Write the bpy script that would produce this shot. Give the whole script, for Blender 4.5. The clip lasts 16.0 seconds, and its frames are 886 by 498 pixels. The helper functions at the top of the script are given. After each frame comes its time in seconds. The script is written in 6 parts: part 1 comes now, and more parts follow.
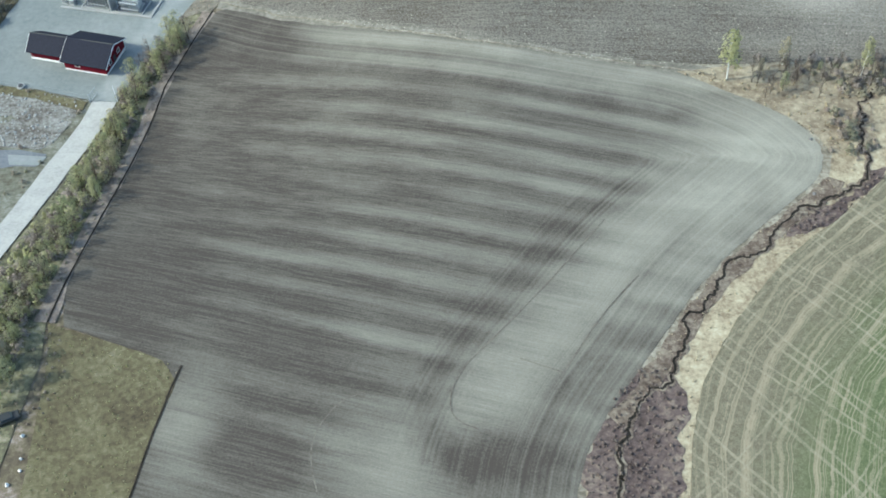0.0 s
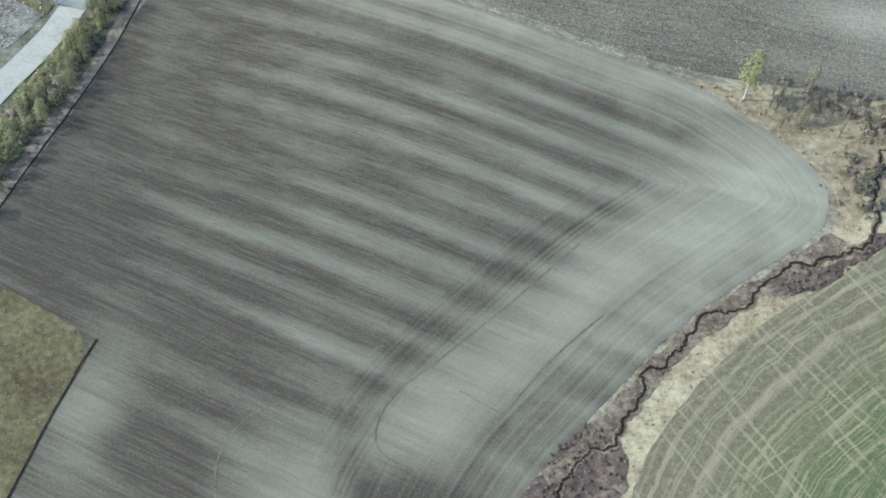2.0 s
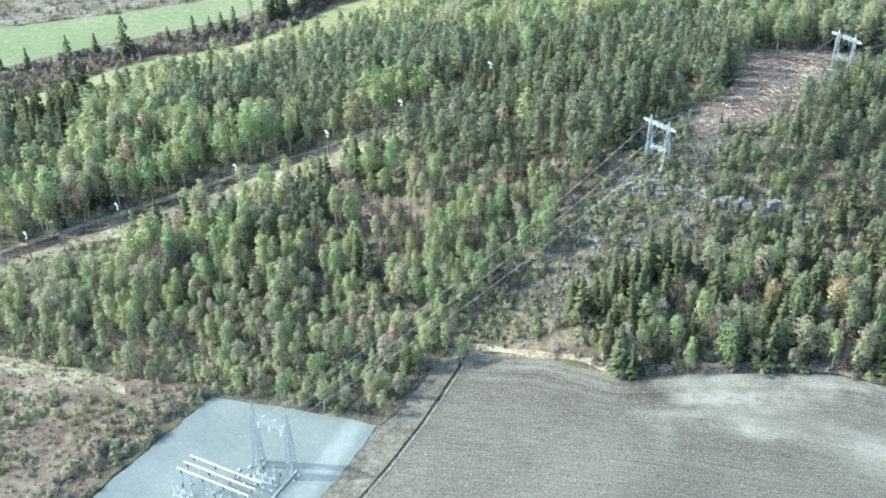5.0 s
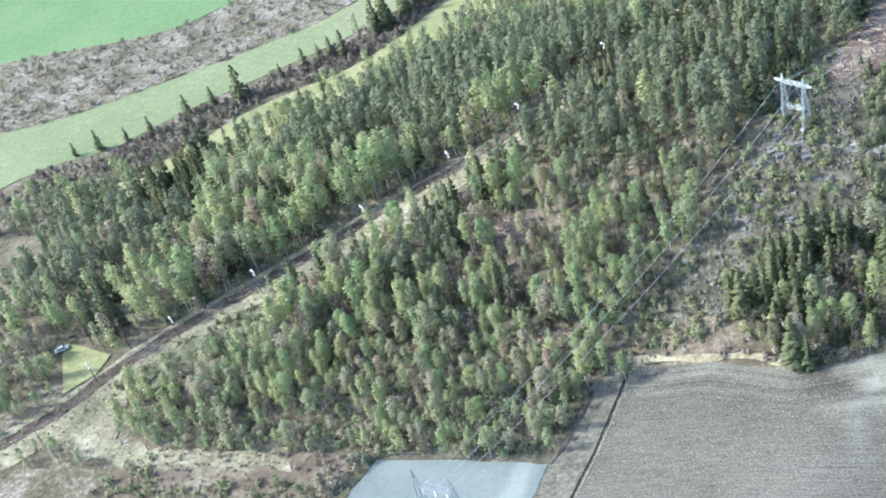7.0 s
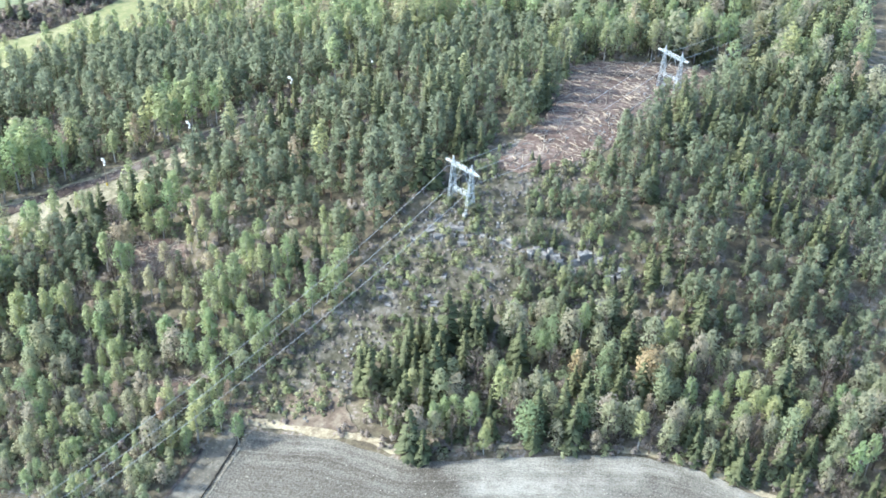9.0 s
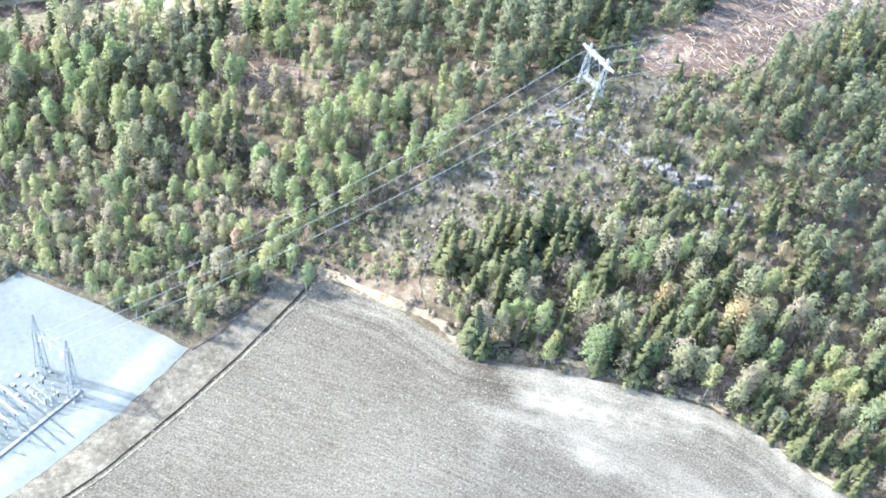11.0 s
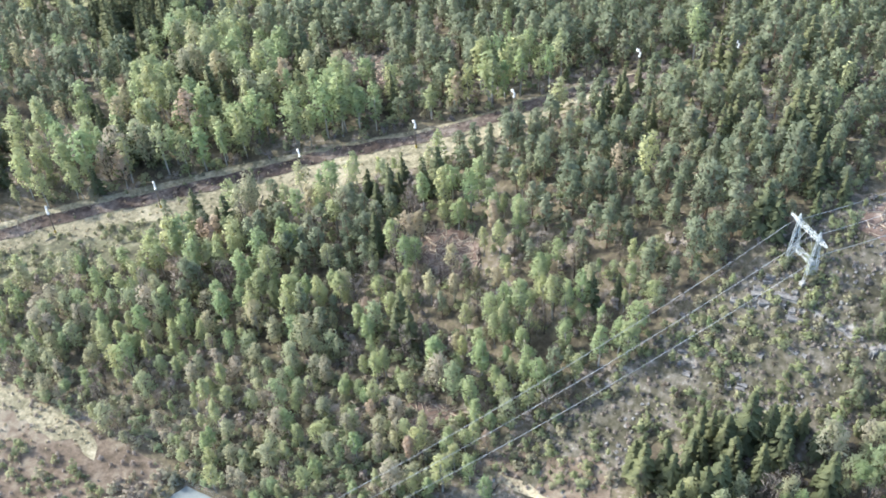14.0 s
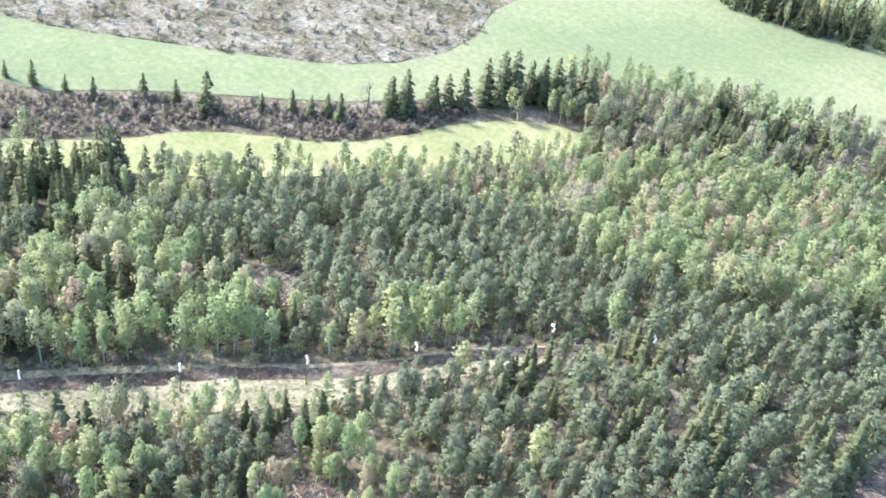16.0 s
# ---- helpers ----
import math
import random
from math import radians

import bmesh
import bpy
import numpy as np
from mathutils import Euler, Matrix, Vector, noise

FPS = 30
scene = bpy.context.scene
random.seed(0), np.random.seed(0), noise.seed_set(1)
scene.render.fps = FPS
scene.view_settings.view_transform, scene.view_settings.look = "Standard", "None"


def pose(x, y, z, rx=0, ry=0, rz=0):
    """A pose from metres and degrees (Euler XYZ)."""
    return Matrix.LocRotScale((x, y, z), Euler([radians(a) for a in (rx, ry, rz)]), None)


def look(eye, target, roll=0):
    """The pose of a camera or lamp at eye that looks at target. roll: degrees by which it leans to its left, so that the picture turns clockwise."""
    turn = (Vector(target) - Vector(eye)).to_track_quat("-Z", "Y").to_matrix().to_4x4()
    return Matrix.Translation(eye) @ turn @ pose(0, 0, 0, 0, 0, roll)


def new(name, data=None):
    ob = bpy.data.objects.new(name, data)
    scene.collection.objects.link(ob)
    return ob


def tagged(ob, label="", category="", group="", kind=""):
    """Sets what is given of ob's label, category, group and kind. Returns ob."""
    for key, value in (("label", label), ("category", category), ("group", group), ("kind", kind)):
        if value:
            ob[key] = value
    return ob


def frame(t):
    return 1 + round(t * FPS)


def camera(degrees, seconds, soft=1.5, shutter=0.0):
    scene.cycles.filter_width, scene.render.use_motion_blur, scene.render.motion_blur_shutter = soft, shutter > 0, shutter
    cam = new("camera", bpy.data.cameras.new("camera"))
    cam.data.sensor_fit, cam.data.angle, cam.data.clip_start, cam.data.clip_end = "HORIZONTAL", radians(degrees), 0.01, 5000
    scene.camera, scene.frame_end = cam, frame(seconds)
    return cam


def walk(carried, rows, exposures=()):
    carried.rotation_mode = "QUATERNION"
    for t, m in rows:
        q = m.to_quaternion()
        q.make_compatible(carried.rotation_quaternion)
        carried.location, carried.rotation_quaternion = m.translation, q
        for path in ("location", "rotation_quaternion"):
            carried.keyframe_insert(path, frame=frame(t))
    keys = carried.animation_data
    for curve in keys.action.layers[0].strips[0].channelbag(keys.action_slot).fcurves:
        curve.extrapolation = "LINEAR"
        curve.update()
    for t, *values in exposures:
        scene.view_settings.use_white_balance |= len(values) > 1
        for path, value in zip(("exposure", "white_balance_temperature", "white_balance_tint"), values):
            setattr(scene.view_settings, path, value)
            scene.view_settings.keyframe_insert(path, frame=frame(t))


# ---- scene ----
cam = camera(39.2, 16.0, soft=1.75)
PATH = [
    (0, (2.541, 1.354, 184.801), (2.457, 2.622, 183.256), -3.1),
    (0.5, (4.723, 8.304, 184.771), (4.7, 9.59, 183.239), 3.4),
    (1, (6.414, 16.249, 184.905), (6.445, 17.465, 183.317), 8.1),
    (1.5, (7.51, 25.028, 185.24), (7.514, 26.174, 183.601), 8.3),
    (2, (8.67, 35.105, 185.527), (8.59, 36.185, 183.845), 5.7),
    (2.5, (9.569, 45.599, 185.739), (9.396, 46.728, 184.097), 1.0),
    (3, (10.821, 55.387, 185.888), (10.54, 56.681, 184.389), -0.7),
    (3.5, (12.057, 63.093, 186.0), (11.792, 64.55, 184.656), 2.4),
    (4, (11.87, 69.378, 186.412), (11.615, 70.943, 185.194), 5.2),
    (4.5, (11.493, 74.959, 186.953), (11.202, 76.571, 185.806), 6.5),
    (5, (11.405, 80.226, 187.549), (10.979, 81.813, 186.41), -1.5),
    (5.2, (11.69, 82.593, 187.733), (11.175, 84.154, 186.593), -5.4),
    (7.3, (18.336, 110.459, 193.39), (17.656, 111.93, 192.217), -19.5),
    (7.5, (19.144, 112.905, 193.553), (18.513, 114.385, 192.366), -18.8),
    (8, (21.492, 118.531, 194.01), (20.969, 120.035, 192.801), -15.5),
    (8.5, (23.805, 123.822, 194.457), (23.444, 125.37, 193.243), -7.3),
    (8.7, (24.318, 126.006, 194.646), (24.085, 127.569, 193.419), -0.8),
    (10.8, (24.388, 150.595, 201.086), (24.094, 151.936, 199.631), 11.9),
    (11, (24.301, 153.076, 201.277), (23.961, 154.365, 199.786), 10.8),
    (11.5, (23.878, 159.665, 201.769), (23.404, 160.819, 200.207), 3.8),
    (12, (23.2, 166.819, 202.255), (22.686, 167.911, 200.66), 0.8),
    (12.5, (22.272, 174.224, 202.702), (21.712, 175.312, 201.12), -3.4),
    (13, (21.448, 181.847, 203.09), (20.779, 182.923, 201.543), -9.9),
    (13.5, (20.638, 189.535, 203.423), (19.984, 190.655, 201.901), -8.3),
    (14, (20.113, 197.048, 203.775), (19.385, 198.207, 202.317), -4.1),
    (14.5, (19.154, 204.25, 204.114), (18.47, 205.509, 202.72), 2.4),
    (15, (17.961, 210.867, 204.424), (17.214, 212.165, 203.099), 1.8),
    (15.5, (17.212, 216.867, 204.629), (16.431, 218.205, 203.364), 5.1),
    (16, (16.8, 222.498, 204.782), (16.042, 223.871, 203.54), 8.5),
]
EXPOSURES = [(0, 1.12, 6150, -4), (1.5, 0.95, 6150, -4), (2.5, 1.02, 6100, -5), (3, 0.99, 5950, -7), (3.5, 0.9, 5900, -8), (4, 1.28, 5850, -8), (4.5, 1.76, 5850, -9), (5, 1.79, 5850, -8), (7.5, 1.73, 5800, 0), (8.5, 1.87, 5800, 0), (10.8, 2.36, 6000, 4), (11, 2.41, 6000, 4), (11.5, 2.26, 6000, 4), (12, 1.81, 6000, 4), (13, 1.83, 6150, 6), (13.5, 1.85, 6250, 6), (14, 1.81, 6250, 5), (14.5, 1.83, 6150, 5), (15, 2.11, 6050, 5), (16, 2.15, 6000, 5)]
walk(cam, [(t, look(eye, target, roll)) for t, eye, target, roll in PATH], EXPOSURES)

# ---- sky and sun: low in the west-south-west, thin haze ----
SUN_TURN, SUN_UP = radians(190), radians(37)
world = bpy.data.worlds.new("sky")
scene.world = world
world.use_nodes = True
wn = world.node_tree.nodes
sky = wn.new("ShaderNodeTexSky")
sky.sky_type, sky.sun_disc = "NISHITA", False
sky.sun_elevation, sky.sun_rotation = SUN_UP, math.pi / 2 - SUN_TURN
sky.air_density, sky.dust_density = 1.0, 2.0
world.node_tree.links.new(sky.outputs[0], wn["Background"].inputs[0])
wn["Background"].inputs[1].default_value = 0.15
to_sun = Vector((math.cos(SUN_UP) * math.cos(SUN_TURN), math.cos(SUN_UP) * math.sin(SUN_TURN), math.sin(SUN_UP)))
sun = new("sun", bpy.data.lights.new("sun", "SUN"))
sun.data.energy, sun.data.angle, sun.data.color = 2.1, radians(1.0), (1.0, 0.95, 0.87)
sun.matrix_world = to_sun.to_track_quat("Z", "Y").to_matrix().to_4x4() @ Matrix.Translation((0, 0, 500))


# ---- materials ----
def nodes_of(name):
    m = bpy.data.materials.new(name)
    m.use_nodes = True
    return m, m.node_tree.nodes, m.node_tree.links, m.node_tree.nodes["Principled BSDF"]


def ramp(n, l, source, stops):
    r = n.new("ShaderNodeValToRGB")
    while len(r.color_ramp.elements) < len(stops):
        r.color_ramp.elements.new(0.5)
    for e, (p, c) in zip(r.color_ramp.elements, stops):
        e.position, e.color = p, (*c, 1)
    l.new(source, r.inputs[0])
    return r.outputs[0]


def noise_node(n, l, scale, detail=4.0, rough=0.6, vector=None, stretch=None, turn=0.0):
    t = n.new("ShaderNodeTexNoise")
    t.inputs["Scale"].default_value, t.inputs["Detail"].default_value, t.inputs["Roughness"].default_value = scale, detail, rough
    if vector is None:
        vector = n.new("ShaderNodeTexCoord").outputs["Object"]
    if stretch or turn:
        mp = n.new("ShaderNodeMapping")
        mp.vector_type = "TEXTURE"
        mp.inputs["Rotation"].default_value = (0, 0, turn)
        mp.inputs["Scale"].default_value = stretch or (1, 1, 1)
        l.new(vector, mp.inputs[0])
        vector = mp.outputs[0]
    l.new(vector, t.inputs[0])
    return t.outputs[0]


def mix(n, l, a, b, f, how="MIX"):
    m = n.new("ShaderNodeMix")
    m.data_type, m.blend_type = "RGBA", how
    for k, v in ((0, f), (6, a), (7, b)):
        if isinstance(v, (int, float)):
            m.inputs[k].default_value = v
        elif isinstance(v, tuple):
            m.inputs[k].default_value = (*v, 1)
        else:
            l.new(v, m.inputs[k])
    return m.outputs[2]


def maths(n, l, how, a, b=0.0, c=0.0):
    m = n.new("ShaderNodeMath")
    m.operation = how
    for k, v in enumerate((a, b, c)):
        if isinstance(v, (int, float)):
            m.inputs[k].default_value = v
        else:
            l.new(v, m.inputs[k])
    return m.outputs[0]


def attribute(n, name):
    a = n.new("ShaderNodeAttribute")
    a.attribute_name = name
    return a.outputs["Fac"]


def relief(n, l, bsdf, source, strength, distance):
    b = n.new("ShaderNodeBump")
    b.inputs["Strength"].default_value, b.inputs["Distance"].default_value = strength, distance
    l.new(source, b.inputs["Height"])
    l.new(b.outputs[0], bsdf.inputs["Normal"])


def rough_ground(name, stops, big, small, rough=0.95, bump=0.3, stretch=None, turn=0.0, depth=0.3):
    """Ground of several colours, mottled at two scales."""
    m, n, l, b = nodes_of(name)
    low = noise_node(n, l, big, 5, 0.6, stretch=stretch, turn=turn)
    high = noise_node(n, l, small, 4, 0.7, stretch=stretch, turn=turn)
    f = maths(n, l, "MULTIPLY_ADD", maths(n, l, "SUBTRACT", high, 0.5), 0.95, maths(n, l, "MULTIPLY_ADD", maths(n, l, "SUBTRACT", low, 0.5), 0.75, 0.5))
    l.new(ramp(n, l, f, stops), b.inputs["Base Color"])
    b.inputs["Roughness"].default_value = rough
    b.inputs["Specular IOR Level"].default_value = 0.15
    relief(n, l, b, high, bump, depth)
    return m


def plain(name, colour, rough=0.6, metal=0.0, wear=0.15, scale=3.0):
    m, n, l, b = nodes_of(name)
    f = noise_node(n, l, scale, 5, 0.65)
    dark = tuple(c * (1 - 2 * wear) for c in colour)
    light = tuple(min(1, c * (1 + wear)) for c in colour)
    l.new(ramp(n, l, f, [(0.3, dark), (0.7, light)]), b.inputs["Base Color"])
    b.inputs["Roughness"].default_value, b.inputs["Metallic"].default_value = rough, metal
    return m


def foliage(name, stops, through_light=0.35):
    """Leaves whose tint differs from tree to tree (tint or object) and from leaf to leaf."""
    m, n, l, b = nodes_of(name)
    info = n.new("ShaderNodeObjectInfo")
    per_tree = maths(n, l, "FRACT", maths(n, l, "ADD", info.outputs["Random"], attribute(n, "tint")))
    geo = n.new("ShaderNodeNewGeometry")
    colour = ramp(n, l, per_tree, stops)
    leaf = ramp(n, l, geo.outputs["Random Per Island"], [(0.0, (0.9, 0.9, 0.91)), (1.0, (1.09, 1.08, 1.06))])
    colour = mix(n, l, colour, leaf, 1.0, "MULTIPLY")
    l.new(colour, b.inputs["Base Color"])
    b.inputs["Roughness"].default_value = 0.65
    b.inputs["Specular IOR Level"].default_value = 0.25
    t = n.new("ShaderNodeBsdfTranslucent")
    l.new(colour, t.inputs[0])
    s = n.new("ShaderNodeMixShader")
    s.inputs[0].default_value = through_light
    l.new(b.outputs[0], s.inputs[1])
    l.new(t.outputs[0], s.inputs[2])
    l.new(s.outputs[0], n["Material Output"].inputs[0])
    return m


def worn_gravel(name):
    """Grey gravel, paler where 'worn' says that wheels pass."""
    m, n, l, b = nodes_of(name)
    low, high = noise_node(n, l, 0.06, 5, 0.65), noise_node(n, l, 0.9, 4, 0.7)
    grain = maths(n, l, "MULTIPLY_ADD", maths(n, l, "SUBTRACT", high, 0.5), 0.8, maths(n, l, "MULTIPLY_ADD", maths(n, l, "SUBTRACT", low, 0.5), 0.9, 0.5))
    bare = ramp(n, l, grain, [(0.12, (0.122, 0.141, 0.142)), (0.42, (0.168, 0.188, 0.186)), (0.58, (0.188, 0.208, 0.205)), (0.88, (0.25, 0.268, 0.263))])
    driven = ramp(n, l, grain, [(0.15, (0.195, 0.216, 0.212)), (0.5, (0.25, 0.268, 0.263)), (0.85, (0.31, 0.325, 0.318))])
    worn = maths(n, l, "MULTIPLY", attribute(n, "worn"), maths(n, l, "MULTIPLY_ADD", low, 1.2, 0.35))
    l.new(mix(n, l, bare, driven, worn), b.inputs["Base Color"])
    b.inputs["Roughness"].default_value = 0.95
    b.inputs["Specular IOR Level"].default_value = 0.15
    relief(n, l, b, high, 0.12, 0.05)
    return m


FOREST_FLOOR = rough_ground("forest_floor", [(0.24, (0.05, 0.043, 0.03)), (0.4, (0.095, 0.078, 0.058)), (0.5, (0.125, 0.11, 0.072)), (0.6, (0.18, 0.148, 0.12)), (0.74, (0.31, 0.28, 0.25))], 0.09, 0.6)
DRY_GRASS = rough_ground("dry_grass", [(0.22, (0.121, 0.093, 0.069)), (0.4, (0.233, 0.193, 0.134)), (0.6, (0.363, 0.321, 0.226)), (0.75, (0.437, 0.400, 0.298))], 0.12, 0.9)
TRAIL_SWARD = rough_ground("trail_sward", [(0.22, (0.085, 0.082, 0.05)), (0.4, (0.17, 0.155, 0.105)), (0.55, (0.27, 0.24, 0.168)), (0.75, (0.4, 0.365, 0.28))], 0.08, 0.9)
SLOPE = rough_ground("hill_heath", [(0.26, (0.035, 0.034, 0.024)), (0.4, (0.075, 0.07, 0.048)), (0.5, (0.11, 0.1, 0.078)), (0.6, (0.16, 0.145, 0.122)), (0.74, (0.33, 0.315, 0.295))], 0.1, 0.55, bump=0.8)
CORNER_SOIL = rough_ground("corner_weeds", [(0.22, (0.096, 0.076, 0.054)), (0.4, (0.192, 0.158, 0.114)), (0.55, (0.269, 0.233, 0.168)), (0.75, (0.384, 0.340, 0.252))], 0.1, 0.7, bump=0.5)
RED_HEATH = rough_ground("red_heath", [(0.2, (0.05, 0.04, 0.028)), (0.36, (0.1, 0.078, 0.058)), (0.48, (0.15, 0.116, 0.09)), (0.6, (0.2, 0.168, 0.128)), (0.8, (0.3, 0.265, 0.21))], 0.05, 0.5, bump=0.5)
WEST_SOIL = rough_ground("stony_weeds", [(0.22, (0.055, 0.052, 0.038)), (0.4, (0.105, 0.1, 0.075)), (0.55, (0.15, 0.15, 0.118)), (0.78, (0.26, 0.265, 0.235))], 0.1, 0.7, bump=0.5)
HEATHER = rough_ground("heather", [(0.24, (0.038, 0.029, 0.026)), (0.42, (0.085, 0.064, 0.06)), (0.56, (0.13, 0.1, 0.09)), (0.75, (0.23, 0.19, 0.15))], 0.14, 0.9, bump=0.6)
STUBBLE = rough_ground("grass_stubble", [(0.25, (0.05, 0.041, 0.028)), (0.43, (0.092, 0.078, 0.048)), (0.55, (0.118, 0.109, 0.062)), (0.75, (0.185, 0.166, 0.112))], 0.1, 0.9)
VERGE = rough_ground("verge_grass", [(0.3, (0.06, 0.06, 0.042)), (0.45, (0.102, 0.096, 0.066)), (0.55, (0.138, 0.138, 0.084)), (0.72, (0.24, 0.216, 0.162))], 0.15, 0.9)
COARSE = rough_ground("coarse_verge_soil", [(0.2, (0.06, 0.053, 0.044)), (0.42, (0.12, 0.109, 0.09)), (0.58, (0.17, 0.156, 0.13)), (0.8, (0.26, 0.238, 0.2))], 0.2, 0.75, bump=0.7)
EDGE_GRASS = rough_ground("field_fringe", [(0.25, (0.09, 0.078, 0.06)), (0.45, (0.18, 0.16, 0.125)), (0.6, (0.27, 0.25, 0.2)), (0.8, (0.36, 0.34, 0.28))], 0.2, 0.9)
GRAVEL = worn_gravel("gravel")
ROAD_GRAVEL = rough_ground("pale_road_gravel", [(0.3, (0.3, 0.3, 0.288)), (0.5, (0.36, 0.36, 0.342)), (0.7, (0.408, 0.402, 0.384))], 0.2, 1.5, bump=0.1, depth=0.05)
TRACK_GRAVEL = rough_ground("worn_gravel", [(0.2, (0.19, 0.21, 0.21)), (0.5, (0.232, 0.25, 0.249)), (0.8, (0.28, 0.295, 0.292))], 0.08, 0.8, bump=0.1, depth=0.05)
ASPHALT = rough_ground("asphalt", [(0.3, (0.12, 0.132, 0.15)), (0.7, (0.18, 0.192, 0.21))], 0.2, 1.5, bump=0.05, depth=0.03)
RUBBLE = rough_ground("rubble_soil", [(0.26, (0.06, 0.05, 0.043)), (0.4, (0.11, 0.1, 0.088)), (0.5, (0.175, 0.172, 0.158)), (0.7, (0.28, 0.282, 0.268))], 0.09, 1.3, bump=0.5)
BAULK_SOIL = rough_ground("baulk_soil", [(0.25, (0.1, 0.09, 0.074)), (0.45, (0.165, 0.155, 0.13)), (0.6, (0.215, 0.205, 0.175)), (0.8, (0.29, 0.275, 0.24))], 0.15, 0.9)
CREEK_EDGE = rough_ground("eroded_bank", [(0.25, (0.06, 0.045, 0.036)), (0.45, (0.125, 0.098, 0.078)), (0.6, (0.2, 0.17, 0.135)), (0.8, (0.3, 0.27, 0.2))], 0.3, 1.1, bump=0.5)
# ditch and creek soil; also colours the painted shade below the spruces
DITCH_SOIL_AND_SHADE = rough_ground("ditch_soil_and_shade", [(0.3, (0.012, 0.011, 0.009)), (0.7, (0.036, 0.03, 0.025))], 0.3, 1.2)
RUT_SOIL = rough_ground("rut_soil", [(0.3, (0.09, 0.08, 0.068)), (0.7, (0.17, 0.155, 0.13))], 0.3, 1.2)
BARE_SOIL = rough_ground("bare_soil", [(0.3, (0.12, 0.1, 0.085)), (0.5, (0.19, 0.16, 0.138)), (0.7, (0.27, 0.235, 0.2))], 0.2, 0.9)
TRAIL_SOIL = rough_ground("trail_mud", [(0.32, (0.036, 0.027, 0.024)), (0.5, (0.09, 0.069, 0.06)), (0.7, (0.18, 0.156, 0.138))], 0.12, 0.8)
SLASH = rough_ground("logging_slash", [(0.2, (0.06, 0.04, 0.032)), (0.42, (0.115, 0.08, 0.066)), (0.58, (0.17, 0.127, 0.108)), (0.8, (0.33, 0.28, 0.24))], 0.1, 0.8, bump=0.6)
MEADOW = rough_ground("spring_meadow", [(0.3, (0.190, 0.204, 0.098)), (0.5, (0.257, 0.252, 0.127)), (0.7, (0.332, 0.310, 0.186))], 0.03, 0.5, bump=0.1)
FAR_GREEN = rough_ground("far_green_field", [(0.3, (0.152, 0.179, 0.099)), (0.5, (0.190, 0.211, 0.120)), (0.7, (0.249, 0.251, 0.154))], 0.02, 0.4, bump=0.1)
BRIGHT_GREEN = rough_ground("bright_green_field", [(0.3, (0.107, 0.176, 0.077)), (0.7, (0.163, 0.228, 0.116))], 0.02, 0.4, bump=0.1)
CLEARCUT = rough_ground("clearcut", [(0.3, (0.059, 0.059, 0.030)), (0.45, (0.128, 0.108, 0.079)), (0.58, (0.207, 0.187, 0.153)), (0.75, (0.305, 0.285, 0.256))], 0.08, 0.6, bump=0.5)
ROCK = rough_ground("grey_rock", [(0.3, (0.104, 0.099, 0.098)), (0.5, (0.200, 0.194, 0.191)), (0.7, (0.320, 0.308, 0.300))], 0.25, 1.2, bump=0.5)
BIRCH_LEAF = foliage("birch_leaf", [(0.0, (0.349, 0.410, 0.225)), (0.2, (0.452, 0.460, 0.247)), (0.4, (0.308, 0.390, 0.208)), (0.6, (0.432, 0.440, 0.253)), (0.78, (0.298, 0.380, 0.202)), (0.93, (0.442, 0.430, 0.270)), (1.0, (0.473, 0.370, 0.292))], 0.6)
ALDER_LEAF = foliage("alder_leaf", [(0.0, (0.339, 0.376, 0.230)), (0.3, (0.397, 0.399, 0.260)), (0.5, (0.432, 0.381, 0.307)), (0.75, (0.304, 0.381, 0.212)), (1.0, (0.408, 0.365, 0.284))], 0.58)
SPRUCE_LEAF = foliage("spruce_needle", [(0.0, (0.097, 0.113, 0.058)), (0.5, (0.147, 0.157, 0.078)), (1.0, (0.119, 0.136, 0.074))], 0.3)
PINE_LEAF = foliage("pine_needle", [(0.0, (0.163, 0.194, 0.125)), (0.35, (0.223, 0.248, 0.156)), (0.7, (0.193, 0.223, 0.150)), (1.0, (0.252, 0.262, 0.175))], 0.45)
SHRUB_LEAF = foliage("shrub_leaf", [(0.0, (0.227, 0.232, 0.165)), (0.35, (0.288, 0.273, 0.199)), (0.6, (0.299, 0.253, 0.211)), (0.8, (0.319, 0.283, 0.228)), (1.0, (0.206, 0.222, 0.171))], 0.45)
HEDGE_LEAF = foliage("hedge_leaf", [(0.0, (0.33, 0.35, 0.2)), (0.35, (0.39, 0.4, 0.22)), (0.65, (0.36, 0.35, 0.22)), (0.85, (0.32, 0.36, 0.2)), (1.0, (0.4, 0.36, 0.26))], 0.6)
HILL_LEAF = foliage("hill_shrub_leaf", [(0.0, (0.228, 0.261, 0.144)), (0.35, (0.300, 0.327, 0.173)), (0.6, (0.279, 0.261, 0.186)), (0.8, (0.367, 0.381, 0.215)), (1.0, (0.206, 0.245, 0.144))], 0.5)
HEATHER_TWIG = foliage("heather_twigs", [(0.0, (0.1, 0.078, 0.072)), (0.6, (0.15, 0.118, 0.105)), (1.0, (0.2, 0.165, 0.14))], 0.1)
TWIG = foliage("bare_twigs", [(0.0, (0.19, 0.16, 0.14)), (0.5, (0.26, 0.228, 0.205)), (1.0, (0.22, 0.18, 0.155))], 0.15)
RUSTY_LEAF = foliage("rusty_leaf", [(0.0, (0.38, 0.30, 0.17)), (1.0, (0.42, 0.33, 0.20))], 0.4)
STRAW_LEAF = foliage("straw_tuft", [(0.0, (0.36, 0.31, 0.21)), (0.5, (0.44, 0.39, 0.27)), (1.0, (0.30, 0.24, 0.17))], 0.3)
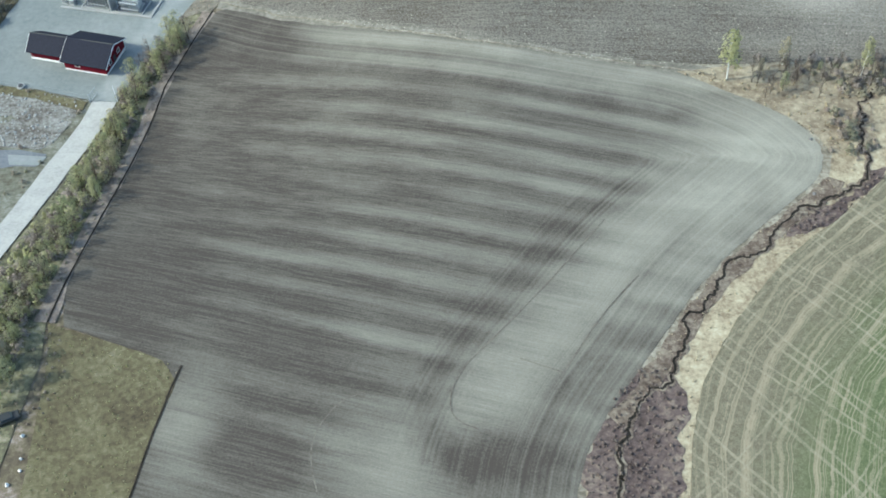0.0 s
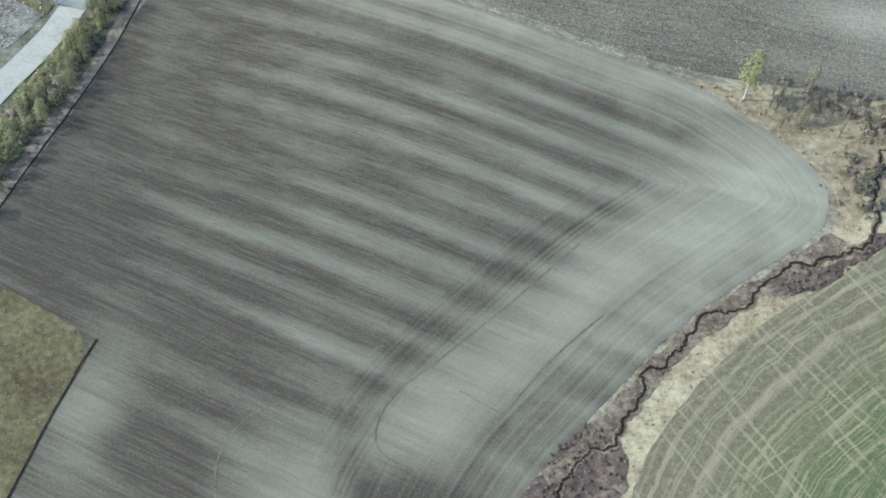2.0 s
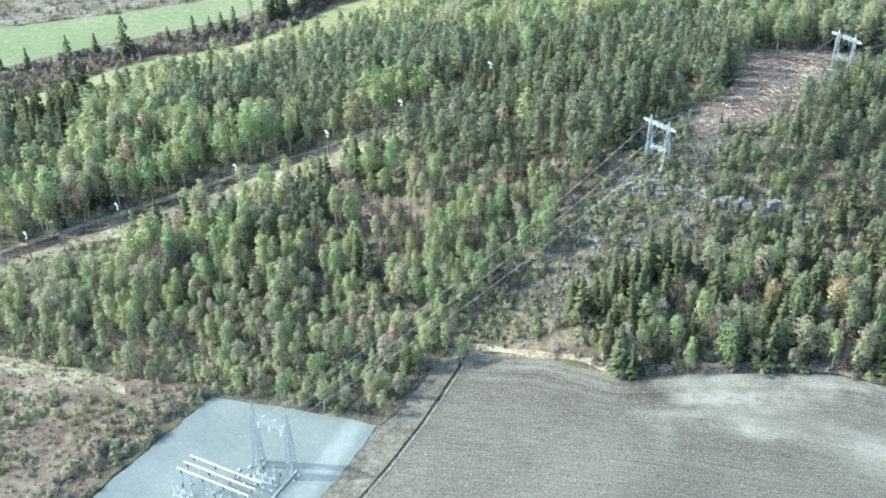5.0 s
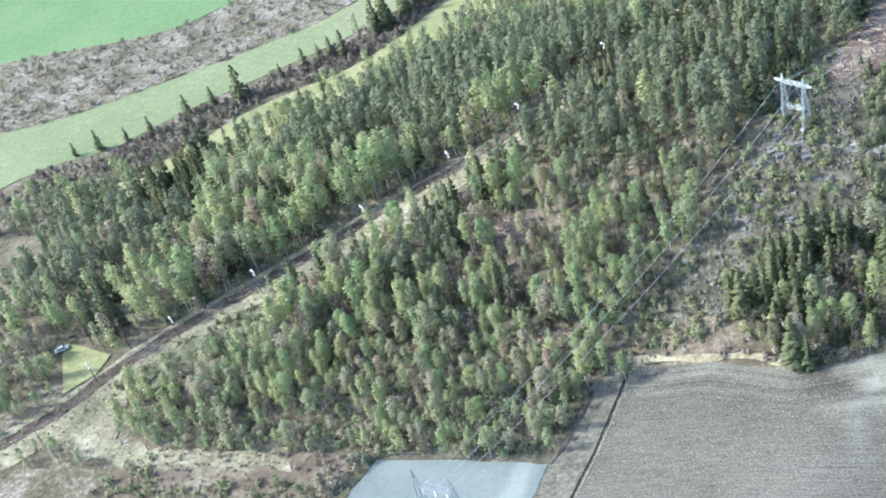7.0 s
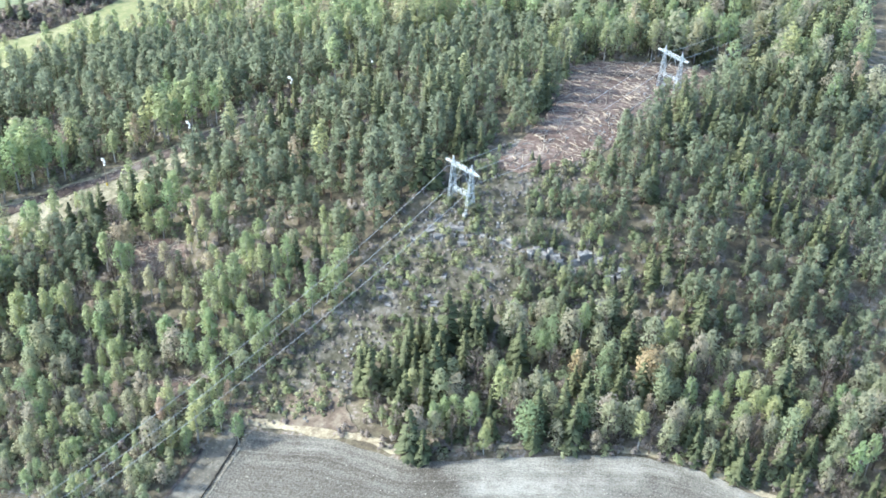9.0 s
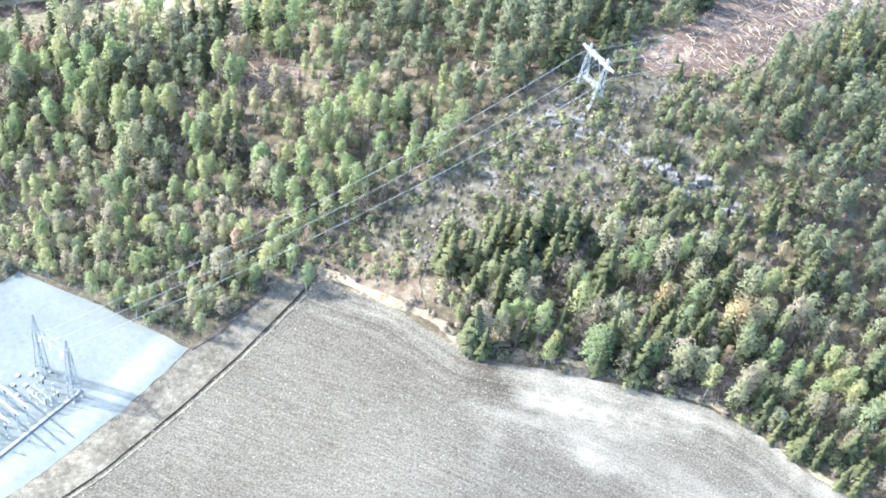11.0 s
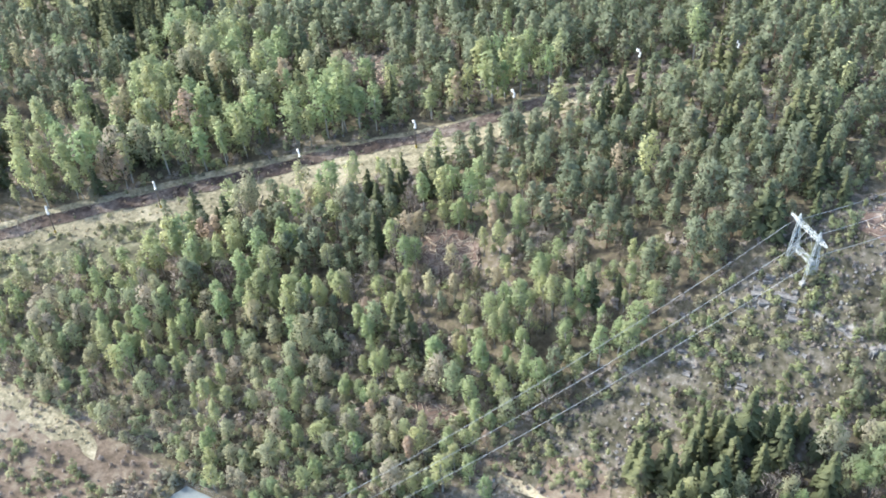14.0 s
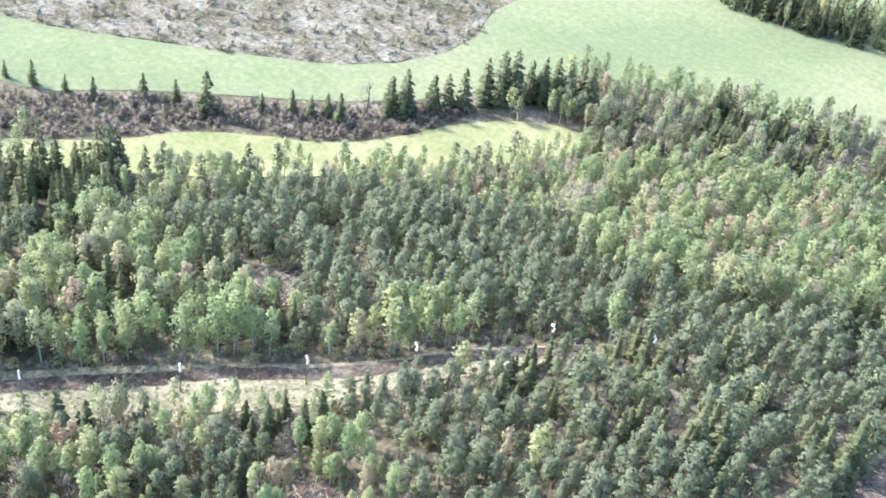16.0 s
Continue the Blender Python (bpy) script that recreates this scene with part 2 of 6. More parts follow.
BARK = plain("brown_bark", (0.096, 0.072, 0.057), 0.9, 0, 0.3)
PINE_BARK = plain("orange_pine_bark", (0.168, 0.114, 0.078), 0.9, 0, 0.3)
BIRCH_BARK = plain("white_birch_bark", (0.372, 0.36, 0.336), 0.8, 0, 0.25, 6)
WHITE_BARK = plain("bright_birch_bark", (0.62, 0.61, 0.58), 0.8, 0, 0.25, 6)
STEEL = plain("galvanised_steel", (0.42, 0.455, 0.48), 0.5, 0.15, 0.1)
GANTRY_STEEL = plain("weathered_galvanised_steel", (0.28, 0.31, 0.335), 0.6, 0.1, 0.12)
BRIGHT_WHITE = plain("bright_white_paint", (0.78, 0.78, 0.77), 0.5, 0, 0.04)
WHITE_PAINT = plain("white_paint", (0.6, 0.6, 0.59), 0.5, 0, 0.05)
GREY_PAINT = plain("grey_paint", (0.252, 0.27, 0.276), 0.5, 0, 0.1)
PALE_METAL = plain("pale_painted_metal", (0.396, 0.42, 0.432), 0.4, 0, 0.08)
DARK_METAL = plain("dark_metal", (0.03, 0.033, 0.036), 0.5, 0.2, 0.2)
PORCELAIN = plain("brown_porcelain", (0.03, 0.023, 0.021), 0.3, 0, 0.15)
CONCRETE = plain("concrete", (0.312, 0.318, 0.312), 0.9, 0, 0.12)
RED_BOARD = plain("red_boarding", (0.125, 0.005, 0.015), 0.7, 0, 0.15, 5)
ROOF_TILE = plain("dark_roof_sheet", (0.016, 0.018, 0.030), 0.7, 0.0, 0.12, 2)
for dull in (ROOF_TILE, RED_BOARD):
    dull.node_tree.nodes["Principled BSDF"].inputs["Specular IOR Level"].default_value = 0.12
GLASS = plain("window_glass", (0.03, 0.036, 0.042), 0.05, 0, 0.1)
WOOD_POLE = plain("weathered_pole_wood", (0.138, 0.114, 0.09), 0.9, 0, 0.2)
YELLOW = plain("yellow_marker", (0.45, 0.33, 0.03), 0.5, 0, 0.1)
WIRE = plain("aluminium_wire", (0.44, 0.44, 0.43), 0.5, 0.2, 0.05)
STRAW = plain("bleached_straw", (0.42, 0.40, 0.33), 0.9, 0, 0.25, 6)
CUT_WOOD = plain("pale_cut_wood", (0.33, 0.276, 0.216), 0.85, 0, 0.2)


# ---- the lie of the land ----
def smooth(a, b, v):
    u = min(1.0, max(0.0, (v - a) / (b - a)))
    return u * u * (3 - 2 * u)


def height(x, y):
    farm = 2 - 2 * smooth(110, 200, y) - 9 * smooth(225, 318, y) - 11 * smooth(10, -85, x) * smooth(130, 205, y)
    farm = max(farm, -15.2)
    n = -0.55 * x + 0.83 * y
    base = farm + (-15 - farm) * smooth(318, 350, y) - 13 * smooth(410, 510, n)
    dy = (y - 395) / (36 if y < 395 else 75)
    hill = 33 * math.exp(-((x - 15) / 75) ** 2 / 2 - dy * dy / 2)
    rim = -81.6 + 0.305 * (y - 221)
    flat = smooth(rim + 9, rim + 1, x) * smooth(197, 208, y) * smooth(300, 288, y) * smooth(-137, -122, x)
    knoll = 0.5 * math.exp(-((x + 6) ** 2 + (y - 374) ** 2) / 392)
    z = base + hill + knoll
    return z + (-15.2 + 0.06 * (288 - y) - z) * flat


def link_mesh(name, verts, faces, material, parent=None, label=""):
    me = bpy.data.meshes.new(name)
    me.from_pydata(verts, [], faces)
    me.materials.append(material)
    me.update()
    ob = new(name, me)
    if parent:
        ob.parent = parent
    return tagged(ob, label) if label else ob


def part(name, bm, material, parent=None, label="", flat=True):
    me = bpy.data.meshes.new(name)
    bmesh.ops.recalc_face_normals(bm, faces=bm.faces)
    bm.to_mesh(me)
    bm.free()
    me.materials.append(material)
    if not flat:
        for p in me.polygons:
            p.use_smooth = True
    ob = new(name, me)
    if parent:
        ob.parent = parent
    return tagged(ob, label) if label else ob


def empty(name, place, turn=0.0, scale=1.0):
    ob = new(name)
    ob.matrix_basis = pose(*place, 0, 0, turn) @ Matrix.Scale(scale, 4)
    return ob


def box(bm, size, at=(0, 0, 0), turn=0.0, bevel=0.0):
    """A box of that size whose base centre stands at a place."""
    r = bmesh.ops.create_cube(bm, size=1)
    bmesh.ops.transform(bm, verts=r["verts"], matrix=pose(at[0], at[1], at[2] + size[2] / 2, 0, 0, turn) @ Matrix.Diagonal((*size, 1)))
    if bevel:
        edges = {e for v in r["verts"] for e in v.link_edges}
        bmesh.ops.bevel(bm, geom=list(edges), offset=bevel, segments=1, affect="EDGES")


def rod(bm, a, b, r0, r1=None, sides=6):
    a, b = Vector(a), Vector(b)
    d = b - a
    m = Matrix.Translation((a + b) / 2) @ d.to_track_quat("Z", "Y").to_matrix().to_4x4()
    bmesh.ops.create_cone(bm, cap_ends=True, segments=sides, radius1=r0, radius2=r0 if r1 is None else r1, depth=d.length, matrix=m)


def inside(p, poly):
    x, y = p
    hit = False
    j = len(poly) - 1
    for i in range(len(poly)):
        (xi, yi), (xj, yj) = poly[i], poly[j]
        if (yi > y) != (yj > y) and x < (xj - xi) * (y - yi) / (yj - yi) + xi:
            hit = not hit
        j = i
    return hit


def rounded(poly, closed=True, times=2):
    """Corner-cutting, for soft outlines."""
    for _ in range(times):
        out = []
        count = len(poly)
        for i in range(count if closed else count - 1):
            a, b = poly[i], poly[(i + 1) % count]
            out += [(0.75 * a[0] + 0.25 * b[0], 0.75 * a[1] + 0.25 * b[1]), (0.25 * a[0] + 0.75 * b[0], 0.25 * a[1] + 0.75 * b[1])]
        poly = out if closed else [poly[0]] + out + [poly[-1]]
    return poly


def finely(poly, step, closed=True, wobble=0.0):
    out = []
    for i in range(len(poly) if closed else len(poly) - 1):
        a, b = Vector(poly[i]), Vector(poly[(i + 1) % len(poly)])
        k = max(1, int((b - a).length / step))
        side = Vector((-(b - a).y, (b - a).x)).normalized() if (b - a).length > 0 else Vector((0, 0))
        for j in range(k):
            p = a.lerp(b, j / k)
            if wobble:
                p = p + side * wobble * (0.7 * noise.noise((p.x * 0.13, p.y * 0.13, 3.1)) + 0.55 * noise.noise((p.x * 0.45, p.y * 0.45, 8.1)))
            out.append((p.x, p.y))
    if not closed:
        out.append(tuple(poly[-1]))
    return out


def drape(name, poly, material, label, step=4.0, lift=0.2, wobble=0.0, kind="structure", category="", attributes=None):
    """A sheet of ground inside an outline, lying on the land."""
    from mathutils.geometry import delaunay_2d_cdt
    rim = finely(poly, step, True, wobble)
    count = len(rim)
    xs, ys = [p[0] for p in rim], [p[1] for p in rim]
    pts = [Vector(p) for p in rim]
    x = min(xs) + step / 2
    while x < max(xs):
        y = min(ys) + step / 2
        while y < max(ys):
            p = (x + random.uniform(-0.2, 0.2) * step, y + random.uniform(-0.2, 0.2) * step)
            if inside(p, rim):
                pts.append(Vector(p))
            y += step
        x += step
    v, _, f, *_ = delaunay_2d_cdt(pts, [(i, (i + 1) % count) for i in range(count)], [], 1, 1e-4)
    verts = [(p.x, p.y, height(p.x, p.y) + lift + 0.08) for p in v]
    ob = link_mesh(name, verts, f, material)
    for p in ob.data.polygons:
        p.use_smooth = True
    if attributes:
        for key, values in attributes(np.array([(q[0], q[1]) for q in verts]), np.array(rim)).items():
            ob.data.attributes.new(key, "FLOAT", "POINT").data.foreach_set("value", values.astype(np.float32))
    return tagged(ob, label, category or name.replace("_", " "), kind=kind)


def strip(name, line, width, material, label, lift=0.2, step=3.0, wobble=0.0, ragged=0.0, category="", sink=0.0, kind="structure"):
    """A band of ground along a line; sink: how much deeper its middle lies."""
    line = finely(line, step, False, wobble)
    verts, faces = [], []
    for i, p in enumerate(line):
        a, b = Vector(line[max(0, i - 1)]), Vector(line[min(len(line) - 1, i + 1)])
        side = Vector((-(b - a).y, (b - a).x)).normalized()
        for k, s in enumerate((-0.5, -0.2, 0.2, 0.5)):
            w = width * s * (1 + ragged * noise.noise((p[0] * 0.2, p[1] * 0.2, k * 4.7)))
            q = Vector(p) + side * w
            verts.append((q.x, q.y, height(q.x, q.y) + lift + 0.1 - (sink if k in (1, 2) else 0)))
        if i:
            o = 4 * (i - 1)
            faces += [(o + k, o + k + 1, o + k + 5, o + k + 4) for k in range(3)]
    ob = link_mesh(name, verts, faces, material)
    return tagged(ob, label, category or name.replace("_", " "), kind=kind)


def away_from(points, line):
    """Distance of many points from a line of points."""
    a, b = line[:-1], line[1:]
    d = b - a
    best = np.full(len(points), 1e9)
    for p, e in zip(a, d):
        t = np.clip(((points - p) @ e) / max(1e-9, e @ e), 0, 1)
        best = np.minimum(best, np.hypot(*(points - p - t[:, None] * e).T))
    return best


def land():
    def steps(lo, hi, fine, reach):
        core = list(np.arange(lo, hi + 1e-6, fine))
        grow, low, high, d = fine, [lo], [hi], 0
        while d < reach:
            grow *= 1.35
            d += grow
            low.append(lo - d)
            high.append(hi + d)
        return low[:0:-1] + core + high[1:]
    xs, ys = steps(-420, 180, 4.0, 4000), steps(60, 720, 4.0, 4000)
    verts = [(x, y, height(x, y)) for y in ys for x in xs]
    w = len(xs)
    faces = [(j * w + i, j * w + i + 1, (j + 1) * w + i + 1, (j + 1) * w + i) for j in range(len(ys) - 1) for i in range(w - 1)]
    ob = link_mesh("ground", verts, faces, FOREST_FLOOR)
    for p in ob.data.polygons:
        p.use_smooth = True
    tagged(ob, "brown and mossy forest floor over rolling land", "ground", kind="structure")


land()

# ---- outlines of the plan ----
FIELD_S = rounded([(-65.7, 235.4), (-61.9, 236.7), (-44.7, 227.2), (-22.7, 220.1), (-7, 214.6), (9.3, 209.5), (24.1, 206), (40.9, 202.2), (52.2, 196.4), (61.9, 189.4), (66.7, 183.5), (69, 178.1), (67, 171.4), (62.8, 166), (53.9, 157.8), (46.6, 150.6), (40.4, 143.1), (35.6, 135.8), (29.8, 127), (24.2, 118.6), (20, 111.8), (16.8, 105.3), (15.4, 97), (14, 40), (-62, 40), (-58, 97), (-55.8, 111.6), (-53.3, 124.7), (-67.9, 130.1), (-79.6, 134.4), (-76.6, 170.9), (-73, 209.7)], True, 1)
FIELD_N = rounded([(-63.5, 240.6), (-44.8, 230.8), (-28.7, 224.6), (-11, 218), (6.6, 212.2), (23.2, 208.4), (39.2, 205), (50.5, 204.2), (75, 205.4), (140, 206), (140, 300), (95, 308), (81.9, 311.5), (67.5, 312.9), (56.4, 317.1), (43.8, 318.6), (31.5, 317.2), (17.8, 314.2), (4.3, 311), (-7.4, 308.8), (-17.4, 312), (-26.6, 315), (-40.2, 316), (-46, 316.2), (-49.6, 295.7), (-54.4, 270.9), (-60, 251.5)], True, 1)
FIELD_E = rounded([(170, 198), (99.4, 198.2), (90.8, 193.9), (85.5, 188.4), (83.9, 179), (80, 170.5), (70, 160.6), (60.5, 153), (51.5, 142.6), (44.6, 132.7), (39.6, 124), (36.4, 114.5), (34.6, 105), (33.9, 97), (32, 40), (170, 40)], True, 1)
PLOT = [(-79.6, 134.2), (-67.9, 129.9), (-53.5, 124.5), (-56, 111.6), (-58.2, 97), (-62, 60), (-82, 60), (-76, 97), (-77.8, 125.7)]
CREEK = rounded([(150, 206), (118, 204.2), (100, 203.1), (93, 202.6), (86.7, 200.4), (81.5, 195.2), (78, 188.7), (76.7, 180.8), (77.2, 173.5), (73.3, 167.2), (65.4, 163.9), (59.2, 160.1), (58, 157.9), (54.4, 155), (54.1, 152), (46.6, 148.3), (44.3, 144.1), (42, 141.9), (42.5, 139.5), (36.9, 135.1), (36.5, 129.8), (34.1, 126), (33.7, 122.6), (30, 119.4), (26.3, 116.2), (25.2, 110.9), (23.1, 107.5), (22.4, 97), (20, 60)], False, 1)


def meander(line):
    """Small uneven bends of a creek, added to its course."""
    out = []
    for x, y in finely(line, 0.5, False):
        bend = [1.5 * noise.noise((x * 0.3, y * 0.3, k)) + 0.9 * noise.noise((x * 0.85, y * 0.85, k + 2)) for k in (5.0, 15.0)]
        out.append((x + bend[0], y + bend[1]))
    return out


CREEK_BED = meander(CREEK)
BANK = [(150, 209), (118, 207), (100, 205), (75, 204.6), (50, 203.6), (41, 201.8), (52.6, 195.6), (62.3, 188.8), (67.2, 183), (69.6, 177.8), (67.4, 170.8), (63.1, 165.4), (54.2, 157.3), (46.9, 150.2), (40.7, 142.7), (35.9, 135.4), (30.1, 126.7), (24.4, 118.2), (20.2, 111.5), (17, 105), (15.6, 96), (14.4, 40), (32.5, 40), (34.3, 97), (36.8, 114.5), (40, 124), (45, 132.7), (52, 142.6), (61, 153), (70.5, 160.6), (80.5, 170.5), (84.4, 179), (86, 188.4), (91.3, 194), (99.8, 198.6), (150, 198.6)]
HEATHER_A = [(23, 119), (27.5, 124.5), (33, 123.8), (34.5, 117), (33.5, 108), (32.4, 97), (30, 60), (17, 60), (16.4, 97), (17.5, 105), (20.5, 112)]
HEATHER_B = [(57, 154.5), (62, 161.5), (72, 166), (76.5, 172), (81.5, 173.8), (79, 169.5), (70, 161.5), (63, 156)]
YARD = [(-120.6, 215.3), (-118.5, 233.6), (-114.1, 255.8), (-104.1, 288.6), (-83.8, 289.0), (-61.5, 287.9), (-65.1, 266.2), (-70.5, 245.8), (-74.3, 235.3), (-79.9, 217.9), (-83.4, 205.0), (-89.3, 205.3), (-103.8, 209.5), (-118.1, 212.6)]
YARD_LANE = [(-66.7, 287), (-70.4, 264.4), (-74.6, 250.1), (-78, 240.4), (-81, 231), (-84.4, 217), (-86, 205.7)]
ROAD = [(-89.1, 205.3), (-83.5, 205.0), (-88.9, 181.0), (-93.6, 154), (-100, 120), (-108, 80), (-113, 80), (-105, 120), (-98.6, 156), (-94.6, 183.0)]
RUBBLE_PLOT = rounded([(-119.2, 209.1), (-106.8, 209.3), (-90.4, 205.3), (-93.3, 198.0), (-95.8, 189.2), (-103.0, 190.5), (-112.0, 190.0), (-124.0, 194.0)], True, 1)
DRIVE = [(-124.0, 189.6), (-109.4, 189.4), (-102.0, 189.4), (-95.4, 187.8), (-96.6, 183.2), (-101.0, 183.6), (-108.0, 182.0), (-124.0, 180.0)]
DRIVE_PALE = [(-104.0, 187.6), (-95.0, 186.8), (-96.2, 183.6), (-102.6, 184.0)]
HEATH_W = rounded([(-172, 294), (-147.5, 290.5), (-131.9, 290.4), (-106.3, 289.9), (-105.4, 286.5), (-115.1, 255.8), (-119.6, 233.6), (-121.7, 215.4), (-123.6, 209.2), (-160, 212), (-190, 250)], True, 1)
VERGE_STRIP = [(-66.2, 236.4), (-74.5, 235.4), (-80, 218), (-83.4, 205), (-88.5, 181), (-93.2, 154), (-99, 120), (-98, 90), (-82.5, 90), (-79, 125), (-80.4, 134.4), (-77.4, 170.9), (-73.8, 209.7)]
VERGE_NORTH = [(-66.2, 236.4), (-63.2, 240.2), (-60, 251), (-54.4, 270.5), (-49.6, 295.7), (-46.2, 316), (-47, 322), (-54, 310), (-57, 298), (-61.4, 288), (-65, 266.2), (-70.4, 245.8), (-74.3, 235.5)]
TRAIL = [(-250, 262), (-226, 284), (-204.4, 304.8), (-194.4, 320.9), (-181.2, 336.3), (-162, 353.7), (-147, 367), (-137, 375.2), (-126.4, 384), (-108.6, 394.7), (-93, 408), (-82, 418.6), (-71.6, 427.2), (-62.4, 433.6), (-47.1, 439.2), (-25, 446), (10, 452), (42, 462)]
TRAIL_GRASS = rounded([(-250, 240), (-222, 272), (-199.4, 295.7), (-185, 313), (-164, 331), (-149.8, 346.9), (-132, 364.5), (-113.9, 376.5), (-98.5, 389.5), (-84, 405.5), (-69.5, 421), (-60, 431), (-64, 436), (-84, 422.5), (-97, 409), (-111, 397.5), (-128, 388), (-139, 379), (-150, 371), (-165, 357.5), (-184, 340), (-197, 324), (-208, 308), (-230, 288), (-256, 268)], True, 1)
STRAW_GRASS = rounded([(-202.1, 301.5), (-198.5, 314.6), (-191.2, 325.8), (-180.0, 333.8), (-161.7, 342.8), (-164.4, 335.8), (-179.9, 329.4), (-184.8, 320.2), (-184.1, 304.8), (-182.3, 295.5), (-171.4, 292.0), (-130.4, 290.2), (-123.7, 284.6), (-193.5, 285.9)], True, 1)
GREEN_PATCH = [(-219.4, 333.2), (-199.3, 327.2), (-200.7, 318.9), (-207.6, 311.4)]
WEST_GROUND = [(-83.8, 205.6), (-89.4, 205.2), (-104, 209.3), (-120, 213), (-150, 214), (-160, 180), (-150, 110), (-102, 110), (-99, 122), (-93.4, 154), (-88.8, 181)]
CORRIDOR = rounded([(-60, 318), (-46, 325), (-36, 345), (-23, 366), (-14, 380), (-6, 392), (4, 400), (18, 418), (31, 440), (40, 462), (52, 480), (62, 500), (78, 494), (60, 466), (46, 446), (36, 420), (24, 398), (18, 386), (20, 374), (36, 368), (40, 362), (24, 354), (6, 348), (-10, 343), (-24, 334), (-24, 322), (-40, 317)], True, 1)
SLASH_PATCH = rounded([(-2, 389), (5, 402), (11, 420), (13, 445), (14, 464), (30, 474), (50, 482), (60, 476), (48, 450), (40, 428), (32, 410), (18, 392), (8, 386)], True, 1)
MOUTH = rounded([(-55, 318.5), (-48, 324.5), (-40.3, 328.0), (-28, 329), (-22, 319), (-20, 316.5), (-24, 316.2), (-40, 317.6), (-47, 317.6)], True, 1)
MEADOW_POLY = rounded([(-268, 424), (-236.2, 451.4), (-223.7, 472.5), (-206, 486.1), (-183.5, 499.9), (-169.2, 519.1), (-160.9, 538.4), (-146.4, 556.7), (-128, 566.6), (-116, 563), (-135, 527), (-160, 498), (-190, 464), (-222, 438), (-255, 415)], True, 1)
FAR_FIELD = rounded([(-480, 380), (-330, 420), (-300.7, 450), (-274.4, 456), (-256.7, 475.5), (-234.7, 494), (-203.7, 517.5), (-180.4, 540), (-168, 560), (-152, 592), (-136.8, 609), (-78.2, 623), (-48.1, 642), (60, 690), (40, 800), (-77, 762), (-140, 720), (-170, 700), (-199, 630), (-186, 586.5), (-204.3, 548.9), (-238.2, 525.6), (-274.5, 505.4), (-310.9, 485.1), (-334, 479.2), (-480, 440)], True, 1)
CLEARCUT_POLY = rounded([(-480, 440), (-334, 479.2), (-310.9, 485.1), (-274.5, 505.4), (-238.2, 525.6), (-204.3, 548.9), (-186, 586.5), (-199, 630), (-240, 640), (-262, 580), (-290, 552), (-345, 546), (-480, 530)], True, 1)
GREEN_FAR = rounded([(-480, 530), (-345, 546), (-290, 552), (-262, 580), (-240, 640), (-200, 700), (-300, 780), (-520, 700)], True, 1)
GLADE = [(-196, 312), (-176, 334), (-152, 351), (-148, 345), (-154, 333), (-166, 324), (-176, 311)]
GAPS = [[(-92, 368), (-79, 369), (-72, 359), (-86, 356)], [(-157, 423), (-134, 427), (-128, 411), (-149, 413)], [(-75, 326), (-62, 330), (-58, 322), (-70, 319)]]


# ---- soils of the fields ----
def soil(name, dark, light, turn, pitch, stone, strong=1.0):
    """Tilled earth: 'dry' gives its paleness, 'rim' the distance from the headland, which the wheels follow."""
    m, n, l, b = nodes_of(name)
    dry, rim, core = attribute(n, "dry"), attribute(n, "rim"), attribute(n, "core")
    rows = noise_node(n, l, 1.0, 5, 0.65, stretch=(22, pitch, 1), turn=turn)
    fine = noise_node(n, l, 1.0, 3, 0.7, stretch=(7, 0.3, 1), turn=turn)
    clod = noise_node(n, l, 2.6, 3, 0.75)
    along = n.new("ShaderNodeCombineXYZ")
    l.new(maths(n, l, "MULTIPLY", rim, 1.1), along.inputs[0])
    rings = noise_node(n, l, 1.0, 3, 0.6, vector=along.outputs[0])
    smear = noise_node(n, l, 0.14, 5, 0.6)
    rings = maths(n, l, "ADD", maths(n, l, "MULTIPLY_ADD", rings, 1.0, -0.25), maths(n, l, "MULTIPLY", smear, 0.5))
    straight = maths(n, l, "ADD", maths(n, l, "MULTIPLY", rows, 0.5), maths(n, l, "MULTIPLY", fine, 0.5))
    f = maths(n, l, "ADD", maths(n, l, "MULTIPLY", straight, core), maths(n, l, "MULTIPLY", rings, maths(n, l, "SUBTRACT", 1.0, core)))
    f = maths(n, l, "ADD", maths(n, l, "MULTIPLY", maths(n, l, "SUBTRACT", f, 0.5), maths(n, l, "MULTIPLY_ADD", dry, -0.7 * strong, 1.2 * strong)), dry)
    f = maths(n, l, "ADD", f, maths(n, l, "MULTIPLY", maths(n, l, "SUBTRACT", clod, 0.5), stone))
    colour = mix(n, l, dark, light, f)
    l.new(colour, b.inputs["Base Color"])
    b.inputs["Roughness"].default_value = 0.95
    b.inputs["Specular IOR Level"].default_value = 0.1
    relief(n, l, b, maths(n, l, "ADD", clod, fine), 0.25 * (1 + stone), 0.12 * (1 + stone))
    return m


SOIL_S = soil("damp_tilled_soil", (0.062, 0.0538, 0.047), (0.345, 0.338, 0.285), radians(-15.5), 0.8, 0.4, 0.68)
SOIL_N = soil("stony_ploughed_soil", (0.072, 0.063, 0.052), (0.335, 0.316, 0.275), radians(-3), 0.7, 1.7, 0.9)


def cloud(p, scale, seed):
    return np.array([noise.fractal((x * scale, y * scale, seed), 1.0, 2.0, 3) for x, y in p])


def blob(p, x, y, rx, ry, turn=0.0):
    c, s = math.cos(turn), math.sin(turn)
    u, v = (p[:, 0] - x) * c + (p[:, 1] - y) * s, -(p[:, 0] - x) * s + (p[:, 1] - y) * c
    return np.exp(-(u / rx) ** 2 - (v / ry) ** 2)


